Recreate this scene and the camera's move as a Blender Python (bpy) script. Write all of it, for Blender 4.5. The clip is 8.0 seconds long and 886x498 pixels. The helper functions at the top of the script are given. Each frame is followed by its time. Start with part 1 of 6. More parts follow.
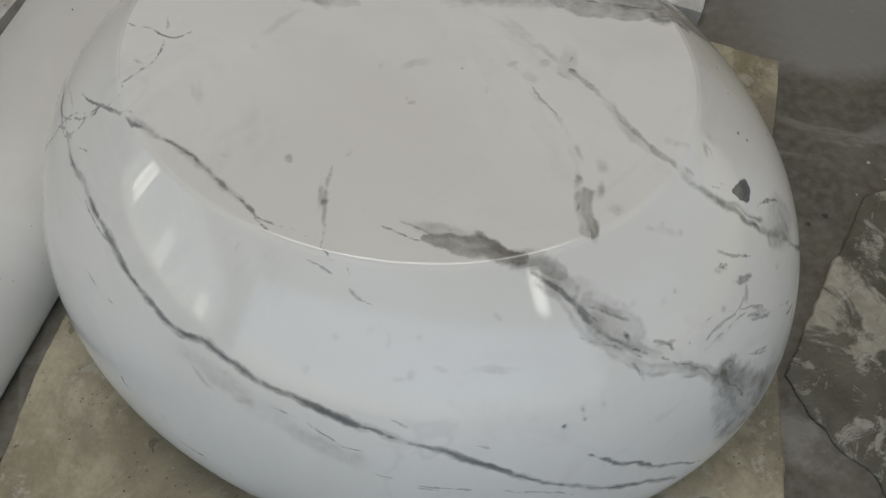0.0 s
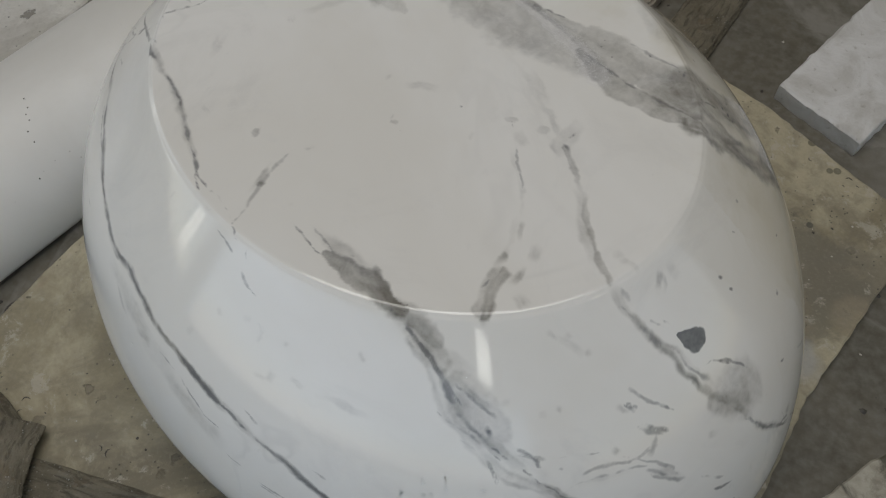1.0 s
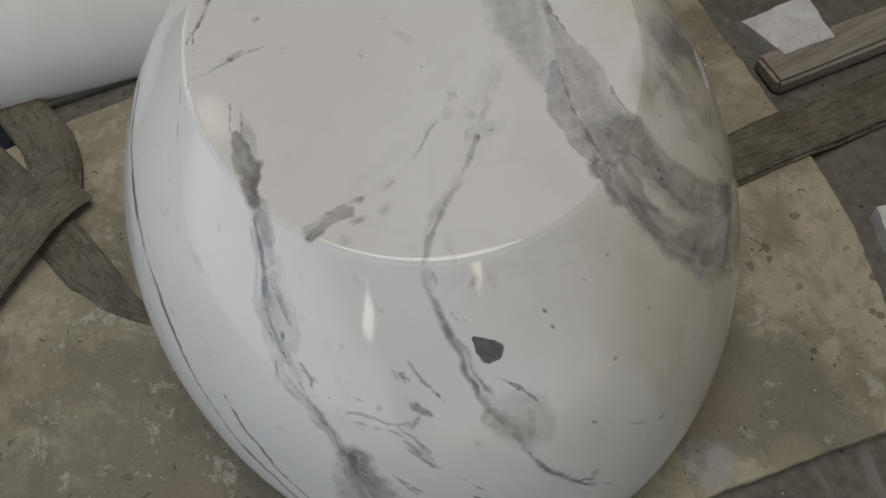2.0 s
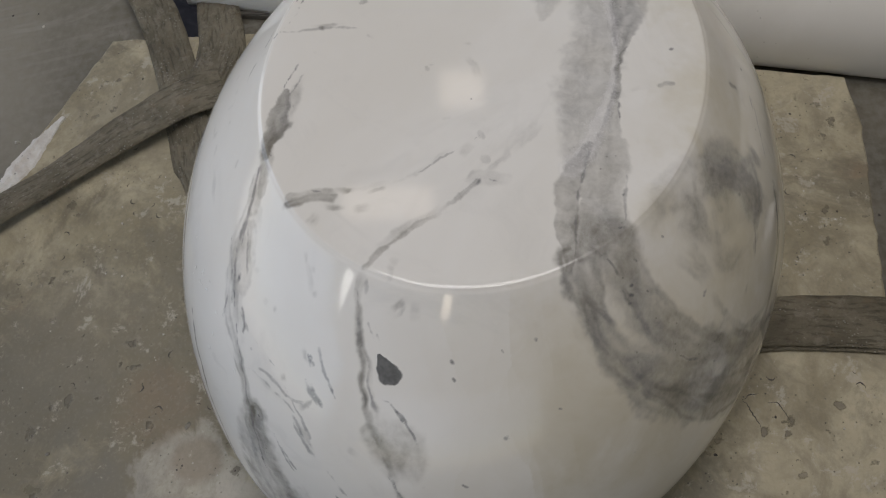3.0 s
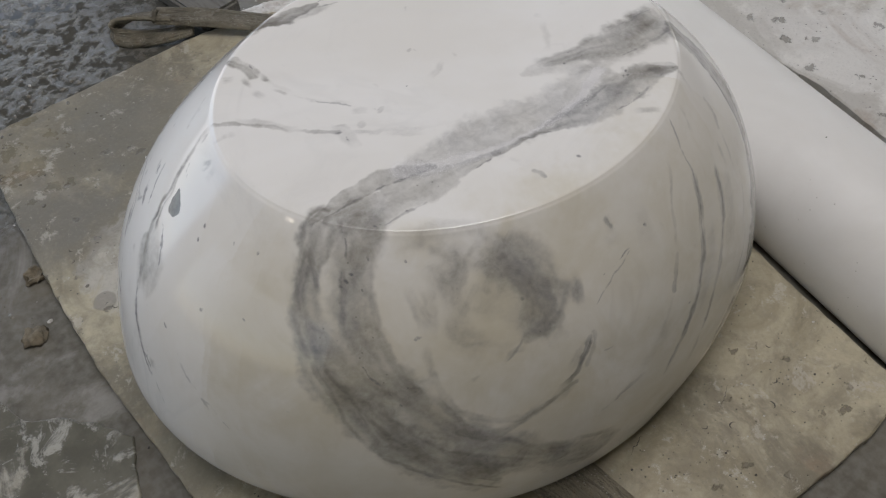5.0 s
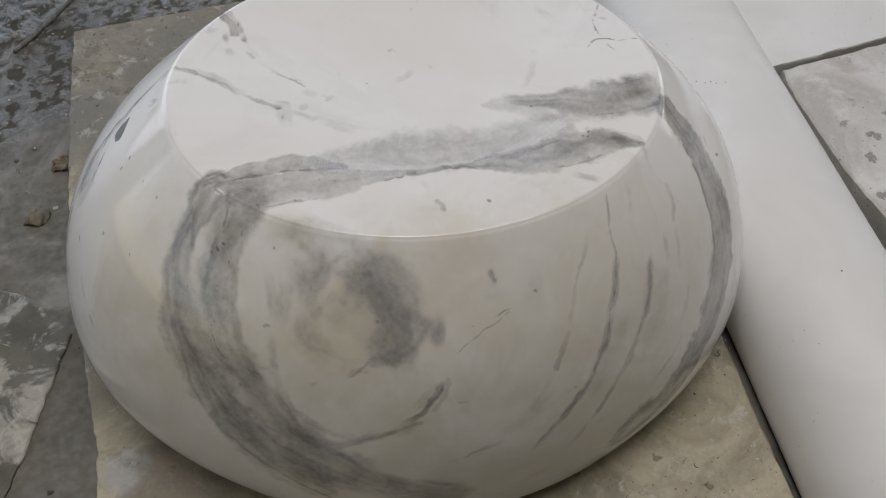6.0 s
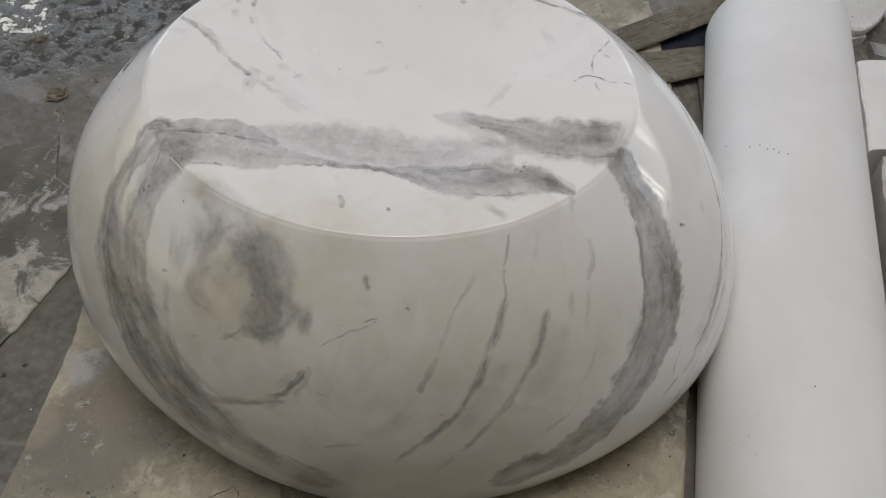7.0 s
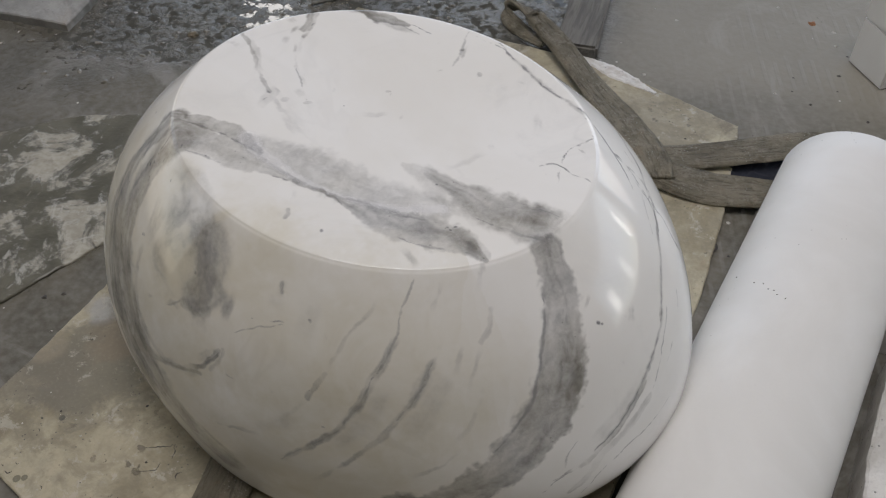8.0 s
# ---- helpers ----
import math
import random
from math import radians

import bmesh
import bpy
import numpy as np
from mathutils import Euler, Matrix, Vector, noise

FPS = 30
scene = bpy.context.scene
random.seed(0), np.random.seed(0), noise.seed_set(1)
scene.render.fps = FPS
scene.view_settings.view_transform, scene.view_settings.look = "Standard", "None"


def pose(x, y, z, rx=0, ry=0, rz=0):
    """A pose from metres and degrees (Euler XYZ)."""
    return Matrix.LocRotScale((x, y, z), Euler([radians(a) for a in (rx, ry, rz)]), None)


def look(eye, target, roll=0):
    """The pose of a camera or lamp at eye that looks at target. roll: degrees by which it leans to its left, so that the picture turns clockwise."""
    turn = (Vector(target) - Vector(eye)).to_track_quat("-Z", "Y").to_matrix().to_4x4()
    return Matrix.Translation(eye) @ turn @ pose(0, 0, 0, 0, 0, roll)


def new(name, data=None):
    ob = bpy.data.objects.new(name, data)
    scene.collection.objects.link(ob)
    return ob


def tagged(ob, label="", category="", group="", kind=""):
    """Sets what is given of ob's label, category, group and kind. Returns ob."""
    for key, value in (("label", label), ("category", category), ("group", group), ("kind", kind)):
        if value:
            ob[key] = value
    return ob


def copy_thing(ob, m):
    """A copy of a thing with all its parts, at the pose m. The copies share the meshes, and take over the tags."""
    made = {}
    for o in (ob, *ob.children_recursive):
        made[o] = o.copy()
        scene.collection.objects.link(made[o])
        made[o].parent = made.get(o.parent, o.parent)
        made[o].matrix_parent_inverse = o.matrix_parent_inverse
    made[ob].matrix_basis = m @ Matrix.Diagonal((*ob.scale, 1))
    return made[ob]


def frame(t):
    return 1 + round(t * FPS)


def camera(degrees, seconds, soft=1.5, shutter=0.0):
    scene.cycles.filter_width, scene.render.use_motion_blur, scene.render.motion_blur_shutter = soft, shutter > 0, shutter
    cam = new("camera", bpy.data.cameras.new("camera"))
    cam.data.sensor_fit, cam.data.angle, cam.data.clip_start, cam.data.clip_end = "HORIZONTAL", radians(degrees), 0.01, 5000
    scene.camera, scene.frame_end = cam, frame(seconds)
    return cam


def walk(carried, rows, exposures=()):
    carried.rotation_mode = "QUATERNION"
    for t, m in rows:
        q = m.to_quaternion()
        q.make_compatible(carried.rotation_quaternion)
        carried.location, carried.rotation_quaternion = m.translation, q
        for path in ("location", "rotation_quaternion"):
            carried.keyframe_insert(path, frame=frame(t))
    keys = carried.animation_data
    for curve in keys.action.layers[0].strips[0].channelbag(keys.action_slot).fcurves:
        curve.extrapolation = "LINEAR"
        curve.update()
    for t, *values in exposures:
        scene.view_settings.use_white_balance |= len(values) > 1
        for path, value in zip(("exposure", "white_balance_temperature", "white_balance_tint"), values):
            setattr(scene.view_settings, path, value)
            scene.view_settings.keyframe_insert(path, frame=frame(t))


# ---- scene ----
cam = camera(52.7, 8.0, 1.2)
PATH = [
    (0, (0.191, -0.414, 1.152), (0.139, 0.571, -0.588), 1.3),
    (0.5, (0.303, -0.359, 1.12), (0.106, 0.591, -0.629), 2.6),
    (1, (0.455, -0.283, 1.143), (-0.088, 0.546, -0.594), -3.1),
    (1.5, (0.615, -0.172, 1.159), (-0.162, 0.449, -0.576), -8.2),
    (1.7, (0.686, -0.121, 1.173), (-0.143, 0.395, -0.572), -8.4),
    (2.8, (0.804, 0.167, 1.181), (-0.248, 0.118, -0.519), -7.8),
    (3, (0.816, 0.211, 1.191), (-0.231, 0.095, -0.509), -7.6),
    (3.5, (0.878, 0.409, 1.188), (-0.201, 0.062, -0.46), -5.6),
    (4, (0.876, 0.593, 1.197), (-0.154, 0.016, -0.417), -4.6),
    (4.5, (0.787, 0.718, 1.181), (-0.171, -0.036, -0.404), -3.6),
    (4.7, (0.752, 0.759, 1.182), (-0.159, -0.061, -0.398), -3.3),
    (5.8, (0.482, 0.991, 1.179), (-0.067, -0.148, -0.371), 0.8),
    (6, (0.412, 0.984, 1.174), (-0.081, -0.157, -0.392), 1.4),
    (6.5, (0.237, 0.981, 1.186), (0.034, -0.207, -0.41), -0.9),
    (7, (0.057, 1.033, 1.193), (0.053, -0.176, -0.401), -1.8),
    (7.5, (-0.114, 1.08, 1.23), (0.13, -0.169, -0.313), -0.9),
    (8, (-0.262, 1.065, 1.238), (0.165, -0.199, -0.252), -0.6),
]
walk(cam, [(t, look(eye, target, roll)) for t, eye, target, roll in PATH],
     exposures=[(0, 0.0, 7600, 11), (1.5, -0.10, 7600, 12), (3.0, 0.11, 7600, 15), (4.5, 0.36, 7350, 15), (6.0, 0.42, 7300, 16), (8.0, 0.46, 7300, 16)])

# ---------------------------------------------------------------- light
world = bpy.data.worlds.new("sky")
scene.world = world
world.use_nodes = True
wn = world.node_tree
sky = wn.nodes.new("ShaderNodeTexSky")
sky.sky_type, sky.sun_disc = "NISHITA", False
sky.sun_elevation, sky.sun_rotation = radians(50), radians(200)
wn.links.new(sky.outputs["Color"], wn.nodes["Background"].inputs["Color"])
wn.nodes["Background"].inputs["Strength"].default_value = 0.12


def area(name, eye, target, sx, sy, power, colour):
    lamp = bpy.data.lights.new(name, "AREA")
    lamp.shape, lamp.size, lamp.size_y, lamp.energy, lamp.color = "RECTANGLE", sx, sy, power, colour
    ob = new(name, lamp)
    ob.matrix_world = look(eye, target)
    return ob


COOL, WARM = (0.44, 0.66, 1.0), (1.0, 0.94, 0.84)
area("south_opening_daylight", (0.0, -4.95, 1.4), (0.0, 0, 1.4), 9.8, 2.6, 66, COOL)
area("west_opening_daylight", (-4.97, -2.15, 1.25), (0, -2.15, 1.25), 4.4, 1.45, 11, (0.72, 0.87, 1.0))
for wy, wz, power in ((-0.5, 1.05, 1.1), (-1.9, 1.0, 0.6), (-3.6, 1.0, 0.9)):
    for side in (-0.1, 0.1):
        area("west_window_daylight", (-4.95, wy + side, wz), (0, wy + side, wz), 0.13, 0.62, power, (0.95, 0.98, 1.0))
area("south_window_daylight", (3.35, -4.9, 3.2), (3.35, 0, 2.4), 0.5, 0.55, 5.2, (0.88, 0.95, 1.0))
area("east_opening_daylight", (4.97, -0.5, 1.2), (0, -0.5, 1.2), 5.7, 2.1, 9, (1.0, 0.97, 0.9))
area("east_window_daylight", (4.95, -0.72, 3.6), (0, 0.3, 0.5), 0.35, 1.3, 8, WARM)
for sx, sy, wide, deep in ((-3.0, -0.4, 0.3, 0.65), (-4.1, 0.15, 0.4, 0.35)):
    area("roof_pane_daylight", (sx, sy, 4.95), (sx, sy, 0), wide, deep, 6 * wide * deep, WARM)
area("roof_light_daylight", (-0.15, 0.3, 4.95), (-0.15, 0.3, 0), 3.4, 2.2, 116, (0.81, 0.87, 0.955))

# ---------------------------------------------------------------- materials


class Nodes:
    """Short calls for node materials."""

    def __init__(self, name):
        self.m = bpy.data.materials.new(name)
        self.m.use_nodes = True
        self.t = self.m.node_tree
        self.b = self.t.nodes["Principled BSDF"]
        self.co = self.t.nodes.new("ShaderNodeTexCoord").outputs["Object"]

    def put(self, socket, value):
        if isinstance(value, bpy.types.NodeSocket):
            self.t.links.new(value, socket)
        elif isinstance(value, tuple) and len(value) == 3 and socket.type == "RGBA":
            socket.default_value = (*value, 1)
        else:
            socket.default_value = value

    def noise(self, scale, detail=4, rough=0.55, warp=0.0, at=None, stretch=None):
        n = self.t.nodes.new("ShaderNodeTexNoise")
        at = at or self.co
        if stretch:
            m = self.t.nodes.new("ShaderNodeMapping")
            m.inputs["Scale"].default_value = stretch
            self.t.links.new(at, m.inputs["Vector"])
            at = m.outputs["Vector"]
        self.t.links.new(at, n.inputs["Vector"])
        n.inputs["Scale"].default_value, n.inputs["Detail"].default_value = scale, detail
        n.inputs["Roughness"].default_value, n.inputs["Distortion"].default_value = rough, warp
        return n.outputs["Fac"]

    def cells(self, scale, feature="F1", at=None):
        n = self.t.nodes.new("ShaderNodeTexVoronoi")
        n.feature = feature
        self.t.links.new(at or self.co, n.inputs["Vector"])
        n.inputs["Scale"].default_value = scale
        return n.outputs["Distance"]

    def math(self, op, a, b=0.0, c=0.0, clamp=False):
        n = self.t.nodes.new("ShaderNodeMath")
        n.operation, n.use_clamp = op, clamp
        for i, v in enumerate((a, b, c)):
            self.put(n.inputs[i], v)
        return n.outputs[0]

    def ramp(self, x, lo, hi, a=0.0, b=1.0):
        n = self.t.nodes.new("ShaderNodeMapRange")
        n.interpolation_type = "SMOOTHSTEP"
        for i, v in enumerate((x, lo, hi, a, b)):
            self.put(n.inputs[i], v)
        return n.outputs[0]

    def mix(self, f, a, b):
        n = self.t.nodes.new("ShaderNodeMix")
        n.data_type = "RGBA"
        self.put(n.inputs[0], f)
        self.put(n.inputs[6], a)
        self.put(n.inputs[7], b)
        return n.outputs[2]

    def attr(self, name):
        n = self.t.nodes.new("ShaderNodeAttribute")
        n.attribute_name = name
        return n.outputs["Fac"]

    def xyz(self):
        n = self.t.nodes.new("ShaderNodeSeparateXYZ")
        self.t.links.new(self.co, n.inputs[0])
        return n.outputs[0], n.outputs[1], n.outputs[2]

    def random(self):
        return self.t.nodes.new("ShaderNodeObjectInfo").outputs["Random"]

    def bump(self, height, strength=0.3, distance=0.002):
        n = self.t.nodes.new("ShaderNodeBump")
        n.inputs["Strength"].default_value, n.inputs["Distance"].default_value = strength, distance
        self.t.links.new(height, n.inputs["Height"])
        self.t.links.new(n.outputs[0], self.b.inputs["Normal"])

    def done(self, colour, rough, **more):
        self.put(self.b.inputs["Base Color"], colour)
        self.put(self.b.inputs["Roughness"], rough)
        for k, v in more.items():
            self.put(self.b.inputs[k.replace("_", " ")], v)
        return self.m



SLAB = 0.018


def concrete_floor():
    n = Nodes("wet_concrete")
    x, y, z = n.xyz()
    shift = n.noise(0.9, 4, 0.6)
    straight = x
    x = n.math("ADD", x, n.math("MULTIPLY", n.math("SUBTRACT", shift, 0.5), 0.5))
    big, mid, fine = n.noise(1.3, 3), n.noise(6, 5, 0.6, 0.6), n.noise(60, 3)
    c = n.mix(n.ramp(mid, 0.3, 0.75), (0.086, 0.077, 0.055), (0.146, 0.131, 0.099))
    c = n.mix(n.ramp(fine, 0.25, 0.8), c, n.mix(0.5, c, (0.24, 0.235, 0.215)))
    # pale dried slurry, and trowel ribs where the screed was combed
    slurry = n.ramp(n.noise(3.1, 6, 0.65, 1.2), 0.54, 0.66)
    c = n.mix(n.math("MULTIPLY", slurry, 0.55), c, (0.33, 0.32, 0.295))
    ribs = n.math("SINE", n.math("MULTIPLY", n.math("ADD", straight, n.math("MULTIPLY", y, 0.25)), 215.0))
    ribs = n.math("MULTIPLY", n.ramp(ribs, 0.35, 0.9), n.ramp(n.noise(9, 3), 0.45, 0.62))
    ribs = n.math("MULTIPLY", ribs, n.ramp(x, -0.1, -0.45))
    c = n.mix(n.math("MULTIPLY", ribs, 0.22), c, (0.36, 0.35, 0.33))
    # dry paler concrete beyond the slings
    pale = n.math("MULTIPLY", n.ramp(x, 0.1, -0.25), n.ramp(n.math("ADD", y, n.math("MULTIPLY", big, 0.5)), -0.15, -0.5))
    c = n.mix(n.math("MULTIPLY", pale, 0.7), c, (0.31, 0.288, 0.242))
    # a wet slurry film along one side, its bright reflection put into the colour
    film = n.math("ADD", y, n.math("MULTIPLY", n.math("SUBTRACT", mid, 0.5), 0.12))
    film = n.math("MULTIPLY", n.ramp(film, 0.60, 0.66), n.math("MULTIPLY", n.ramp(x, 0.5, 0.75), n.ramp(n.noise(0.8, 3, 0.6, 0.5), 0.66, 0.5)))
    c = n.mix(n.math("MULTIPLY", film, 0.85), c, (0.31, 0.30, 0.28))
    # standing water towards the wash-down side, with lumps of slurry standing out of it
    wet = n.math("ADD", n.ramp(y, -0.22, -0.62), n.math("MULTIPLY", n.ramp(x, 0.55, 0.95), 0.35))
    wet = n.math("MULTIPLY", wet, n.ramp(x, -0.3, 0.15))
    wet = n.ramp(n.math("ADD", wet, n.math("MULTIPLY", n.math("SUBTRACT", big, 0.5), 0.9)), 0.3, 0.75)
    lumps = n.noise(30, 6, 0.68, 0.3)
    level = n.math("MULTIPLY_ADD", wet, 0.27, 0.21)
    water = n.math("MULTIPLY", n.ramp(n.math("SUBTRACT", level, lumps), -0.02, 0.02), n.ramp(wet, 0.1, 0.3))
    c = n.mix(n.math("MULTIPLY", wet, 0.35), c, (0.06, 0.06, 0.055))
    c = n.mix(n.math("MULTIPLY", n.math("MULTIPLY", wet, n.ramp(lumps, 0.6, 0.72)), 0.6), c, (0.24, 0.225, 0.195))
    c = n.mix(n.math("MULTIPLY", water, 0.5), c, (0.05, 0.052, 0.05))
    r = n.math("ADD", n.math("MULTIPLY_ADD", wet, -0.45, 0.55), n.math("MULTIPLY", fine, 0.12))
    r = n.math("MULTIPLY_ADD", film, -0.25, r)
    dry = n.math("SUBTRACT", 1.0, water)
    r = n.math("MULTIPLY_ADD", r, dry, 0.035)
    h = n.math("ADD", n.math("ADD", n.math("MULTIPLY", fine, 0.45), n.math("MULTIPLY", ribs, 0.4)), n.math("MULTIPLY", mid, 0.6))
    h = n.math("MULTIPLY", n.math("ADD", h, n.math("MULTIPLY", n.math("MULTIPLY", lumps, wet), 3.5)), dry)
    h = n.math("ADD", h, n.math("MULTIPLY", n.math("MULTIPLY", n.math("ADD", level, n.math("MULTIPLY", n.noise(16, 2), 0.06)), water), 3.5))
    n.bump(h, 0.6, 0.004)
    return n.done(c, r)


STAINS = (
    # x, y, radius, softness, colour, strength
    (0.46, -0.21, 0.085, 0.3, (0.47, 0.445, 0.39), 0.75), (0.50, -0.16, 0.06, 0.3, (0.47, 0.445, 0.39), 0.7),
    (0.33, -0.28, 0.06, 0.7, (0.23, 0.175, 0.12), 0.6), (0.42, -0.21, 0.035, 0.6, (0.23, 0.18, 0.125), 0.6),
    (0.325, -0.476, 0.12, 0.9, (0.17, 0.16, 0.13), 0.6), (0.52, -0.38, 0.11, 0.9, (0.18, 0.17, 0.145), 0.7),
    (0.20, -0.42, 0.10, 0.8, (0.23, 0.205, 0.155), 0.5), (-0.20, -0.40, 0.10, 0.8, (0.24, 0.215, 0.165), 0.5),
    (0.55, 0.455, 0.10, 0.5, (0.185, 0.17, 0.13), 0.8), (0.62, 0.50, 0.06, 0.6, (0.19, 0.17, 0.13), 0.7), (0.60, 0.34, 0.032, 0.6, (0.40, 0.41, 0.42), 0.6),
    (0.545, 0.385, 0.045, 0.7, (0.27, 0.205, 0.14), 0.5), (0.648, 0.44, 0.03, 0.6, (0.33, 0.28, 0.20), 0.6), (0.57, 0.18, 0.08, 0.7, (0.21, 0.195, 0.155), 0.6),
    (0.492, -0.131, 0.0165, 0.12, (0.16, 0.15, 0.13), 0.75), (0.515, -0.125, 0.021, 0.12, (0.16, 0.15, 0.13), 0.75), (0.547, -0.158, 0.019, 0.2, (0.20, 0.185, 0.16), 0.6),
    (0.492, 0.709, 0.0075, 0.15, (0.13, 0.125, 0.085), 0.8), (0.500, 0.695, 0.0065, 0.15, (0.13, 0.125, 0.085), 0.8), (0.546, 0.552, 0.005, 0.2, (0.09, 0.085, 0.07), 0.9),
    (0.540, 0.658, 0.005, 0.2, (0.13, 0.125, 0.085), 0.8), (0.550, 0.663, 0.006, 0.2, (0.13, 0.125, 0.085), 0.8),
)


def pitted_stone(name, dark, light, stain_shade, rough=0.55, pits=26, soak=0.0, stains=()):
    n = Nodes(name)
    x, y, z = n.xyz()
    mid, fine, grit = n.noise(5, 6, 0.65, 0.8), n.noise(70, 4), n.noise(24, 5, 0.7, 0.5)
    c = n.mix(n.ramp(mid, 0.36, 0.62), dark, light)
    blot = n.noise(3.0, 6, 0.66, 1.1)
    if soak:
        # slurry has soaked one end of the slab
        blot = n.math("ADD", blot, n.math("MULTIPLY", n.math("MULTIPLY", n.ramp(y, -0.05, -0.45), n.ramp(x, -0.25, 0.1)), soak))
    c = n.mix(n.math("MULTIPLY", n.ramp(blot, 0.48, 0.62), 0.9), c, stain_shade)
    c = n.mix(n.math("MULTIPLY", n.ramp(n.noise(4.2, 5, 0.65, 0.8), 0.58, 0.7), 0.35), c, (0.30, 0.20, 0.13))
    c = n.mix(n.math("MULTIPLY", n.ramp(n.noise(5.1, 6, 0.7, 0.6), 0.57, 0.66), 0.55), c, tuple(min(1, 1.12 * v) for v in light))
    c = n.mix(n.math("MULTIPLY", n.ramp(n.math("ADD", blot, n.math("MULTIPLY", grit, 0.25)), 0.78, 0.9), 0.5), c, tuple(0.55 * v for v in stain_shade))
    c = n.mix(n.math("MULTIPLY", n.ramp(grit, 0.55, 0.72), 0.35), c, tuple(min(1, 1.25 * v) for v in light))
    c = n.mix(n.math("MULTIPLY", n.ramp(fine, 0.58, 0.8), 0.35), c, (0.55, 0.52, 0.46))
    if stains:
        # spilt slurry, rust and drying drops
        place = n.t.nodes.new("ShaderNodeNewGeometry").outputs["Position"]
        wide = n.math("MULTIPLY", n.math("SUBTRACT", n.noise(16, 6, 0.68, 0.6), 0.5), 1.9)
        for sx, sy, size, soft, colour, amount in stains:
            away = n.t.nodes.new("ShaderNodeVectorMath")
            away.operation = "DISTANCE"
            n.put(away.inputs[0], place)
            away.inputs[1].default_value = (sx, sy, SLAB)
            d = n.math("ADD", n.math("DIVIDE", away.outputs["Value"], size), n.math("MULTIPLY", wide, min(1.0, size / 0.05)))
            c = n.mix(n.math("MULTIPLY", n.ramp(d, 1 + soft / 2, 1 - soft / 2), amount), c, colour)
        c = n.mix(n.math("MULTIPLY", n.ramp(n.noise(38, 5, 0.7), 0.45, 0.7), 0.3), c, (0.2, 0.185, 0.15))
        c = n.mix(n.math("MULTIPLY", n.ramp(n.noise(11, 6, 0.72, 0.7), 0.47, 0.62), 0.42), c, (0.19, 0.168, 0.12))
        c = n.mix(n.math("MULTIPLY", n.ramp(n.noise(21, 6, 0.75, 0.3), 0.57, 0.64), 0.6), c, (0.50, 0.465, 0.395))
    gate = n.ramp(n.noise(6, 3), 0.44, 0.58)
    jag = n.math("MULTIPLY", n.math("SUBTRACT", n.noise(62, 4, 0.7), 0.5), 1.15)
    pit = n.math("MULTIPLY", n.ramp(n.math("ADD", n.cells(pits), jag), 0.16, 0.08), gate)
    rim = n.math("MULTIPLY", n.ramp(n.math("ABSOLUTE", n.math("SUBTRACT", n.math("ADD", n.cells(pits), jag), 0.21)), 0.05, 0.0), gate)
    speck = n.math("MULTIPLY", n.ramp(n.cells(pits * 4.3), 0.16, 0.08), n.ramp(n.noise(11, 3), 0.45, 0.6))
    sand = n.noise(170, 3, 0.6)
    c = n.mix(n.math("MULTIPLY", n.ramp(sand, 0.5, 0.68), 0.1), c, (0.14, 0.128, 0.10))
    c = n.mix(n.math("MULTIPLY", n.ramp(sand, 0.45, 0.34), 0.08), c, (0.50, 0.475, 0.42))
    c = n.mix(n.math("MULTIPLY", pit, 0.6), c, (0.115, 0.10, 0.078))
    c = n.mix(n.math("MULTIPLY", rim, 0.07), c, (0.55, 0.52, 0.46))
    c = n.mix(n.math("MULTIPLY", speck, 0.8), c, (0.09, 0.085, 0.075))
    h = n.math("SUBTRACT", n.math("ADD", n.math("MULTIPLY", fine, 0.4), n.math("MULTIPLY", grit, 0.5)), n.math("ADD", pit, speck))
    n.bump(n.math("ADD", h, n.math("MULTIPLY", mid, 0.5)), 0.7, 0.003)
    r = n.math("MULTIPLY_ADD", fine, 0.25, rough - 0.1)
    if soak:
        film = n.math("MULTIPLY", n.ramp(y, -0.3, -0.6), n.ramp(n.noise(17, 4, 0.6), 0.42, 0.58))
        film = n.math("MULTIPLY", film, n.ramp(x, 0.1, 0.35))
        r = n.math("MULTIPLY_ADD", film, -0.42, r)
    return n.done(c, r)


def mottled_sheet():
    n = Nodes("mottled_sheet")
    p = n.ramp(n.noise(7.5, 9, 0.68, 0.5), 0.49, 0.56)
    fine, dry = n.noise(55, 4), n.ramp(n.noise(19, 8, 0.72, 0.8), 0.56, 0.64)
    c = n.mix(p, n.mix(n.ramp(n.noise(14, 5, 0.65), 0.35, 0.65), (0.095, 0.09, 0.068), (0.15, 0.142, 0.11)), n.mix(n.ramp(fine, 0.3, 0.7), (0.33, 0.305, 0.245), (0.44, 0.415, 0.35)))
    c = n.mix(n.math("MULTIPLY", dry, 0.7), c, (0.50, 0.48, 0.42))
    c = n.mix(n.math("MULTIPLY", n.ramp(n.noise(30, 6, 0.72), 0.55, 0.68), 0.45), c, (0.17, 0.155, 0.118))
    n.bump(n.math("ADD", n.math("ADD", n.math("MULTIPLY", p, 0.9), n.math("MULTIPLY", dry, 0.8)), fine), 0.6, 0.003)
    return n.done(c, n.math("MULTIPLY_ADD", p, 0.25, 0.38))


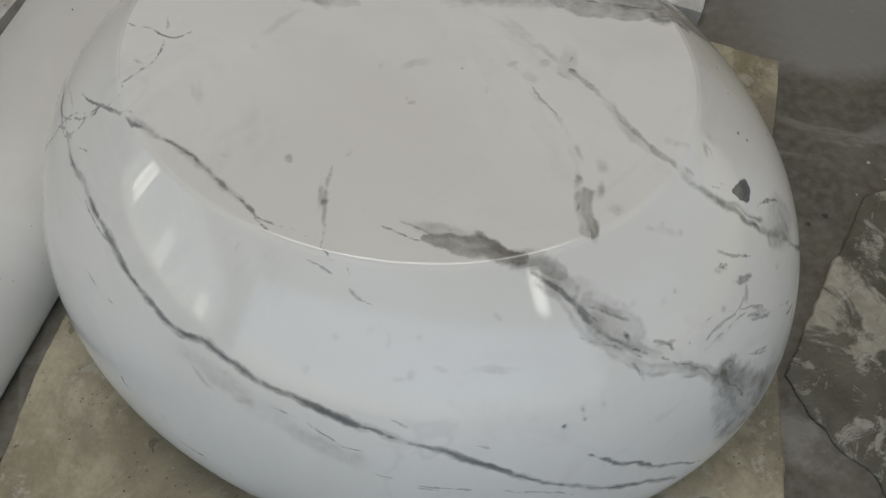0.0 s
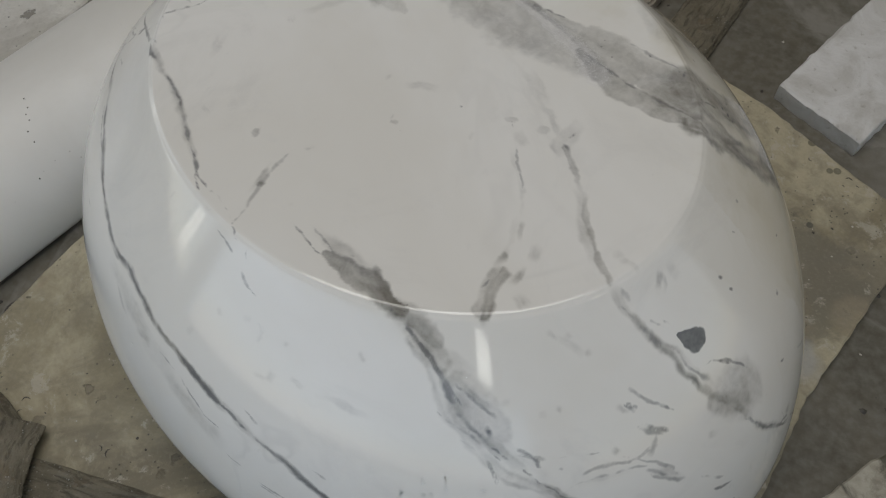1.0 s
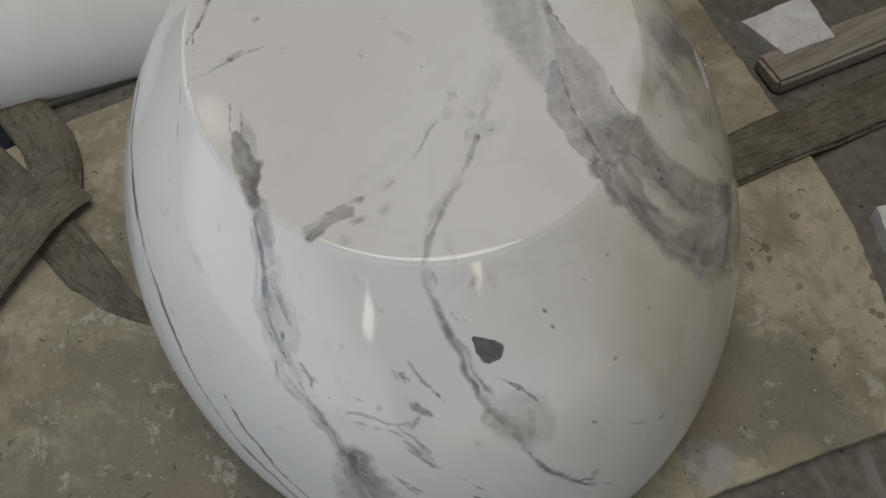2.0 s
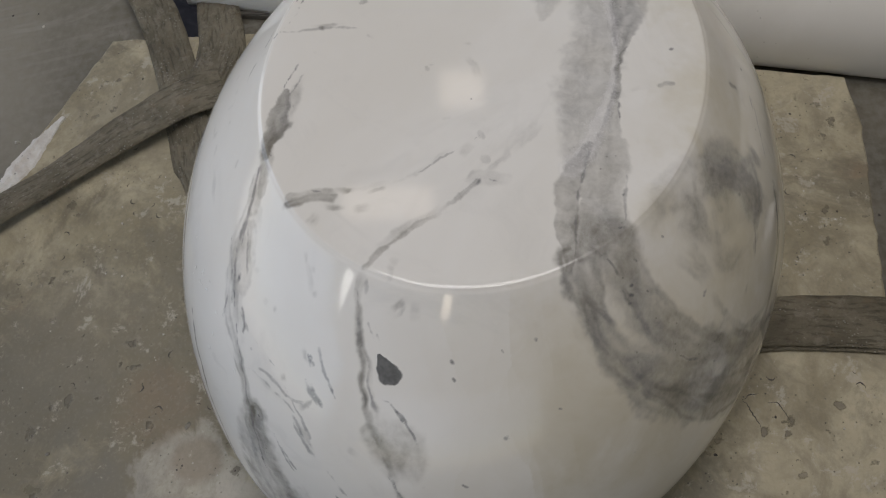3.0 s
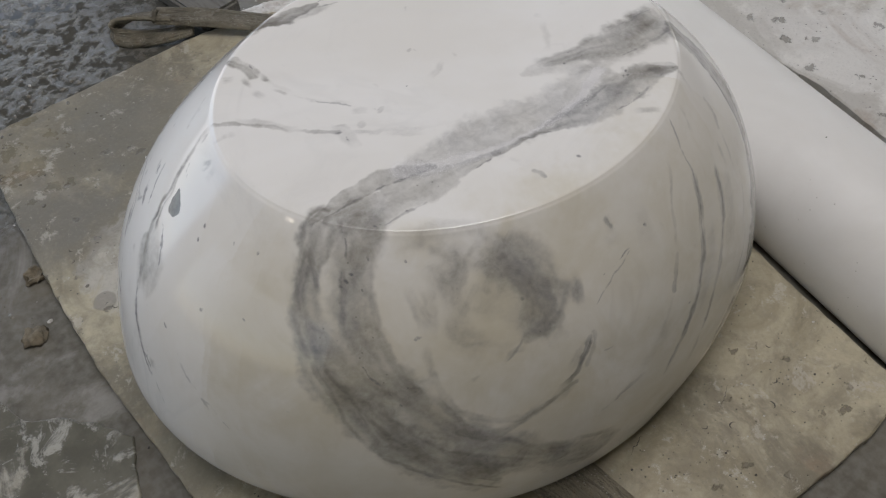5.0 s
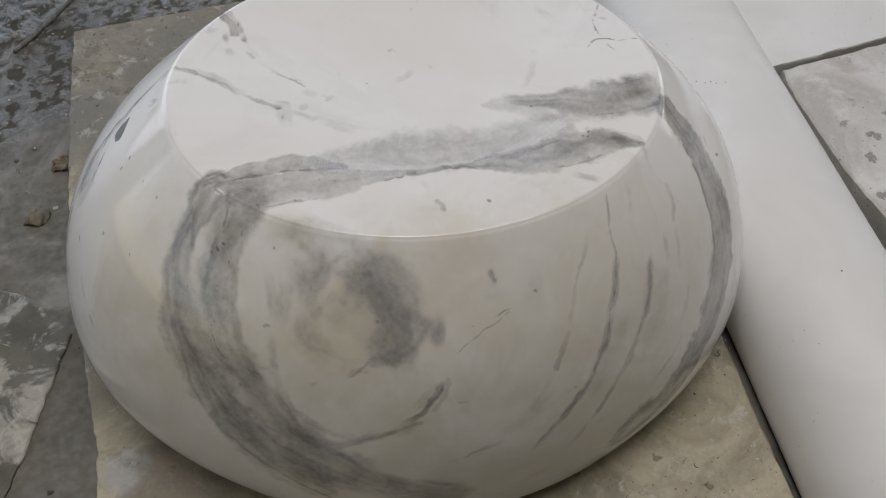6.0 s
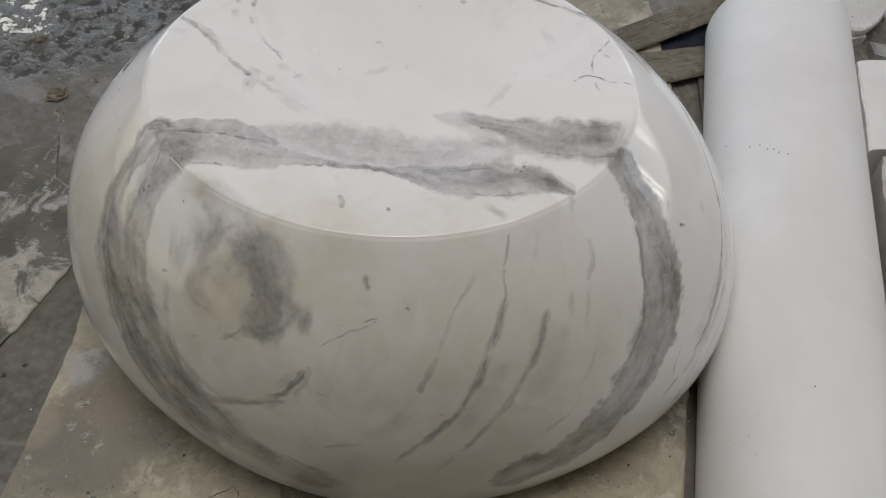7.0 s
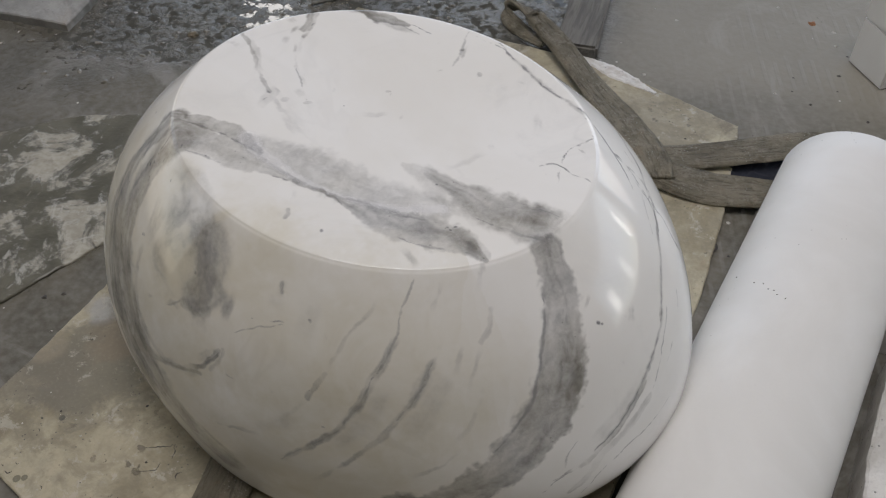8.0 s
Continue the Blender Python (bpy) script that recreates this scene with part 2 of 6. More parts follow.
def webbing():
    n = Nodes("muddy_webbing")
    fine, mid, mud = n.noise(150, 4, 0.6), n.noise(18, 5, 0.65), n.noise(45, 5, 0.7)
    u, v = n.attr("across"), n.attr("along")
    run = n.t.nodes.new("ShaderNodeCombineXYZ")
    n.put(run.inputs[0], n.math("MULTIPLY", u, 5.5))
    n.put(run.inputs[1], n.math("MULTIPLY", v, 26.0))
    n.put(run.inputs[2], n.math("MULTIPLY", mid, 2.0))
    crease = n.noise(1.0, 5, 0.62, 0.5, at=run.outputs[0])
    groove = n.ramp(crease, 0.5, 0.36)
    weave = n.math("MULTIPLY", n.math("SINE", n.math("MULTIPLY", v, 1100.0)), n.math("SINE", n.math("MULTIPLY", u, 75.0)))
    c = n.mix(n.ramp(mid, 0.3, 0.7), (0.150, 0.130, 0.092), (0.255, 0.226, 0.168))
    c = n.mix(n.math("MULTIPLY", groove, 0.65), c, (0.075, 0.065, 0.046))
    c = n.mix(n.math("MULTIPLY", n.ramp(mud, 0.52, 0.68), 0.55), c, (0.32, 0.29, 0.235))
    c = n.mix(n.math("MULTIPLY", n.ramp(n.noise(30, 4, 0.6), 0.58, 0.7), 0.3), c, (0.24, 0.17, 0.10))
    grit = n.math("MULTIPLY", n.ramp(n.cells(170), 0.25, 0.12), n.ramp(n.noise(20, 3), 0.46, 0.6))
    c = n.mix(n.math("MULTIPLY", grit, 0.7), c, (0.5, 0.48, 0.44))
    h = n.math("ADD", n.math("MULTIPLY", crease, 3.2), n.math("ADD", n.math("MULTIPLY", fine, 0.8), n.math("MULTIPLY", weave, 0.03)))
    n.bump(n.math("ADD", n.math("ADD", h, n.math("MULTIPLY", mud, 1.4)), n.math("MULTIPLY", grit, 0.6)), 1.0, 0.004)
    return n.done(c, 0.85)


def honed_white():
    n = Nodes("honed_white_stone")
    c = n.mix(n.ramp(n.noise(4, 5, 0.6, 0.5), 0.3, 0.75), (0.72, 0.705, 0.67), (0.80, 0.79, 0.765))
    pit = n.math("MULTIPLY", n.ramp(n.cells(60), 0.09, 0.05), n.ramp(n.noise(5, 3), 0.52, 0.6))
    c = n.mix(n.math("MULTIPLY", pit, 0.6), c, (0.35, 0.33, 0.3))
    n.bump(n.math("SUBTRACT", n.math("MULTIPLY", n.noise(220, 3), 0.3), pit), 0.25, 0.0015)
    return n.done(c, 0.5)


def rough_white(name, tint, grey):
    n = Nodes(name)
    mid, fine = n.noise(11, 6, 0.65, 0.8), n.noise(90, 4)
    c = n.mix(n.ramp(mid, 0.35, 0.65), tint, grey)
    c = n.mix(n.math("MULTIPLY", n.ramp(fine, 0.6, 0.75), 0.5), c, (0.3, 0.28, 0.24))
    n.bump(n.math("ADD", mid, fine), 0.5, 0.003)
    return n.done(c, 0.6)


def old_wood(name, dark, light):
    n = Nodes(name)
    g = n.noise(9, 5, 0.6, 0.4, stretch=(14, 1.2, 14))
    c = n.mix(n.ramp(g, 0.3, 0.7), dark, light)
    c = n.mix(n.math("MULTIPLY", n.ramp(n.noise(7, 4), 0.5, 0.7), 0.5), c, (0.3, 0.28, 0.25))
    n.bump(n.math("ADD", g, n.math("MULTIPLY", n.noise(120, 3), 0.4)), 0.5, 0.002)
    return n.done(c, 0.75)


def plain(name, a, b, rough, scale=8):
    n = Nodes(name)
    f = n.noise(scale, 5, 0.6)
    n.bump(n.noise(scale * 12, 3), 0.3, 0.002)
    return n.done(n.mix(n.ramp(f, 0.3, 0.7), a, b), rough)


def water():
    n = Nodes("water")
    return n.done((0.97, 0.98, 0.98), n.math("MULTIPLY", n.noise(40, 2), 0.03), IOR=1.33, Transmission_Weight=1.0)


def polished_marble():
    n = Nodes("polished_veined_marble")
    n1, n2, n3 = n.noise(10, 4, 0.6, 0.4), n.noise(45, 5, 0.65), n.noise(170, 3)
    centred = lambda x, k: n.math("MULTIPLY", n.math("SUBTRACT", x, 0.5), k)  # noqa: E731
    c = n.mix(n.ramp(n.noise(3, 4, 0.6, 0.6), 0.3, 0.7), (0.80, 0.785, 0.75), (0.86, 0.855, 0.84))
    # faint clouds and small smudges in the ground
    c = n.mix(n.math("MULTIPLY", n.ramp(n.noise(6.5, 7, 0.68, 1.1), 0.52, 0.72), 0.16), c, (0.52, 0.52, 0.52))
    smudge = n.math("MULTIPLY", n.ramp(n.noise(30, 5, 0.62, 0.8), 0.62, 0.76), n.ramp(n.noise(4.3, 2), 0.48, 0.62))
    c = n.mix(n.math("MULTIPLY", smudge, 0.22), c, (0.38, 0.39, 0.39))
    # wisps: faint hair veins all through
    w = n.math("ABSOLUTE", n.math("SUBTRACT", n.noise(4.2, 4, 0.55, 0.8), 0.5))
    w = n.math("MULTIPLY", n.ramp(w, 0.022, 0.0), n.ramp(n.noise(2.6, 3, 0.5, 0.5), 0.5, 0.66))
    c = n.mix(n.math("MULTIPLY", w, 0.12), c, (0.34, 0.345, 0.35))
    # warm iron stains, and the warm shade of one side put into the colour
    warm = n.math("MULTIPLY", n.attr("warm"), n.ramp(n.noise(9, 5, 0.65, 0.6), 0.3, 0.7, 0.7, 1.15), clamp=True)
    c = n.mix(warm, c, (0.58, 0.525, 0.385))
    # grey layers, with broken edges and a clouded body
    deep = n.attr("grey")
    rough_edge = n.math("ADD", centred(n.noise(55, 6, 0.7, 0.8), 2.2), centred(n3, 1.0))
    deep = n.math("ADD", deep, n.math("MULTIPLY", n.math("MULTIPLY", deep, n.math("SUBTRACT", 1.0, deep)), rough_edge), clamp=True)
    deep = n.math("MULTIPLY", deep, n.ramp(n.noise(26, 6, 0.68, 1.2), 0.3, 0.7, 1.14, 0.86), clamp=True)
    c = n.mix(deep, c, n.mix(n.ramp(n.noise(7, 4, 0.6, 0.8), 0.35, 0.65), (0.188, 0.176, 0.150), (0.188, 0.190, 0.198)))
    # dark flecks caught in the grey
    fleck = n.math("MULTIPLY", n.ramp(n.cells(75), 0.11, 0.05), n.ramp(n.math("MULTIPLY", n.attr("grey"), n.ramp(n.noise(14, 2), 0.5, 0.6)), 0.15, 0.4))
    c = n.mix(n.math("MULTIPLY", fleck, 0.45), c, (0.12, 0.118, 0.11))
    # fine dark threads
    wob = n.math("ADD", centred(n2, 1.7), centred(n3, 1.0))
    line = n.ramp(n.math("ADD", n.attr("thread"), wob), 2.1, 0.35)
    line = n.math("MULTIPLY", line, n.math("MULTIPLY", n.attr("tone"), n.ramp(n.noise(24, 5, 0.65), 0.34, 0.58, 0.68, 1.2)), clamp=True)
    c = n.mix(line, c, (0.13, 0.134, 0.145))
    shard = n.ramp(n.math("ADD", n.attr("shard"), centred(n2, 0.2)), 1.12, 0.92)
    c = n.mix(n.math("MULTIPLY", shard, 0.92), c, n.mix(n.ramp(n3, 0.3, 0.7), (0.075, 0.08, 0.085), (0.13, 0.135, 0.14)))
    # frayed unpolished streak across the foot
    frost = n.ramp(n.math("ADD", n.attr("frost"), n.math("ADD", centred(n1, 0.8), centred(n2, 1.0))), 1.1, 0.5)
    c = n.mix(n.math("MULTIPLY", frost, 0.22), c, (0.58, 0.575, 0.61))
    hair = n.math("ABSOLUTE", n.math("SUBTRACT", n.noise(140, 3, 0.6, 2.5), 0.5))
    hair = n.math("MULTIPLY", n.ramp(hair, 0.03, 0.0), n.ramp(n.math("ADD", n.attr("frost"), centred(n2, 1.6)), 1.5, 0.9))
    c = n.mix(n.math("MULTIPLY", hair, 0.55), c, (0.84, 0.84, 0.85))
    r = n.math("ADD", n.math("MULTIPLY_ADD", n3, 0.025, 0.045), n.math("MULTIPLY", frost, 0.35))
    n.bump(n.math("ADD", n.math("MULTIPLY", n.noise(5, 2), 0.6), n.math("MULTIPLY", hair, 0.15)), 0.06, 0.004)
    return n.done(c, r, IOR=1.5)


MAT = {
    "floor": concrete_floor(),
    "slab": pitted_stone("pitted_beige_stone", (0.275, 0.238, 0.157), (0.45, 0.402, 0.288), (0.195, 0.172, 0.122), 0.55, 24, 0.16, STAINS),
    "sheet": mottled_sheet(),
    "webbing": webbing(),
    "column": honed_white(),
    "marble": polished_marble(),
    "offcut": rough_white("rough_white_offcut", (0.72, 0.72, 0.72), (0.55, 0.54, 0.52)),
    "pale_slab": pitted_stone("pale_dusty_stone", (0.57, 0.55, 0.515), (0.69, 0.675, 0.64), (0.49, 0.47, 0.43), 0.46, 18),
    "board": old_wood("wet_dark_board", (0.09, 0.085, 0.075), (0.17, 0.16, 0.14)),
    "plank": old_wood("muddy_plank", (0.20, 0.175, 0.14), (0.34, 0.30, 0.25)),
    "cloth": plain("dark_blue_cloth", (0.035, 0.04, 0.06), (0.08, 0.085, 0.11), 0.9),
    "mud": plain("dried_mud", (0.10, 0.082, 0.055), (0.24, 0.20, 0.14), 0.85, 60),
    "slurry": plain("wet_slurry_crumbs", (0.11, 0.10, 0.08), (0.24, 0.222, 0.188), 0.1, 60),
    "drop": water(),
    "dark_grit": plain("dark_grit", (0.05, 0.045, 0.04), (0.11, 0.10, 0.085), 0.8, 60),
    "pale_grit": plain("pale_grit", (0.42, 0.40, 0.36), (0.62, 0.60, 0.55), 0.8, 60),
    "green": plain("green_plastic", (0.03, 0.16, 0.09), (0.06, 0.24, 0.14), 0.3, 30),
    "rust": plain("rusty_chip", (0.22, 0.09, 0.04), (0.34, 0.16, 0.08), 0.8, 60),
    "wall": plain("limewashed_block_wall", (0.15, 0.128, 0.080), (0.21, 0.182, 0.118), 0.9, 3),
    "roof": plain("corrugated_roof_lining", (0.22, 0.195, 0.16), (0.30, 0.265, 0.215), 0.8, 3),
    "grey_stone": pitted_stone("grey_stone_board", (0.22, 0.215, 0.20), (0.33, 0.32, 0.30), (0.17, 0.165, 0.15)),
}

# ---------------------------------------------------------------- building blocks


def mesh_of(bm, name, material, smooth=False):
    me = bpy.data.meshes.new(name)
    bm.to_mesh(me)
    bm.free()
    me.materials.append(material)
    if smooth:
        me.polygons.foreach_set("use_smooth", [True] * len(me.polygons))
    return me


def part(name, bm, material, parent=None, label="", smooth=False):
    ob = new(name, mesh_of(bm, name, material, smooth))
    if parent:
        ob.parent = parent
    if label:
        ob["label"] = label
    return ob


def ragged(corners, step, amount, seed):
    """A closed outline through the corners with small chips along its edges."""
    rnd = random.Random(seed)
    out = []
    for (ax, ay), (bx, by) in zip(corners, corners[1:] + corners[:1]):
        d = math.hypot(bx - ax, by - ay)
        k = max(1, int(d / step))
        for i in range(k):
            f = i / k
            j = amount * (noise.noise((ax * 9 + bx * 9 * f + i * 0.37, ay * 9 + i * 0.21, seed)) + rnd.uniform(-0.4, 0.4))
            out.append((ax + (bx - ax) * f - (by - ay) / d * j, ay + (by - ay) * f + (bx - ax) / d * j))
    return out


def plate(outline, z0, z1, chamfer=0.002, wave=0.0):
    """A stone plate of any outline, with a broken arris and slightly uneven edge."""
    bm = bmesh.new()
    cx = sum(p[0] for p in outline) / len(outline)
    cy = sum(p[1] for p in outline) / len(outline)

    def ring(z, inset):
        vs = []
        for i, (x, y) in enumerate(outline):
            d = math.hypot(x - cx, y - cy)
            w = wave * noise.noise((x * 14, y * 14, z * 30))
            k = 1 - (inset + (abs(w) if z == z1 else 0)) / d
            vs.append(bm.verts.new((cx + (x - cx) * k, cy + (y - cy) * k, z)))
        return vs

    rings = [ring(z0, 0), ring(z1 - chamfer, 0), ring(z1, chamfer)]
    for a, b in zip(rings, rings[1:]):
        for i in range(len(a)):
            j = (i + 1) % len(a)
            bm.faces.new((a[i], a[j], b[j], b[i]))
    bm.faces.new(rings[-1])
    bm.faces.new(rings[0][::-1])
    bmesh.ops.recalc_face_normals(bm, faces=bm.faces[:])
    bmesh.ops.triangulate(bm, faces=[f for f in bm.faces if len(f.verts) > 4])
    return bm


def box(x0, x1, y0, y1, z0, z1, bevel=0.0, turn=0.0, rough=0.0, cuts=0):
    bm = bmesh.new()
    bmesh.ops.create_cube(bm, size=1)
    bmesh.ops.scale(bm, vec=(x1 - x0, y1 - y0, z1 - z0), verts=bm.verts[:])
    if bevel:
        bmesh.ops.bevel(bm, geom=bm.edges[:], offset=bevel, segments=2, affect="EDGES")
    if cuts:
        bmesh.ops.subdivide_edges(bm, edges=bm.edges[:], cuts=cuts, use_grid_fill=True)
    if rough:
        for v in bm.verts:
            v.co += Vector(noise.noise_vector(v.co * 25)) * rough
    bmesh.ops.rotate(bm, matrix=Matrix.Rotation(turn, 3, "Z"), verts=bm.verts[:])
    bmesh.ops.translate(bm, vec=((x0 + x1) / 2, (y0 + y1) / 2, (z0 + z1) / 2), verts=bm.verts[:])
    return bm


def thing(name, bm, material, label, category, group="", kind="", smooth=False):
    """A thing of one mesh, its origin at its base."""
    xs, ys, zs = zip(*(v.co for v in bm.verts))
    at = Vector(((min(xs) + max(xs)) / 2, (min(ys) + max(ys)) / 2, min(zs)))
    bmesh.ops.translate(bm, vec=-at, verts=bm.verts[:])
    ob = part(name, bm, material, smooth=smooth)
    ob.location = at
    return tagged(ob, label, category, group, kind)


def glide(points, k):
    """Points on a smooth line through the given ones, k a span."""
    p = [Vector(q) for q in points]
    p = [2 * p[0] - p[1]] + p + [2 * p[-1] - p[-2]]
    out = []
    for a, b, c, d in zip(p, p[1:], p[2:], p[3:]):
        for i in range(k):
            t = i / k
            out.append(0.5 * (2 * b + (c - a) * t + (2 * a - 5 * b + 4 * c - d) * t * t + (3 * b - a - 3 * c + d) * t**3))
    return out + [p[-2]]


def strap_mesh(rows, thick=0.006, fray=0.0015):
    """A flat woven band. Rows: x, y, z, width, and the turn of its flat side about its run, in degrees."""
    mids = glide([r[:3] for r in rows], 10)
    wide = glide([(r[3], r[4], 0) for r in rows], 10)
    bm = bmesh.new()
    across, along = bm.verts.layers.float.new("across"), bm.verts.layers.float.new("along")
    rings, run = [], 0.0
    n = 8
    for i, m in enumerate(mids):
        ahead = (mids[min(i + 1, len(mids) - 1)] - mids[max(i - 1, 0)]).normalized()
        if i:
            run += (m - mids[i - 1]).length
        side = ahead.cross(Vector((0, 0, 1))).normalized()
        side = Matrix.Rotation(radians(wide[i][1]), 3, ahead) @ side
        up = side.cross(ahead).normalized()
        ring = []
        loop = [(-1 + 2 * j / n, 1) for j in range(n + 1)] + [(1 - 2 * j / n, -1) for j in range(n + 1)]
        for u, s in loop:
            w = wide[i][0] / 2 * u * (1 + fray * 20 * noise.noise((run * 30, u * 2, 3)))
            h = thick / 2 * s * (0.35 if abs(u) == 1 else 1) + 0.0018 * noise.noise((run * 22, u * 2.5, 1))
            v = bm.verts.new(m + side * w + up * h)
            v[across], v[along] = u, run
            ring.append(v)
        rings.append(ring)
    for a, b in zip(rings, rings[1:]):
        for j in range(len(a)):
            k = (j + 1) % len(a)
            bm.faces.new((a[j], a[k], b[k], b[j]))
    bm.faces.new(rings[0])
    bm.faces.new(rings[-1][::-1])
    bmesh.ops.recalc_face_normals(bm, faces=bm.faces[:])
    return bm


# ---------------------------------------------------------------- the workshop shell
def grid_plate(x0, x1, y0, y1, z, k):
    bm = bmesh.new()
    vs = [[bm.verts.new((x0 + (x1 - x0) * i / k, y0 + (y1 - y0) * j / k, z)) for j in range(k + 1)] for i in range(k + 1)]
    for i in range(k):
        for j in range(k):
            bm.faces.new((vs[i][j], vs[i + 1][j], vs[i + 1][j + 1], vs[i][j + 1]))
    return bm


tagged(part("floor", grid_plate(-5, 5, -5, 5, 0, 8), MAT["floor"]), "grey trowelled concrete workshop floor, partly wet", "floor", kind="structure")
tagged(part("ceiling", box(-5.2, 5.2, -5.2, 5.2, 5.0, 5.2), MAT["roof"]), "plain grey-brown workshop roof lining", "ceiling", kind="structure")


def wall(name, x0, x1, y0, y1, hole=None):
    """A wall with thickness; hole: from, to along the wall, and its bottom and top."""
    bm = bmesh.new()
    spans = [(None, 0.0, 5.0)]
    if hole:
        a, b, lo, hi = hole
        spans = [("before", 0, 5), ("after", 0, 5), ("mid", 0, lo), ("mid", hi, 5)]
    for which, z0, z1 in spans:
        if z1 - z0 < 0.01:
            continue
        p, q = (x0, x1), (y0, y1)
        if which:
            lo_, hi_ = (p if x1 - x0 > y1 - y0 else q)
            cut = {"before": (lo_, a), "after": (b, hi_), "mid": (a, b)}[which]
            p, q = (cut, q) if x1 - x0 > y1 - y0 else (p, cut)
        piece = box(p[0], p[1], q[0], q[1], z0, z1)
        me = bpy.data.meshes.new("piece")
        piece.to_mesh(me)
        piece.free()
        bm.from_mesh(me)
        bpy.data.meshes.remove(me)
    return tagged(part(name, bm, MAT["wall"]), "limewashed block workshop wall", "wall", kind="structure")


wall("wall_south", -5.2, 5.2, -5.2, -5.0, (-4.9, 4.9, 0.05, 2.72))
wall("wall_north", -5.2, 5.2, 5.0, 5.2)
wall("wall_west", -5.2, -5.0, -5.0, 5.0, (-4.4, 0.1, 0.5, 2.0))
wall("wall_east", 5.0, 5.2, -5.0, 5.0, (-3.4, 2.4, 0.1, 2.3))

# ---------------------------------------------------------------- stone on the floor
slab_edge = [(-0.39, -0.485), (-0.17, -0.575), (0.08, -0.625), (0.53, -0.655), (0.59, -0.30), (0.62, -0.05), (0.632, 0.30), (0.69, 0.63),
             (0.53, 0.685), (0.42, 0.73), (0.30, 0.756), (-0.12, 0.812), (-0.215, 0.808), (-0.256, 0.60), (-0.302, 0.40), (-0.375, 0.0), (-0.392, -0.25)]
stone_slab = thing("stone_slab", plate(ragged(slab_edge, 0.012, 0.0025, 3), 0.0, SLAB, 0.002, 0.004), MAT["slab"],
      "large beige pitted stone slab with broken edges lying on the concrete floor", "stone slab")

sheet_edge = [(0.640, 0.075), (0.665, 0.02), (0.70, -0.025), (0.745, -0.06), (0.765, -0.17), (0.95, -0.11), (1.08, -0.01), (1.14, 0.22), (0.95, 0.42), (0.80, 0.385), (0.70, 0.20)]
thing("stone_sheet", plate(ragged(sheet_edge, 0.014, 0.004, 8), 0.0, 0.007, 0.002, 0.003), MAT["sheet"],
      "thin broken stone sheet mottled white and grey-green lying on the floor", "stone offcut")

# ---------------------------------------------------------------- half-round column


def half_column():
    bm = bmesh.new()
    th, rings = 0.217, []
    dx, dy = math.sin(th), math.cos(th)
    arc = [radians(-14 + 208 * i / 72) for i in range(73)]
    for k in range(41):
        s = -0.545 + 2.3 * k / 40
        for inset in ([0.006, 0.0015, 0.0] if k == 0 else [0.0]):
            r, zc = 0.132 - inset, 0.044
            ss = s - (0.003 if inset == 0.006 else 0.0015 if inset else 0) + (0.003 if k == 0 else 0)
            ring = []
            for a in arc:
                u, z = r * math.cos(a), zc + r * math.sin(a)
                ring.append(bm.verts.new((-0.491 + dx * ss + dy * u, 0.2 + dy * ss - dx * u, max(z, 0.012))))
            rings.append(ring)
    for a, b in zip(rings, rings[1:]):
        for j in range(len(a)):
            i = (j + 1) % len(a)
            bm.faces.new((a[j], a[i], b[i], b[j]))
    bm.faces.new(rings[0][::-1])
    bm.faces.new(rings[-1])
    bmesh.ops.recalc_face_normals(bm, faces=bm.faces[:])
    ob = thing("half_round_column", bm, MAT["column"], "honed white stone half-round column lying on a dark board beside the bowl", "stone column")
    for p in ob.data.polygons:
        p.use_smooth = len(p.vertices) == 4
    return ob


column = half_column()

# ---------------------------------------------------------------- the upturned marble bowl
# Its outline at a few heights: half length and half width, and the foot's slight lean.
TOP = 0.455
KNOT_Z = np.array([0.0, 0.09, 0.18, 0.27, 0.36, TOP])
HALF_A = np.array([0.4232, 0.4867, 0.4839, 0.4545, 0.3962, 0.2987])
HALF_B = np.array([0.3807, 0.3931, 0.3961, 0.3737, 0.3273, 0.2430])


def spline(kx, ky, q):
    """Natural cubic spline."""
    n, h = len(kx), np.diff(kx)
    m, b = np.eye(n), np.zeros(n)
    for i in range(1, n - 1):
        m[i, i - 1 : i + 2] = h[i - 1], 2 * (h[i - 1] + h[i]), h[i]
        b[i] = 6 * ((ky[i + 1] - ky[i]) / h[i] - (ky[i] - ky[i - 1]) / h[i - 1])
    k = np.linalg.solve(m, b)
    i = np.clip(np.searchsorted(kx, q) - 1, 0, n - 2)
    t0, t1, w = kx[i + 1] - q, q - kx[i], h[i]
    return k[i] * t0**3 / 6 / w + k[i + 1] * t1**3 / 6 / w + (ky[i] / w - k[i] * w / 6) * t0 + (ky[i + 1] / w - k[i + 1] * w / 6) * t1


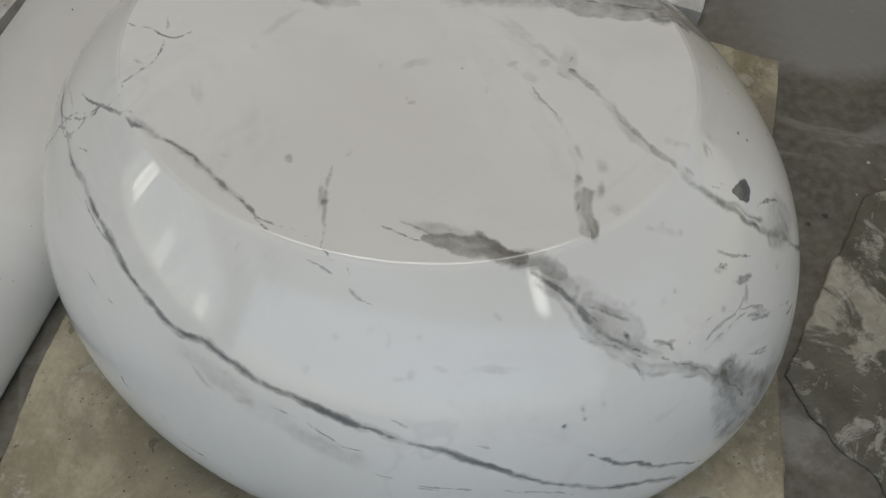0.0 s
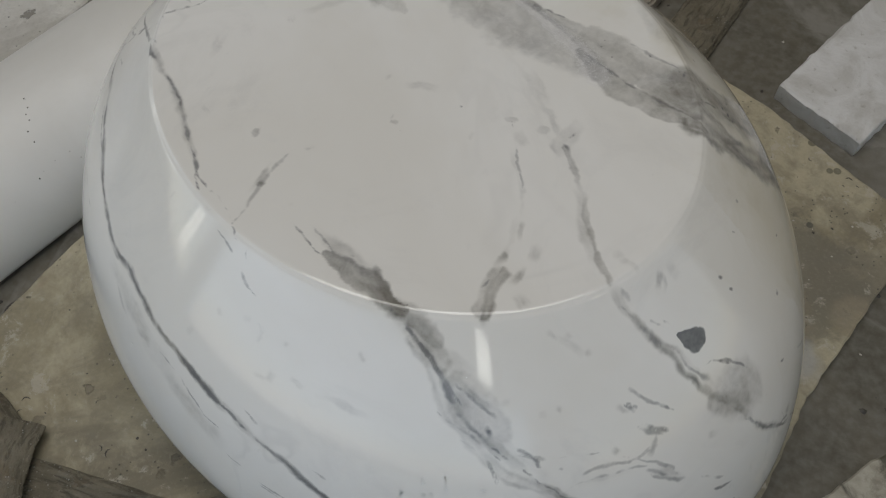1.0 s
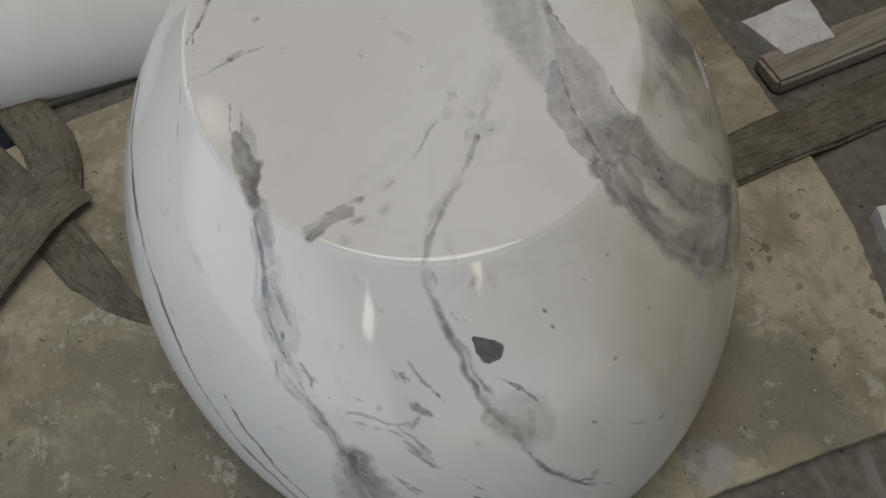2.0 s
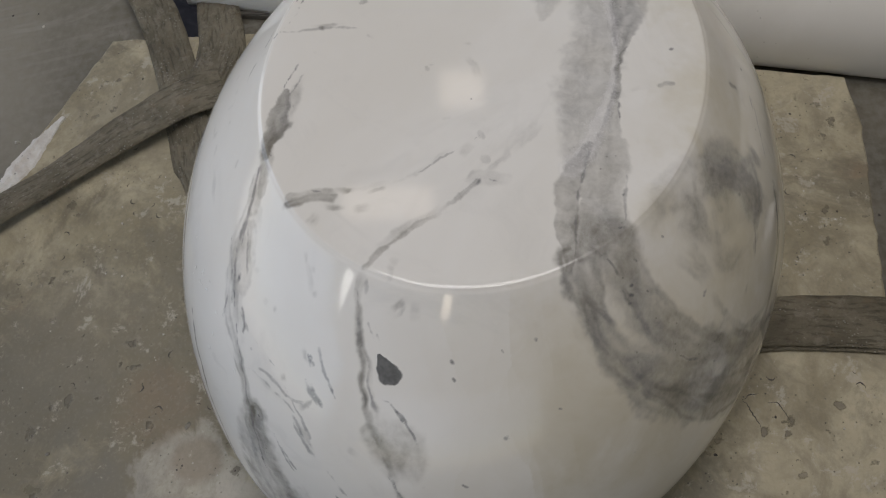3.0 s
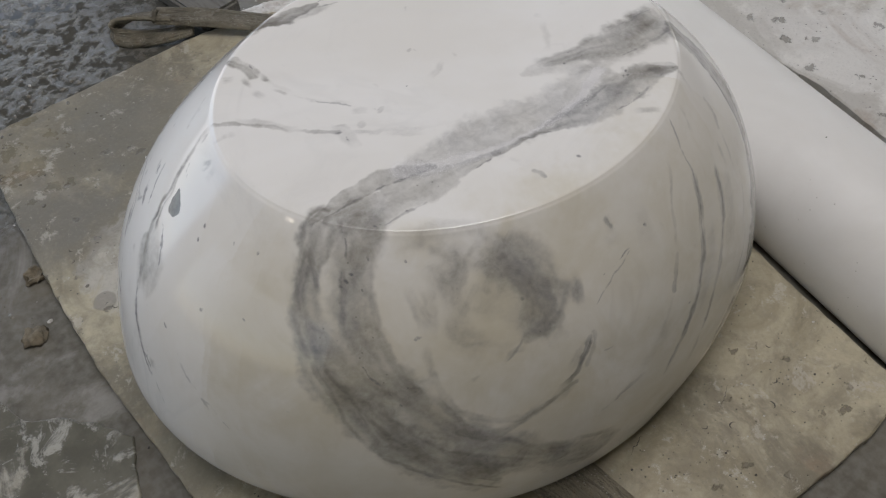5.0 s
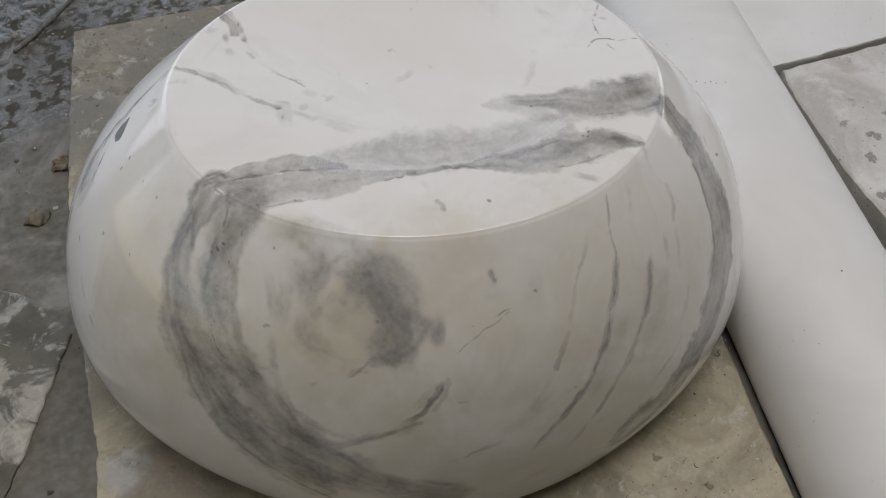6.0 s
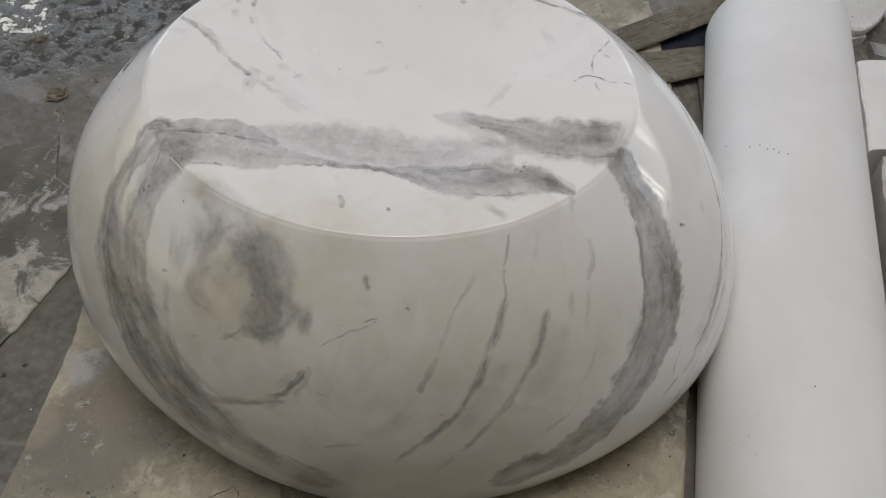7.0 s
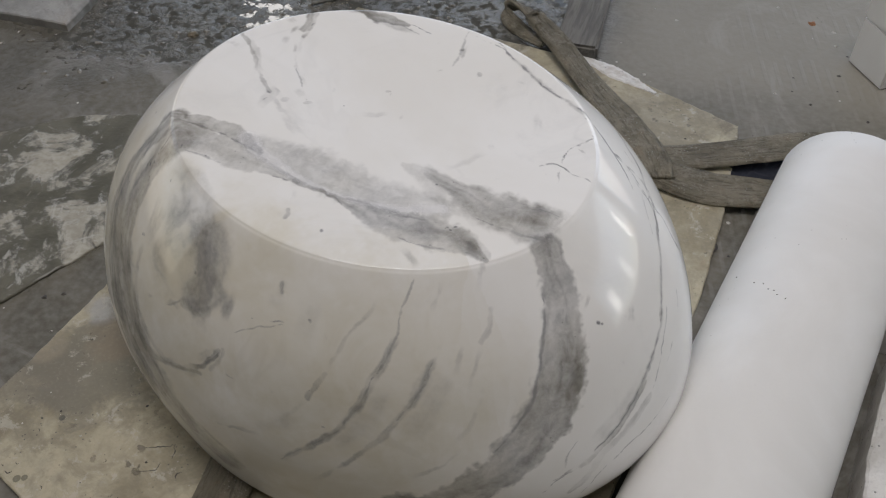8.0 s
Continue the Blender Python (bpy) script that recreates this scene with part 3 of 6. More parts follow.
def bowl_point(phi, s):
    """A point of the bowl's skin. phi: radians round it; s: 0 to 1 over the foot from its middle, 1 to 2 down the side."""
    phi, s = np.asarray(phi, float), np.asarray(s, float)
    z = TOP * np.clip(2 - s, 0, 1)
    rho = np.minimum(s, 1.0)
    f = np.clip((TOP - z) / 0.2, 0, 1)
    f = f * f * (3 - 2 * f)
    curl = 0.035 * (1 - np.sqrt(1 - np.clip((0.05 - z) / 0.0502, 0, 1) ** 2))
    a, b = (spline(KNOT_Z, HALF_A, z) - curl) * rho, (spline(KNOT_Z, HALF_B, z) - curl) * rho
    e = 2 / (2.006 - 0.05 * f)
    c, d = np.cos(phi), np.sin(phi)
    u, v = a * np.sign(c) * np.abs(c) ** e, b * np.sign(d) * np.abs(d) ** e
    th = -0.2199 - 0.0122 * f
    cx, cy = 0.1144 + 0.0062 * f, 0.2062 - 0.0093 * f
    x, y = cx + u * np.cos(th) - v * np.sin(th), cy + u * np.sin(th) + v * np.cos(th)
    lift = z / TOP * (0.015 * (x - 0.0202) - 0.0167 * (y - 0.1084) - 0.001)
    return np.stack([x, y, np.maximum(z, 0.019) + lift], -1)


def wander(x, seed):
    """Uneven noise along a line, about -1 to 1."""
    return np.array([noise.fractal((float(q) * 1.0, seed, 0.0), 0.6, 2.1, 4) for q in x])


def value_noise(p, seed):
    """Smooth noise in space, -1 to 1, for many points at once."""
    i = np.floor(p).astype(np.int64)
    f = p - i
    f = f * f * (3 - 2 * f)
    out = np.zeros(len(p))
    for dx in (0, 1):
        for dy in (0, 1):
            for dz in (0, 1):
                h = (i[:, 0] + dx) * 374761393 + (i[:, 1] + dy) * 668265263 + (i[:, 2] + dz) * 2147483647 + seed * 974711
                h = (h ^ (h >> 13)) * 1274126177 & 0xFFFFFFFF
                w = (f[:, 0] if dx else 1 - f[:, 0]) * (f[:, 1] if dy else 1 - f[:, 1]) * (f[:, 2] if dz else 1 - f[:, 2])
                out += w * (((h ^ (h >> 16)) & 0xFFFF) / 32767.5 - 1)
    return out


def warped(p, seed):
    """The points shifted about as stone was folded and sheared."""
    q = p.copy()
    for scale, size in ((30, 0.0026), (75, 0.0017), (160, 0.0009), (330, 0.0005)):
        q += size * np.stack([value_noise(p * scale + k * 31.7, seed + k) for k in range(3)], 1)
    return q


def smooth(x):
    x = np.clip(x, 0, 1)
    return x * x * (3 - 2 * x)


SEG = 1500
RING_S = np.r_[np.linspace(0.012, 0.985, 150), 0.9935, 0.9975, 1.0, 1.004, 1.009, np.linspace(1.018, 1.955, 400)]


class Veining:
    """Grey layers, dark threads and stains in the bowl's stone, and its painted warm shade, each a value at every point
    of its skin.
    """

    def __init__(self, grid):
        self.skin = warped(grid.reshape(-1, 3), 5).reshape(grid.shape)
        size = grid.shape[:2]
        self.grey, self.warm, self.tone = np.zeros(size), np.zeros(size), np.zeros(size)
        self.thread, self.frost, self.shard = (np.full(size, 9.0) for _ in range(3))
        self.count = 0

    def run_along(self, points, wide):
        """A smooth line over the skin at steps of about 3 mm: degrees and s, places, half widths, run."""
        self.count += 1
        p = np.array([q if len(q) == 3 else (*q, wide) for q in points], float)
        p[:, 0] = np.degrees(np.unwrap(np.radians(p[:, 0])))
        p = np.concatenate([p[:1], p, p[-1:]])
        t = np.linspace(0, 1, 24, endpoint=False)[:, None]
        out = []
        for a, b, c, d in zip(p, p[1:], p[2:], p[3:]):
            out.append(0.5 * (2 * b + (c - a) * t + (2 * a - 5 * b + 4 * c - d) * t * t + (3 * b - a - 3 * c + d) * t**3))
        q = np.concatenate([*out, p[-1:]])
        at = bowl_point(np.radians(q[:, 0]), q[:, 1])
        run = np.r_[0, np.cumsum(np.linalg.norm(np.diff(at, axis=0), axis=1))]
        k = max(2, int(run[-1] / 0.003) + 1)
        even = np.linspace(0, run[-1], k)
        q = np.stack([np.interp(even, run, q[:, i]) for i in range(3)], 1)
        return q, bowl_point(np.radians(q[:, 0]), q[:, 1]), q[:, 2] / 1000, even

    def reach(self, q, at, w, run, spill):
        """For the points near a line: where they are in the grid, how far off in half widths, the side, and how far along."""
        near = np.full(self.thread.shape, 9.0)
        side, along = np.zeros_like(near), np.zeros_like(near)
        for i in range(len(at) - 1):
            a, b, r = at[i], at[i + 1], max(w[i], 0.0004)
            s, far = q[i, 1], spill * r + 0.007
            ds = far / (0.24 if s < 1.06 else 0.42) + abs(q[i + 1, 1] - s)
            r0, r1 = np.searchsorted(RING_S, s - ds), np.searchsorted(RING_S, s + ds)
            if r1 <= r0:
                continue
            dp = far / (0.23 * max(min(s - ds, 1.0), 0.02)) + abs(math.radians(q[i + 1, 0] - q[i, 0]))
            mid, half = int(round(math.radians(q[i, 0]) / (2 * math.pi) * SEG)), int(dp / (2 * math.pi) * SEG) + 1
            cols = np.arange(SEG) if 2 * half >= SEG else np.arange(mid - half, mid + half + 1) % SEG
            box_ = np.ix_(np.arange(r0, r1), cols)
            d = self.skin[box_] - a
            ab = b - a
            t = np.clip(d @ ab / (ab @ ab + 1e-12), 0, 1)
            off = d - t[..., None] * ab
            k = np.linalg.norm(off, axis=-1) / r
            lean = np.cross(ab, a - np.array([0.12, 0.2, 0.1]))
            old = near[box_]
            win = k < old
            near[box_] = np.where(win, k, old)
            side[box_] = np.where(win, np.sign(off @ lean) * k, side[box_])
            along[box_] = np.where(win, run[i] + t * np.linalg.norm(ab), along[box_])
        hit = np.nonzero(near < spill)
        return hit, near[hit], side[hit], along[hit]

    def band(self, tone, *points, wide=0.0, soft=0.5, streak=0.4, into="grey"):
        """A grey layer with fine strata along it. soft: how far its edges blur, in half widths."""
        q, at, w, run = self.run_along(points, wide)
        w = w * (1 + 0.16 * wander(run * 30, self.count * 1.7))
        hit, near, side, along = self.reach(q, at, w, run, 1.6)
        p = self.skin[hit]
        long = run[-1]
        ragged_ = 0.20 * value_noise(p * 45, self.count) + 0.14 * value_noise(p * 120, self.count + 3) + 0.08 * value_noise(p * 260, self.count + 5)
        ragged_ += (0.38 if wide else 0.12) * value_noise(p * 0.3 / max(float(w.mean()), 0.002), self.count + 8)
        full = smooth((1 + soft / 2 - near - ragged_) / soft)
        cloud = 0.1 if into == "warm" else 1.0 if wide else 0.35
        full *= np.clip(1 - 0.16 * cloud + cloud * (0.7 * value_noise(p * 26, self.count + 17) + 0.35 * value_noise(p * 70, self.count + 19)), 0.12, 1.2)
        if soft > 0.75:
            fade, least = (0.16, 0.0) if into == "warm" else (0.03, 0.12)
            full *= smooth(np.minimum(along, long - along) / max(0.004, min(fade, 0.45 * long)) + least)
        layer = np.stack([side * 1.7 + 0.7 * value_noise(p * 30, 7), along * 11, np.full(len(p), self.count * 3.3)], 1)
        fine = np.stack([side * max(2.5, 190 * float(w.mean())) + 0.8 * value_noise(p * 60, 9), along * 22, np.full(len(p), self.count * 5.1)], 1)
        strata = 0.7 * value_noise(layer, 11) + 0.4 * value_noise(fine, 13)
        deep = np.clip(tone * full * (1 + 1.25 * streak * strata), 0, 0.92)
        field = self.grey if into == "grey" else self.warm
        field[hit] = 1 - (1 - field[hit]) * (1 - deep)

    def stain_shade(self, tone, *points, wide):
        # small spots are stains, wide strokes paint the warm shade
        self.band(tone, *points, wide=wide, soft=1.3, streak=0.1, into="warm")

    def line(self, width, tone, *points, taper=0.5):
        """A dark thread of that half width in millimetres; taper: how much its ends thin out."""
        q, at, w, run = self.run_along(points, width)
        k = np.linspace(-1, 1, len(at))
        w = np.maximum(w * (1 - taper * k**2) * (1 + 0.65 * wander(run * 28, self.count * 1.9)), 0.0006)
        hit, near, _, along = self.reach(q, at, w, run, 4.0)
        fade = smooth(np.minimum(along, run[-1] - along) / 0.008 + 0.4) if taper else 1.0
        own = near < self.thread[hit]
        at_ = (hit[0][own], hit[1][own])
        self.thread[at_] = near[own]
        self.tone[at_] = tone * (fade[own] if taper else 1.0)

    def patch(self, field, *points):
        q, at, w, run = self.run_along(points, 0)
        hit, near, _, _ = self.reach(q, at, w, run, 2.2)
        field[hit] = np.minimum(field[hit], near)


def marble_bowl():
    grid = bowl_point(np.linspace(0, 2 * math.pi, SEG, endpoint=False)[None, :], RING_S[:, None])
    # soften the arris of the foot
    k = np.searchsorted(RING_S, 1.0)
    for i, drop in ((k - 2, 0.0002), (k - 1, 0.0006), (k, 0.0016), (k + 1, 0.0003)):
        grid[i, :, 2] -= drop
    # thick lip and hollow inside
    lip = grid[-1]
    middle = lip.mean(0)
    rings = [*grid]
    for inset, z in ((0.02, 0.0195), (0.06, 0.03), (0.075, 0.10), (0.11, 0.26), (0.17, 0.38)):
        d = lip - middle
        ring = middle + d * (1 - inset / np.linalg.norm(d[:, :2], axis=1)[:, None])
        ring[:, 2] = z
        rings.append(ring)
    every = np.concatenate(rings)
    i, j = np.meshgrid(np.arange(len(rings) - 1), np.arange(SEG), indexing="ij")
    q = (j + 1) % SEG
    quads = np.stack([(i + 1) * SEG + j, (i + 1) * SEG + q, i * SEG + q, i * SEG + j], -1).reshape(-1)
    top, inside = np.arange(SEG), (len(rings) - 1) * SEG + np.arange(SEG)[::-1]
    loops = np.r_[quads, top, inside].astype(np.int32)
    count = len(quads) // 4
    at = Vector((0.12, 0.2, SLAB))
    me = bpy.data.meshes.new("marble_bowl")
    me.vertices.add(len(every))
    me.vertices.foreach_set("co", (every - np.array(at)).astype(np.float32).ravel())
    me.loops.add(len(loops))
    me.loops.foreach_set("vertex_index", loops)
    me.polygons.add(count + 2)
    me.polygons.foreach_set("loop_start", np.r_[np.arange(count) * 4, count * 4, count * 4 + SEG].astype(np.int32))
    me.polygons.foreach_set("use_smooth", np.ones(count + 2, bool))
    me.update(calc_edges=True)
    veins = Veining(grid)
    mark_bowl(veins)
    rest = len(every) - grid.shape[0] * SEG
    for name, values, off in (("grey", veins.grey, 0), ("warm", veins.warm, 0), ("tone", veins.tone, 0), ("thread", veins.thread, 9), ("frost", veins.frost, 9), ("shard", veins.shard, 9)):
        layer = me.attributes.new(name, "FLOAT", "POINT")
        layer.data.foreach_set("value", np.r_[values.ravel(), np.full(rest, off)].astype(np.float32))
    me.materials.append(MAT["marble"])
    ob = new("marble_bowl", me)
    ob.location = at
    return tagged(ob, "polished white marble oval bowl with grey veins, turned upside down", "stone bowl")


def mark_bowl(veins):
    line, band, stain_shade = veins.line, veins.band, veins.stain_shade
    # the long dark vein along the open side
    line(1.6, 0.62, (205.6, 1.173), (211.1, 1.168), (214.8, 1.168), (220.6, 1.156), (224.8, 1.162), (230.3, 1.169), (233.6, 1.178), (238.5, 1.198), (243.0, 1.209), (246.9, 1.220), (249.8, 1.224), (252.8, 1.219), (254.6, 1.210), (257.2, 1.219), (260.1, 1.225), (263.3, 1.236), (266.0, 1.246), (268.5, 1.244), (271.1, 1.251), (274.0, 1.258), (277.1, 1.270), (279.8, 1.275), (282.8, 1.287), (285.7, 1.303), (288.6, 1.317), (291.5, 1.332), (294.3, 1.356), (297.2, 1.387), (300.0, 1.414), (303.7, 1.451), (308.4, 1.494), (313.3, 1.541), (317.9, 1.587), (323.1, 1.669), taper=0.3)
    band(0.5, (205.6, 1.173), (211.1, 1.168), (214.8, 1.168), (220.6, 1.156), (224.8, 1.162), (230.3, 1.169), (233.6, 1.178), (238.5, 1.198), (243.0, 1.209), (246.9, 1.220), (249.8, 1.224), (252.8, 1.219), (254.6, 1.210), (257.2, 1.219), (260.1, 1.225), (263.3, 1.236), (266.0, 1.246), (268.5, 1.244), (271.1, 1.251), (274.0, 1.258), (277.1, 1.270), (279.8, 1.275), (282.8, 1.287), (285.7, 1.303), (288.6, 1.317), (291.5, 1.332), (294.3, 1.356), (297.2, 1.387), (300.0, 1.414), (303.7, 1.451), (308.4, 1.494), (313.3, 1.541), (317.9, 1.587), (323.1, 1.669), wide=4.4, soft=1, streak=0.35)
    line(1.2, 0.5, (221.9, 1.172), (225.3, 1.179), (229.8, 1.181), (234.4, 1.177), (237.8, 1.184))
    line(2.6, 0.7, (271.5, 1.253), (274.0, 1.259), (276.7, 1.269), (279.4, 1.273))
    line(2.6, 0.6, (251.8, 1.221), (253.2, 1.216), (254.8, 1.211))
    line(2.2, 0.6, (242.3, 1.208), (246.8, 1.218), (249.7, 1.222))
    line(2.2, 0.7, (290.1, 1.323), (292.9, 1.343), (296.5, 1.376), (298.6, 1.400))
    line(1.1, 0.45, (258.7, 1.221), (261.5, 1.231), (264.3, 1.243), (266.9, 1.252))
    line(1, 0.4, (263.0, 1.243), (265.2, 1.253), (267.7, 1.252))
    line(1.1, 0.5, (266.3, 1.288), (268.8, 1.288), (271.3, 1.293), (273.7, 1.309), (276.9, 1.333), (279.1, 1.339))
    line(1.1, 0.45, (280.6, 1.397), (283.5, 1.406), (286.4, 1.423), (289.2, 1.431), (294.2, 1.438), (301.5, 1.470), (307.6, 1.524))
    line(1, 0.4, (283.5, 1.425), (287.8, 1.437), (290.6, 1.447))
    line(0.9, 0.4, (282.8, 1.250), (285.0, 1.267), (288.0, 1.278))
    line(0.9, 0.35, (293.8, 1.305), (296.7, 1.322))
    line(1.9, 0.65, (308.6, 1.385), (310.9, 1.417), (314.1, 1.457), (318.6, 1.512), (322.6, 1.573), (327.3, 1.651))
    band(0.25, (310.1, 1.407), (314.1, 1.457), (322.6, 1.573), wide=3.2, soft=1, streak=0.35)
    line(1.1, 0.5, (230.3, 1.287), (233.3, 1.288), (238.3, 1.280))
    line(1.1, 0.7, (240.5, 1.474), (241.4, 1.506), (243.0, 1.510))
    line(1, 0.55, (249.5, 1.575), (251.9, 1.587), (255.8, 1.579), (260.1, 1.601))
    line(0.8, 0.4, (253.3, 1.518), (254.8, 1.508))
    band(0.22, (260.0, 1.309), (262.1, 1.297), (264.2, 1.292), wide=5, soft=1, streak=0.35)
    band(0.22, (285.2, 1.181), (285.8, 1.156), wide=4.5, soft=1, streak=0.35)
    band(0.2, (273.7, 1.125), (274.9, 1.117), wide=4.5, soft=1, streak=0.35)
    band(0.18, (293.9, 1.151), (297.1, 1.158), (302.0, 1.168), wide=3.5, soft=1, streak=0.35)
    band(0.15, (278.3, 1.109), (280.0, 1.104), wide=4, soft=1, streak=0.35)
    band(0.18, (286.3, 1.107), (287.6, 1.108), wide=3, soft=1, streak=0.35)
    band(0.18, (254.9, 1.039), (255.8, 1.040), wide=4, soft=1, streak=0.35)
    band(0.18, (282.7, 1.178), (285.0, 1.179), wide=2.5, soft=1, streak=0.35)
    band(0.15, (289.1, 1.152), (291.4, 1.162), wide=3, soft=1, streak=0.35)
    band(0.15, (270.2, 1.196), (270.8, 1.173), wide=3.5, soft=1, streak=0.35)
    band(0.14, (299.1, 1.087), (300.1, 1.080), wide=4, soft=1, streak=0.35)
    band(0.2, (252.7, 1.277), (254.8, 1.294), (257.7, 1.306), wide=2.5, soft=1, streak=0.35)
    # knot of dark threads and the vein over the foot
    line(1.3, 0.62, (201.7, 1.191), (208.6, 1.107), (210.1, 1.081), (209.6, 1.062), (211.0, 1.043), (214.3, 1.024), (218.0, 1.010), (221.1, 1.002), (225.4, 0.961), (230.4, 0.929), (234.7, 0.907), (239.5, 0.906), (244.4, 0.914), (248.7, 0.923), (252.1, 0.933), (255.5, 0.953), (258.1, 0.954), (262.6, 0.948), (266.4, 0.963), (268.9, 0.977), taper=0.3)
    band(0.4, (218.0, 1.010), (225.4, 0.961), (230.4, 0.929), (234.7, 0.907), (239.5, 0.906), (244.4, 0.914), (248.7, 0.923), (252.1, 0.933), (255.5, 0.953), wide=3.2, soft=1, streak=0.35)
    band(0.3, (229.8, 0.935), (235.1, 0.911), (239.8, 0.910), (244.4, 0.914), wide=4, soft=1, streak=0.35)
    line(1, 0.6, (254.9, 0.954), (257.8, 0.981), (260.3, 0.994))
    line(1.1, 0.65, (201.4, 1.114), (206.8, 1.076), (210.3, 1.055))
    line(1.1, 0.6, (211.0, 1.043), (211.5, 1.024), (211.8, 1.001))
    line(1.1, 0.65, (202.0, 1.191), (195.9, 1.216), (193.3, 1.212))
    line(1.2, 0.7, (201.6, 1.229), (205.1, 1.183), (203.3, 1.173))
    line(1, 0.4, (203.0, 1.245), (201.6, 1.229))
    line(1.2, 0.7, (209.0, 0.993), (205.9, 0.935), (203.3, 0.881), (199.1, 0.856), (194.6, 0.849), taper=0.2)
    line(1.2, 0.65, (189.5, 0.759), (192.3, 0.803), (192.4, 0.854), (190.6, 0.909), (190.1, 0.998), taper=0.3)
    line(1.3, 0.7, (209.0, 0.993), (210.2, 0.986))
    line(0.9, 0.4, (189.5, 0.767), (186.1, 0.800))
    line(1, 0.35, (191.6, 0.848), (183.1, 0.862))
    line(1, 0.25, (203.7, 0.912), (202.1, 0.944))
    line(1.1, 0.5, (268.9, 0.977), (271.4, 1.002), (273.5, 1.010), (275.7, 1.012))
    line(1.1, 0.45, (267.2, 1.019), (269.8, 1.022), (272.8, 1.026), (274.9, 1.037), (276.9, 1.051), (280.2, 1.067))
    line(1.1, 0.55, (275.2, 1.005), (275.6, 1.023))
    # small marks on the foot
    band(0.6, (266.3, 0.806), (266.6, 0.803), wide=2.6, soft=0.4, streak=0)
    band(0.25, (263.5, 0.664), (265.6, 0.752), (268.9, 0.894), (270.0, 0.964), wide=2.2, soft=1, streak=0.35)
    band(0.45, (251.4, 0.683), (251.8, 0.682), wide=3, soft=0.5, streak=0)
    band(0.22, (265.6, 0.550), (267.3, 0.552), wide=3.6, soft=1, streak=0.35)
    band(0.22, (264.3, 0.697), (265.0, 0.710), wide=3, soft=1, streak=0.35)
    band(0.15, (211.3, 0.756), (218.8, 0.776), wide=2.4, soft=1, streak=0.35)
    band(0.15, (275.4, 0.772), (276.3, 0.787), wide=2.4, soft=1, streak=0.35)
    band(0.5, (288.7, 0.254), (290.6, 0.251), wide=2.4, soft=0.5, streak=0)
    line(0.8, 0.6, (294.4, 0.279), (297.5, 0.279))
    band(0.35, (251.2, 0.673), (251.8, 0.663), wide=3, soft=1, streak=0.35)
    band(0.2, (265.8, 0.547), (266.8, 0.540), wide=3.6, soft=1, streak=0.35)
    band(0.22, (11.0, 0.364), (11.9, 0.376), wide=3.6, soft=0.4, streak=0)
    band(0.18, (13.6, 0.477), (14.5, 0.491), wide=4.6, soft=0.4, streak=0)
    band(0.14, (235.6, 0.120), (238.1, 0.097), wide=3.6, soft=1, streak=0.35)
    band(0.16, (269.7, 0.078), (327.5, 0.062), (8.6, 0.115), wide=4, soft=1, streak=0.35)
    band(0.26, (10.2, 0.560), (15.3, 0.561), (22.1, 0.581), wide=8, soft=0.5, streak=0.5)
    line(1.4, 0.6, (13.2, 0.568), (10.8, 0.596))
    line(1, 0.6, (17.1, 0.574), (19.3, 0.584))
    band(0.12, (346.3, 0.336), (343.5, 0.318), wide=5, soft=1, streak=0.35)
    band(0.12, (6.8, 0.405), (2.3, 0.471), wide=5, soft=1, streak=0.35)
    line(1.5, 0.35, (270.2, 0.983), (269.0, 0.896), (266.5, 0.801), (264.8, 0.715), (263.7, 0.622))
    band(0.55, (266.4, 0.798), (266.8, 0.791), wide=2.4, soft=0.5, streak=0)
    band(0.3, (346.7, 0.927), (352.1, 0.788), (0.8, 0.687), wide=4.2, soft=1, streak=0.35)
    band(0.4, (337.5, 0.673), (328.5, 0.792), (323.0, 0.879), wide=3.4, soft=1, streak=0.35)
    band(0.3, (302.7, 0.946), (295.1, 0.877), (284.4, 0.821), wide=5.5, soft=1, streak=0.35)
    band(0.28, (266.9, 0.850), (263.0, 0.703), wide=2.6, soft=1, streak=0.35)
    line(0.9, 0.35, (342.4, 0.617), (355.7, 0.464), (13.3, 0.353))
    band(0.14, (221.6, 0.770), (207.8, 0.717), wide=3, soft=1, streak=0.35)
    band(0.14, (189.2, 0.511), (177.4, 0.468), (161.4, 0.433), wide=4, soft=1, streak=0.35)
    band(0.12, (27.9, 0.474), (51.2, 0.416), wide=4, soft=1, streak=0.35)
    band(0.3, (288.8, 0.232), (286.0, 0.231), wide=2.4, soft=1, streak=0.35)
    line(1, 0.6, (15.3, 0.868), (15.53, 0.870), taper=0)
    line(1, 0.6, (357.7, 0.199), (357.92, 0.201), taper=0)
    line(1, 0.6, (250.5, 0.671), (250.70, 0.673), taper=0)
    # grey streak that leaves the foot on the open side
    band(0.8, (288.6, 0.893, 4.0), (293.2, 0.903, 8.4), (299.0, 0.938, 11.1), (303.1, 0.972, 6.8), (305.9, 0.991, 6.2), soft=0.35, streak=0.4)
    line(1.4, 0.6, (278.6, 0.832), (282.3, 0.858), (286.8, 0.901), (289.1, 0.904))
    line(1.6, 0.55, (283.1, 0.811), (287.6, 0.844), (290.3, 0.874))
    band(0.5, (293.9, 0.854), (293.8, 0.870), wide=2.4, soft=1, streak=0.35)
    band(0.45, (298.6, 0.873), (300.8, 0.903), wide=3, soft=1, streak=0.35)
    band(0.4, (304.9, 0.988, 7.1), (307.9, 1.011, 10.5), (310.1, 1.038, 9.1), (312.0, 1.066, 8.5), soft=0.6, streak=0.5)
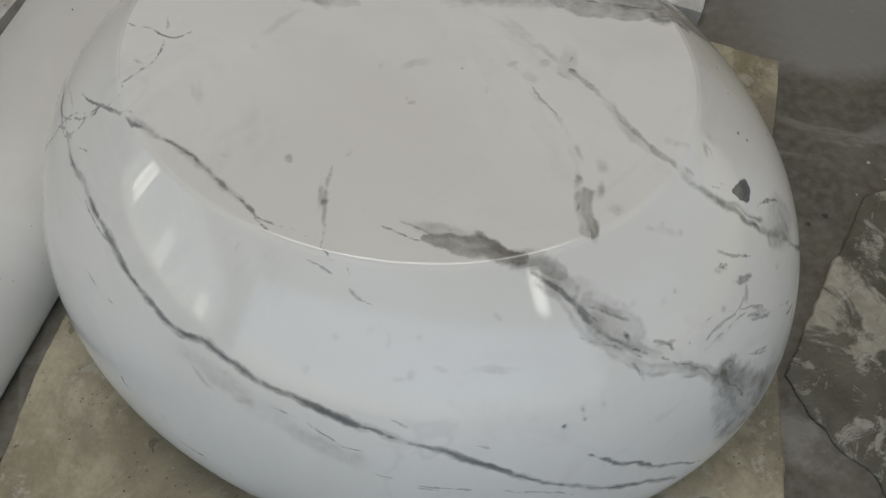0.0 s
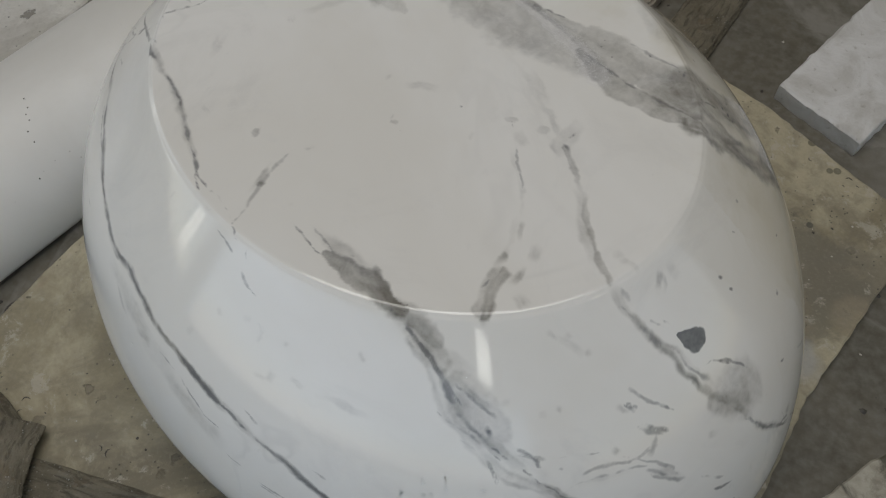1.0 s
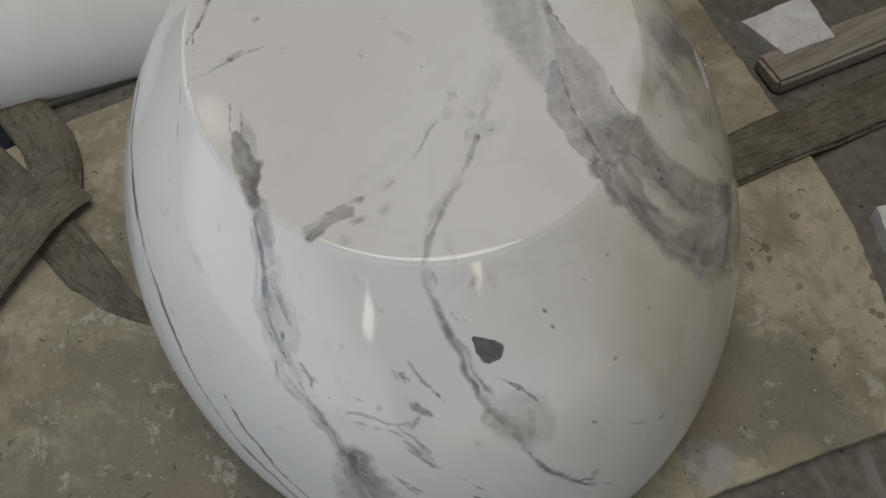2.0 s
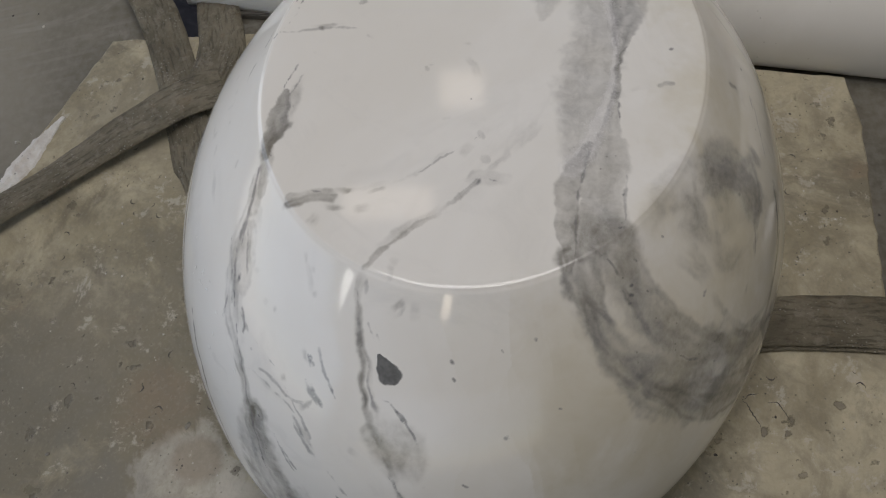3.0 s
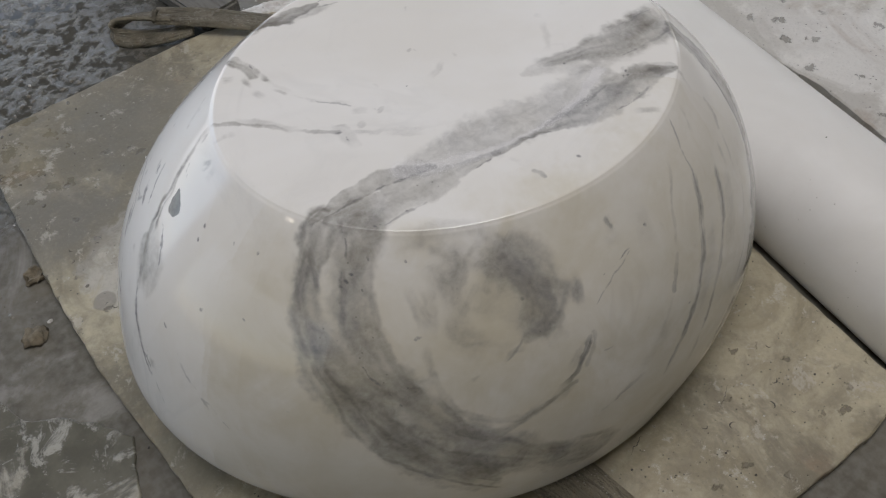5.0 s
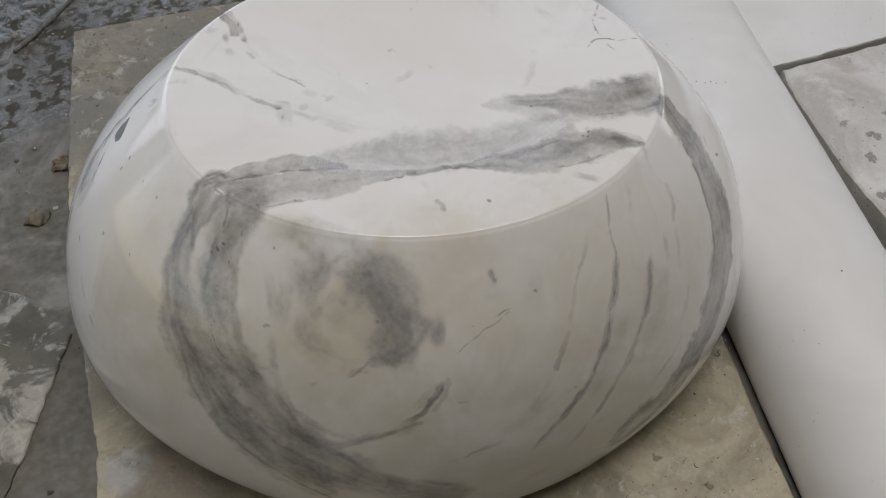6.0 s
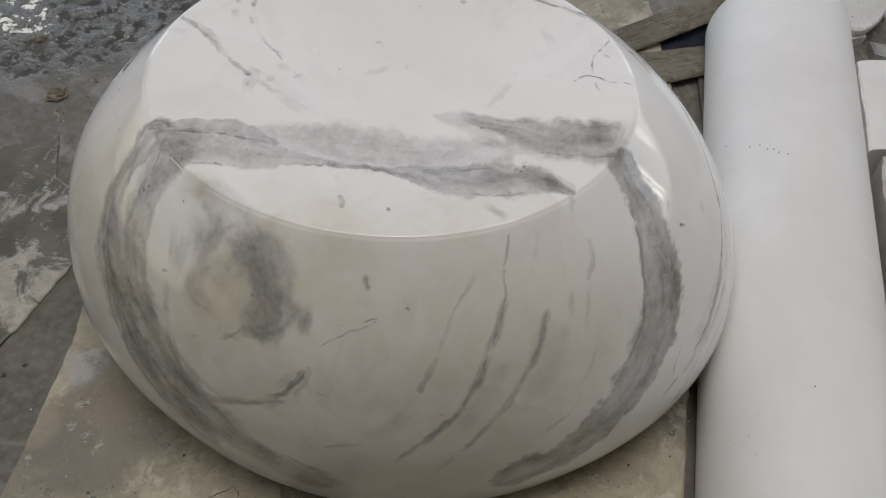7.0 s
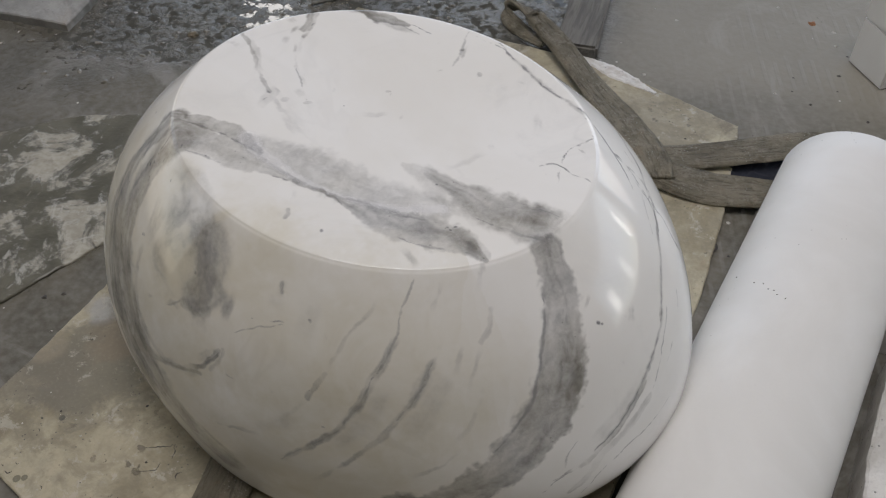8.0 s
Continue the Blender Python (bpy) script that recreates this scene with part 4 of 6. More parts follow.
    band(0.46, (305.5, 1.004, 5.6), (309.1, 1.015, 8.0), (311.5, 1.034, 7.1), soft=0.4, streak=0.5)
    band(0.28, (308.3, 1.030), (312.6, 1.053), (316.9, 1.080), wide=6, soft=1, streak=0.35)
    band(0.3, (301.3, 0.981), (305.5, 1.020), (308.0, 1.038), wide=3, soft=1, streak=0.35)
    line(1.5, 0.6, (303.3, 0.988), (306.5, 1.022), (309.3, 1.045), (311.7, 1.077), (312.6, 1.107), (314.4, 1.141), (317.3, 1.173), (320.3, 1.205), (323.9, 1.239), taper=0.3)
    band(0.35, (309.3, 1.045), (311.7, 1.077), (312.6, 1.107), (314.4, 1.141), (317.3, 1.173), (320.3, 1.205), wide=3.2, soft=1, streak=0.35)
    band(0.3, (314.3, 1.091, 11.2), (316.8, 1.132, 17.6), (319.2, 1.164, 15.7), soft=0.5, streak=0.6)
    line(1.3, 0.5, (314.1, 1.094), (317.1, 1.123), (319.6, 1.141), (322.5, 1.162))
    band(0.35, (312.9, 1.072), (315.8, 1.104), (319.8, 1.136), wide=2.6, soft=1, streak=0.35)
    line(2, 0.9, (318.3, 1.158), (318.6, 1.171))
    line(1.3, 0.8, (320.5, 1.170), (320.6, 1.179))
    line(1.7, 0.75, (321.9, 1.188), (323.5, 1.204), (325.2, 1.224))
    line(1.3, 0.8, (328.0, 1.235), (328.27, 1.237), taper=0)
    line(1.3, 0.8, (333.4, 1.349), (333.67, 1.351), taper=0)
    line(1.3, 0.8, (335.2, 1.465), (335.48, 1.467), taper=0)
    band(0.36, (317.3, 1.173), (321.2, 1.210), (324.0, 1.253), (329.4, 1.305), (334.2, 1.380), wide=4.5, soft=0.6, streak=0.6)
    line(1.2, 0.5, (313.3, 1.177), (315.8, 1.189), (317.7, 1.207), (318.4, 1.234), (319.0, 1.269))
    line(1, 0.45, (317.6, 1.194), (318.6, 1.226), (319.2, 1.249))
    band(0.6, (332.4, 1.350, 15.3), (333.7, 1.427, 28.3), (337.8, 1.568, 52.3), soft=0.7, streak=0.5)
    band(0.36, (325.1, 1.254), (329.1, 1.317), (332.9, 1.378), wide=3.6, soft=1, streak=0.35)
    band(0.4, (324.3, 1.285), (328.0, 1.314), wide=2, soft=1, streak=0.35)
    line(1.2, 0.5, (324.2, 1.247), (328.4, 1.298), (332.8, 1.386), (336.4, 1.498))
    line(1.2, 0.42, (328.3, 1.280), (329.9, 1.267), (333.3, 1.263), (337.7, 1.264), (340.6, 1.273))
    band(0.22, (330.6, 1.266), (333.9, 1.265), (338.4, 1.266), wide=3, soft=1, streak=0.35)
    line(1.8, 0.9, (342.0, 1.199), (343.3, 1.219), (345.3, 1.232))
    line(1.2, 0.7, (341.4, 1.170), (341.61, 1.172), taper=0)
    line(1.2, 0.7, (340.8, 1.162), (341.06, 1.164), taper=0)
    line(1.6, 0.45, (343.4, 1.230), (341.9, 1.257))
    band(0.42, (341.6, 1.287), (343.6, 1.305), (345.9, 1.348), wide=3.6, soft=1, streak=0.35)
    line(1.1, 0.5, (338.1, 1.365), (341.6, 1.397), (344.2, 1.419))
    line(1.1, 0.45, (347.9, 1.358), (352.8, 1.412))
    band(0.2, (320.4, 1.122), (322.2, 1.121), wide=4, soft=1, streak=0.35)
    band(0.2, (329.3, 1.137), (330.4, 1.141), wide=3, soft=1, streak=0.35)
    # vein that runs off the foot by the dark shard
    band(0.34, (11.2, 0.578), (4.1, 0.652), (357.4, 0.734), (353.1, 0.802), (348.8, 0.889), (346.9, 0.944), (346.0, 0.991), wide=3, soft=0.6, streak=0.3)
    band(0.18, (49.6, 0.382), (29.8, 0.450), (14.1, 0.556), wide=3, soft=1, streak=0.35)
    band(0.2, (351.6, 0.949), (351.7, 0.982), wide=3, soft=1, streak=0.35)
    band(0.5, (345.7, 0.999), (346.3, 1.033), (347.4, 1.059), (348.4, 1.086), (349.9, 1.103), (351.6, 1.126), (352.7, 1.151), (353.8, 1.179), (355.1, 1.199), (355.6, 1.232), wide=3.6, soft=1, streak=0.35)
    line(1.3, 0.6, (346.3, 1.033), (347.3, 1.061), (348.7, 1.091), (351.6, 1.126), (352.7, 1.151), (353.8, 1.179), (355.3, 1.202), taper=0.2)
    line(1.1, 0.5, (347.0, 1.006), (348.2, 1.029))
    line(1.2, 0.55, (352.0, 1.076), (352.9, 1.090), (353.9, 1.103))
    band(0.55, (356.2, 1.030), (356.3, 1.045), (354.6, 1.054), wide=2.6, soft=1, streak=0.5)
    band(0.3, (351.6, 0.949), (352.4, 1.007), wide=2, soft=1, streak=0.35)
    line(1.3, 0.65, (355.9, 1.180), (357.9, 1.186), (359.6, 1.198), (1.7, 1.221), (2.9, 1.240))
    band(0.45, (1.7, 1.221), (1.7, 1.253), (1.3, 1.285), (1.6, 1.319), wide=4, soft=1, streak=0.4)
    band(0.28, (354.8, 1.241, 7.2), (357.3, 1.267, 11.6), (359.9, 1.292, 13.2), soft=0.7, streak=0.5)
    line(1.4, 0.5, (359.2, 1.320), (2.2, 1.376), (6.1, 1.440), (10.9, 1.519), (15.5, 1.596))
    band(0.3, (10.6, 1.459), (11.4, 1.489), wide=5, soft=1, streak=0.35)
    band(0.2, (351.2, 1.287), (353.9, 1.296), wide=4, soft=1, streak=0.35)
    band(0.3, (5.4, 1.335), (5.9, 1.336), wide=3, soft=1, streak=0.35)
    band(0.5, (320.5, 0.978, 9.3), (322.8, 0.915, 8.8), (325.9, 0.864, 9.9), soft=0.4, streak=0.5)
    band(0.55, (326.7, 0.816), (328.2, 0.796), (329.8, 0.779), wide=3.2, soft=1, streak=0.35)
    band(0.5, (333.5, 0.755), (337.1, 0.710), (339.0, 0.691), wide=2.8, soft=1, streak=0.35)
    band(0.22, (338.8, 0.679), (345.2, 0.580), (355.5, 0.439), wide=2.6, soft=1, streak=0.35)
    band(0.25, (333.9, 0.843), (336.6, 0.805), (338.5, 0.788), wide=4.4, soft=1, streak=0.35)
    band(0.2, (328.3, 0.993), (327.9, 0.934), wide=5, soft=1, streak=0.35)
    band(0.4, (327.5, 0.904), (330.2, 0.872), (331.9, 0.842), wide=3, soft=1, streak=0.35)
    band(0.25, (319.3, 1.004), (320.4, 1.007), wide=4, soft=1, streak=0.35)
    line(1, 0.5, (320.7, 0.915), (324.5, 0.866), (328.0, 0.821))
    band(0.28, (334.2, 1.040), (335.0, 1.050), wide=3.6, soft=1, streak=0.35)
    band(0.22, (337.1, 1.066), (337.5, 1.078), wide=3, soft=1, streak=0.35)
    line(1.3, 0.85, (340.1, 1.161), (340.7, 1.167), (341.1, 1.175))
    line(1.7, 0.9, (341.4, 1.196), (342.3, 1.209), (343.3, 1.221))
    line(1.1, 0.4, (343.3, 1.221), (345.4, 1.230))
    line(1.3, 0.42, (329.3, 1.259), (331.8, 1.248), (335.2, 1.246), (338.5, 1.252), (342.1, 1.243))
    line(1.5, 0.55, (340.5, 1.283), (342.1, 1.294), (343.5, 1.314))
    band(0.3, (336.3, 1.222), (337.1, 1.231), wide=2.6, soft=1, streak=0.35)
    band(0.25, (341.5, 1.248), (341.8, 1.256), wide=3, soft=1, streak=0.35)
    band(0.5, (347.4, 1.054), (348.5, 1.087), (350.2, 1.120), (352.0, 1.164), (354.3, 1.218), (356.7, 1.253), (359.0, 1.292), (0.6, 1.339), wide=3.6, soft=1, streak=0.35)
    line(1.4, 0.65, (360.0, 1.327), (2.9, 1.387), (6.3, 1.437), (9.3, 1.500), (10.4, 1.529), taper=0.2)
    band(0.4, (0.6, 1.339), (2.9, 1.387), (6.3, 1.437), (9.3, 1.500), wide=3.4, soft=1, streak=0.35)
    line(1.3, 0.55, (347.6, 1.061), (348.6, 1.092), (350.0, 1.121), (351.9, 1.164), (353.4, 1.200))
    line(0.9, 0.5, (349.2, 1.054), (350.6, 1.078), (353.0, 1.098))
    band(0.3, (354.7, 1.249, 3.7), (358.7, 1.249, 22.2), (0.9, 1.282, 20.3), (2.2, 1.333, 7.4), soft=0.8, streak=0.5)
    line(1.4, 0.7, (355.6, 1.175), (358.0, 1.185), (0.4, 1.213))
    line(1.2, 0.5, (6.8, 1.463), (9.8, 1.477), (11.2, 1.512))
    line(1.3, 0.4, (17.3, 1.369), (19.7, 1.406), (23.3, 1.442), (26.7, 1.497))
    line(1.1, 0.35, (24.2, 1.452), (26.7, 1.476), (29.7, 1.511))
    band(0.3, (354.0, 1.045), (355.4, 1.034), (356.7, 1.027), wide=3, soft=1, streak=0.6)
    band(0.2, (351.5, 0.953), (352.3, 0.918), wide=4, soft=1, streak=0.35)
    band(0.14, (358.2, 1.044), (1.0, 1.041), wide=8, soft=1, streak=0.35)
    # strands down the open side, seen nearly end on
    band(0.32, (307.1, 1.040), (310.6, 1.076), (312.4, 1.137), (316.4, 1.188), (320.4, 1.237), (326.9, 1.287), (330.1, 1.348), (332.6, 1.425), (334.4, 1.527), (337.4, 1.618), wide=6, soft=0.7, streak=0.7)
    line(1.3, 0.55, (308.3, 1.039), (312.0, 1.087), (314.7, 1.129))
    line(1.2, 0.55, (310.9, 1.136), (316.1, 1.175), (319.9, 1.211))
    line(1.2, 0.4, (329.3, 1.252), (334.9, 1.246), (338.6, 1.253), (344.6, 1.243))
    line(1.8, 0.85, (340.4, 1.193), (342.3, 1.216), (344.4, 1.232))
    band(0.3, (338.8, 1.160), (340.7, 1.175), wide=2.4, soft=1, streak=0.35)
    line(1.4, 0.6, (340.5, 1.289), (343.5, 1.323), (346.0, 1.348))
    line(1.4, 0.6, (337.4, 1.357), (340.6, 1.397), (343.6, 1.428))
    line(1.8, 0.6, (350.2, 1.421), (351.9, 1.440), (354.1, 1.449))
    line(1.2, 0.45, (353.8, 1.512), (356.0, 1.567), (357.8, 1.617))
    band(0.22, (332.4, 1.042), (336.4, 1.075), wide=3, soft=1, streak=0.35)
    band(0.14, (326.2, 1.141), (327.8, 1.141), wide=3, soft=1, streak=0.35)
    line(1.7, 0.6, (347.2, 1.208), (344.1, 1.176), (341.7, 1.146))
    line(1.1, 0.5, (345.5, 1.335), (343.0, 1.284), (336.7, 1.235))
    line(1, 0.4, (334.2, 1.220), (327.0, 1.214), (321.6, 1.203))
    band(0.2, (332.5, 1.049), (330.7, 1.032), wide=2, soft=1, streak=0.35)
    line(0.9, 0.4, (12.1, 1.448), (10.7, 1.514), (9.2, 1.437))
    # broad grey layer across the foot
    band(0.6, (32.3, 1.004, 4.0), (35.0, 0.906, 8.8), (38.3, 0.815, 10.9), (43.5, 0.711, 13.0), (51.5, 0.656, 7.5), (57.7, 0.635, 3.3), soft=0.3, streak=0.3)
    band(0.46, (36.0, 0.987, 6.8), (43.2, 0.930, 21.6), (48.6, 0.848, 22.9), (55.3, 0.762, 22.2), (63.3, 0.692, 13.8), (72.8, 0.649, 7.6), (81.6, 0.621, 3.6), soft=0.35, streak=0.5)
    band(0.34, (48.7, 0.669, 13.3), (59.6, 0.582, 19.8), (78.7, 0.495, 29.0), (101.6, 0.498, 26.6), (120.5, 0.547, 24.4), (134.0, 0.582, 20.8), (143.0, 0.639, 14.7), soft=0.7, streak=0.25)
    band(0.52, (80.8, 0.626, 4.8), (92.0, 0.612, 4.1), (105.1, 0.633, 7.0), (115.3, 0.672, 16.9), (124.6, 0.722, 23.2), (133.3, 0.780, 24.9), (139.0, 0.832, 21.1), (142.9, 0.916, 12.2), (144.2, 0.992, 2.8), soft=0.35, streak=0.5)
    band(0.54, (144.9, 0.373, 3.8), (150.6, 0.425, 7.7), (156.0, 0.576, 13.4), (157.1, 0.698, 25.5), (161.5, 0.815, 26.9), (165.2, 0.934, 26.7), (167.1, 1.007, 25.5), soft=0.76, streak=0.4)
    band(0.22, (135.2, 0.331, 3.6), (147.7, 0.444, 16.5), (148.5, 0.589, 17.4), soft=0.7, streak=0.6)
    band(0.3, (142.6, 0.783, 4.9), (144.7, 0.886, 10.3), (145.3, 0.973, 5.4), soft=0.4, streak=0.5)
    line(1.2, 0.45, (34.9, 0.970), (40.5, 0.835), (47.5, 0.725), (56.1, 0.652), taper=0.3)
    line(1.2, 0.4, (47.1, 0.986), (52.7, 0.908), (59.4, 0.823))
    line(1.2, 0.4, (150.1, 0.736), (155.0, 0.844), (159.7, 0.954), (162.4, 1.014))
    line(1.2, 0.4, (121.8, 0.794), (129.3, 0.855), (135.0, 0.883), (141.5, 0.931))
    line(1, 0.35, (117.3, 0.650), (129.1, 0.670), (138.9, 0.729))
    line(1, 0.3, (164.5, 0.673), (168.6, 0.796), (171.9, 0.965))
    line(0.8, 0.75, (70.0, 0.703), (75.3, 0.668), (82.0, 0.622), taper=0.2)
    line(0.8, 0.7, (88.2, 0.612), (98.6, 0.623), (103.5, 0.663), (107.2, 0.662), taper=0.2)
    line(1, 0.75, (140.1, 0.760), (140.37, 0.762), taper=0)
    line(1, 0.75, (142.7, 0.769), (142.98, 0.771), taper=0)
    line(1, 0.75, (140.6, 0.777), (140.82, 0.779), taper=0)
    line(1, 0.75, (148.2, 0.497), (148.41, 0.499), taper=0)
    line(1, 0.75, (132.1, 0.854), (132.34, 0.856), taper=0)
    line(1, 0.75, (46.9, 0.971), (47.16, 0.973), taper=0)
    line(1, 0.75, (53.4, 0.890), (53.67, 0.892), taper=0)
    band(0.55, (87.9, 0.795), (89.0, 0.825), (89.6, 0.855), wide=3, soft=0.5, streak=0.4)
    band(0.1, (86.6, 0.822), (89.4, 0.834), wide=9, soft=1, streak=0.35)
    band(0.12, (83.9, 0.668), (87.7, 0.783), wide=2.6, soft=1, streak=0.35)
    band(0.28, (123.8, 0.877), (125.3, 0.928), (126.6, 0.986), wide=4, soft=1, streak=0.35)
    veins.patch(veins.frost, (46.7, 0.661, 13.7), (65.5, 0.623, 12.1), (79.7, 0.600, 7.4), (91.5, 0.595, 4.7), (105.3, 0.604, 5.8), (118.1, 0.610, 7.1), (132.2, 0.623, 7.5), (144.0, 0.651, 8.3))
    # grey layer down the column side
    band(0.62, (160.9, 1.023, 20.8), (160.0, 1.042, 21.9), (158.6, 1.100, 25.5), (155.8, 1.164, 29.8), (152.8, 1.227, 32.0), (150.8, 1.287, 34.8), (147.4, 1.363, 35.2), (144.1, 1.422, 31.0), (139.8, 1.483, 31.8), (135.6, 1.540, 32.4), (130.8, 1.599, 26.4), (126.0, 1.643, 27.5), (121.2, 1.676, 33.4), (117.2, 1.722, 24.7), soft=0.3, streak=0.35)
    line(1.6, 0.45, (154.5, 1.089), (152.4, 1.133), (149.1, 1.198), (146.8, 1.259), (143.5, 1.332), (140.1, 1.390), (136.7, 1.440), taper=0.3)
    line(1.3, 0.35, (158.7, 1.125), (155.3, 1.193), (150.8, 1.287))
    band(0.3, (159.4, 1.023), (156.1, 1.080), (151.6, 1.156), wide=4, soft=1, streak=0.35)
    line(1.4, 0.7, (157.3, 1.132), (156.9, 1.141))
    band(0.22, (131.3, 1.426), (126.5, 1.489), (122.4, 1.522), wide=2.6, soft=1, streak=0.35)
    line(1.2, 0.7, (164.3, 1.203), (164.53, 1.205), taper=0)
    # veins of the column side
    line(1.3, 0.5, (217.8, 0.988), (214.4, 1.026), (210.0, 1.050), (209.2, 1.086), (208.7, 1.135), (206.4, 1.186), (200.3, 1.201), (193.8, 1.218), (185.9, 1.267), (180.3, 1.322), (175.0, 1.365), (170.6, 1.398), (166.9, 1.440), (163.9, 1.472), (160.6, 1.503), (157.7, 1.529), (154.4, 1.554), (150.7, 1.593), (147.2, 1.615), (143.9, 1.649), taper=0.3)
    band(0.42, (206.4, 1.186), (200.3, 1.201), (193.8, 1.218), (185.9, 1.267), (180.3, 1.322), (175.0, 1.365), (170.6, 1.398), (166.9, 1.440), (163.9, 1.472), (160.6, 1.503), wide=3.8, soft=1, streak=0.35)
    line(1.3, 0.55, (207.6, 1.101), (203.8, 1.157), (203.4, 1.205), (203.4, 1.249), (202.3, 1.301), (202.8, 1.380))
    line(1, 0.5, (217.3, 1.115), (210.1, 1.150), (206.3, 1.174), (203.4, 1.205))
    band(0.4, (168.7, 1.439), (164.7, 1.470), (160.5, 1.513), (156.3, 1.550), (151.8, 1.591), wide=6, soft=0.6, streak=0.7)
    band(0.34, (169.6, 1.494), (164.9, 1.529), (160.9, 1.554), (156.7, 1.580), (152.8, 1.643), (149.2, 1.696), wide=6.5, soft=0.6, streak=0.7)
    line(1.1, 0.5, (183.9, 1.323), (178.9, 1.368), (174.8, 1.425), (170.7, 1.485))
    line(1, 0.45, (181.8, 1.424), (177.0, 1.453))
    band(0.22, (173.9, 1.225), (171.4, 1.254), wide=4.4, soft=1, streak=0.35)
    line(1.3, 0.45, (176.1, 1.587), (168.6, 1.605), (162.0, 1.619), (155.1, 1.672), (151.7, 1.737))
    line(1.1, 0.42, (151.9, 1.486), (149.3, 1.532), (148.5, 1.574))
    line(1.1, 0.42, (153.2, 1.543), (150.1, 1.588), (146.7, 1.610), (143.1, 1.609))
    line(0.9, 0.3, (191.4, 1.332), (186.6, 1.400))
    line(1, 0.35, (204.9, 1.137), (197.9, 1.164), (193.2, 1.193))
    band(0.25, (162.3, 1.154), (164.7, 1.133), wide=3, soft=1, streak=0.35)
    line(1.3, 0.85, (163.4, 1.196), (163.67, 1.198), taper=0)
    # veins of the shaded side
    line(1.3, 0.42, (126.6, 1.002), (124.2, 1.038), (122.1, 1.084), (121.2, 1.125), (118.9, 1.174), (116.9, 1.230), (115.0, 1.294), (112.9, 1.348), (110.2, 1.405), (107.5, 1.449), (104.2, 1.496), (100.9, 1.553), taper=0.3)
    band(0.45, (121.2, 1.125), (118.9, 1.174), (116.9, 1.230), (115.0, 1.294), (112.9, 1.348), (110.2, 1.405), (107.5, 1.449), (104.2, 1.496), (100.9, 1.553), wide=4.4, soft=1, streak=0.35)
    band(0.42, (129.8, 1.141), (128.0, 1.182), (126.0, 1.224), (124.1, 1.271), (121.5, 1.318), (119.2, 1.371), (116.2, 1.424), (113.4, 1.484), (109.9, 1.551), (106.5, 1.611), wide=4, soft=1, streak=0.35)
    band(0.34, (128.0, 1.182), (125.0, 1.247), (122.2, 1.298), wide=7, soft=1, streak=0.35)
    line(1.2, 0.35, (129.8, 1.144), (127.6, 1.193), (124.1, 1.271), (120.9, 1.330))
    band(0.3, (117.1, 1.058), (114.9, 1.093), (111.8, 1.139), (109.8, 1.179), (108.5, 1.225), wide=2.4, soft=1, streak=0.35)
    band(0.38, (108.1, 1.234), (106.6, 1.274), (105.6, 1.311), wide=3.4, soft=0.5, streak=0.3)
    band(0.22, (105.3, 1.316), (102.7, 1.375), (100.3, 1.414), wide=2.8, soft=1, streak=0.35)
    band(0.42, (141.8, 1.084), (140.3, 1.114), (137.3, 1.147), wide=3, soft=0.6, streak=0.3)
    band(0.26, (136.9, 1.158), (134.5, 1.226), (133.5, 1.264), wide=2.4, soft=1, streak=0.35)
    band(0.42, (144.0, 0.989), (141.5, 1.021), (139.7, 1.048), wide=3.4, soft=1, streak=0.35)
    band(0.16, (131.7, 1.023), (128.9, 1.078), wide=3, soft=1, streak=0.35)
    band(0.18, (134.0, 1.140), (131.9, 1.207), wide=2.6, soft=1, streak=0.35)
    band(0.12, (136.7, 1.244), (133.2, 1.350), (129.1, 1.422), wide=3, soft=1, streak=0.35)
    band(0.65, (96.3, 1.073), (96.7, 1.087), wide=3.4, soft=0.6, streak=0.3)
    band(0.16, (95.1, 1.083), (97.6, 1.084), wide=8, soft=1, streak=0.35)
    band(0.3, (87.8, 1.534), (91.2, 1.517), (95.3, 1.495), (98.5, 1.489), wide=2.4, soft=1, streak=0.35)
    line(1.2, 0.6, (108.5, 1.388), (108.79, 1.390), taper=0)
    line(1.2, 0.6, (100.7, 0.849), (100.99, 0.851), taper=0)
    line(1.2, 0.6, (103.6, 1.127), (103.87, 1.129), taper=0)
    line(0.7, 0.5, (92.1, 1.168), (94.7, 1.159), (95.6, 1.155))
    line(0.7, 0.5, (96.1, 1.154), (98.8, 1.145))
    line(0.8, 0.3, (90.3, 1.342), (92.0, 1.342))
    band(0.25, (99.4, 1.331), (99.8, 1.327), wide=2.4, soft=1, streak=0.35)
    band(0.12, (93.7, 1.114), (98.4, 1.116), wide=6, soft=1, streak=0.35)
    band(0.1, (102.6, 1.080), (103.7, 1.189), wide=12, soft=1, streak=0.35)
    band(0.5, (87.5, 1.289), (86.8, 1.318), (84.5, 1.365), (82.1, 1.399), (79.7, 1.427), (76.3, 1.456), (72.9, 1.476), (70.3, 1.486), (68.0, 1.464), (66.1, 1.440), wide=4.6, soft=0.6, streak=0.45)
    band(0.3, (79.7, 1.418), (74.6, 1.454), (69.4, 1.462), (65.6, 1.434), (62.5, 1.395), wide=5, soft=1, streak=0.35)
    line(1.3, 0.5, (87.7, 1.294), (86.8, 1.322), (84.5, 1.365))
    band(0.3, (86.7, 1.288), (87.7, 1.317), wide=5, soft=1, streak=0.35)
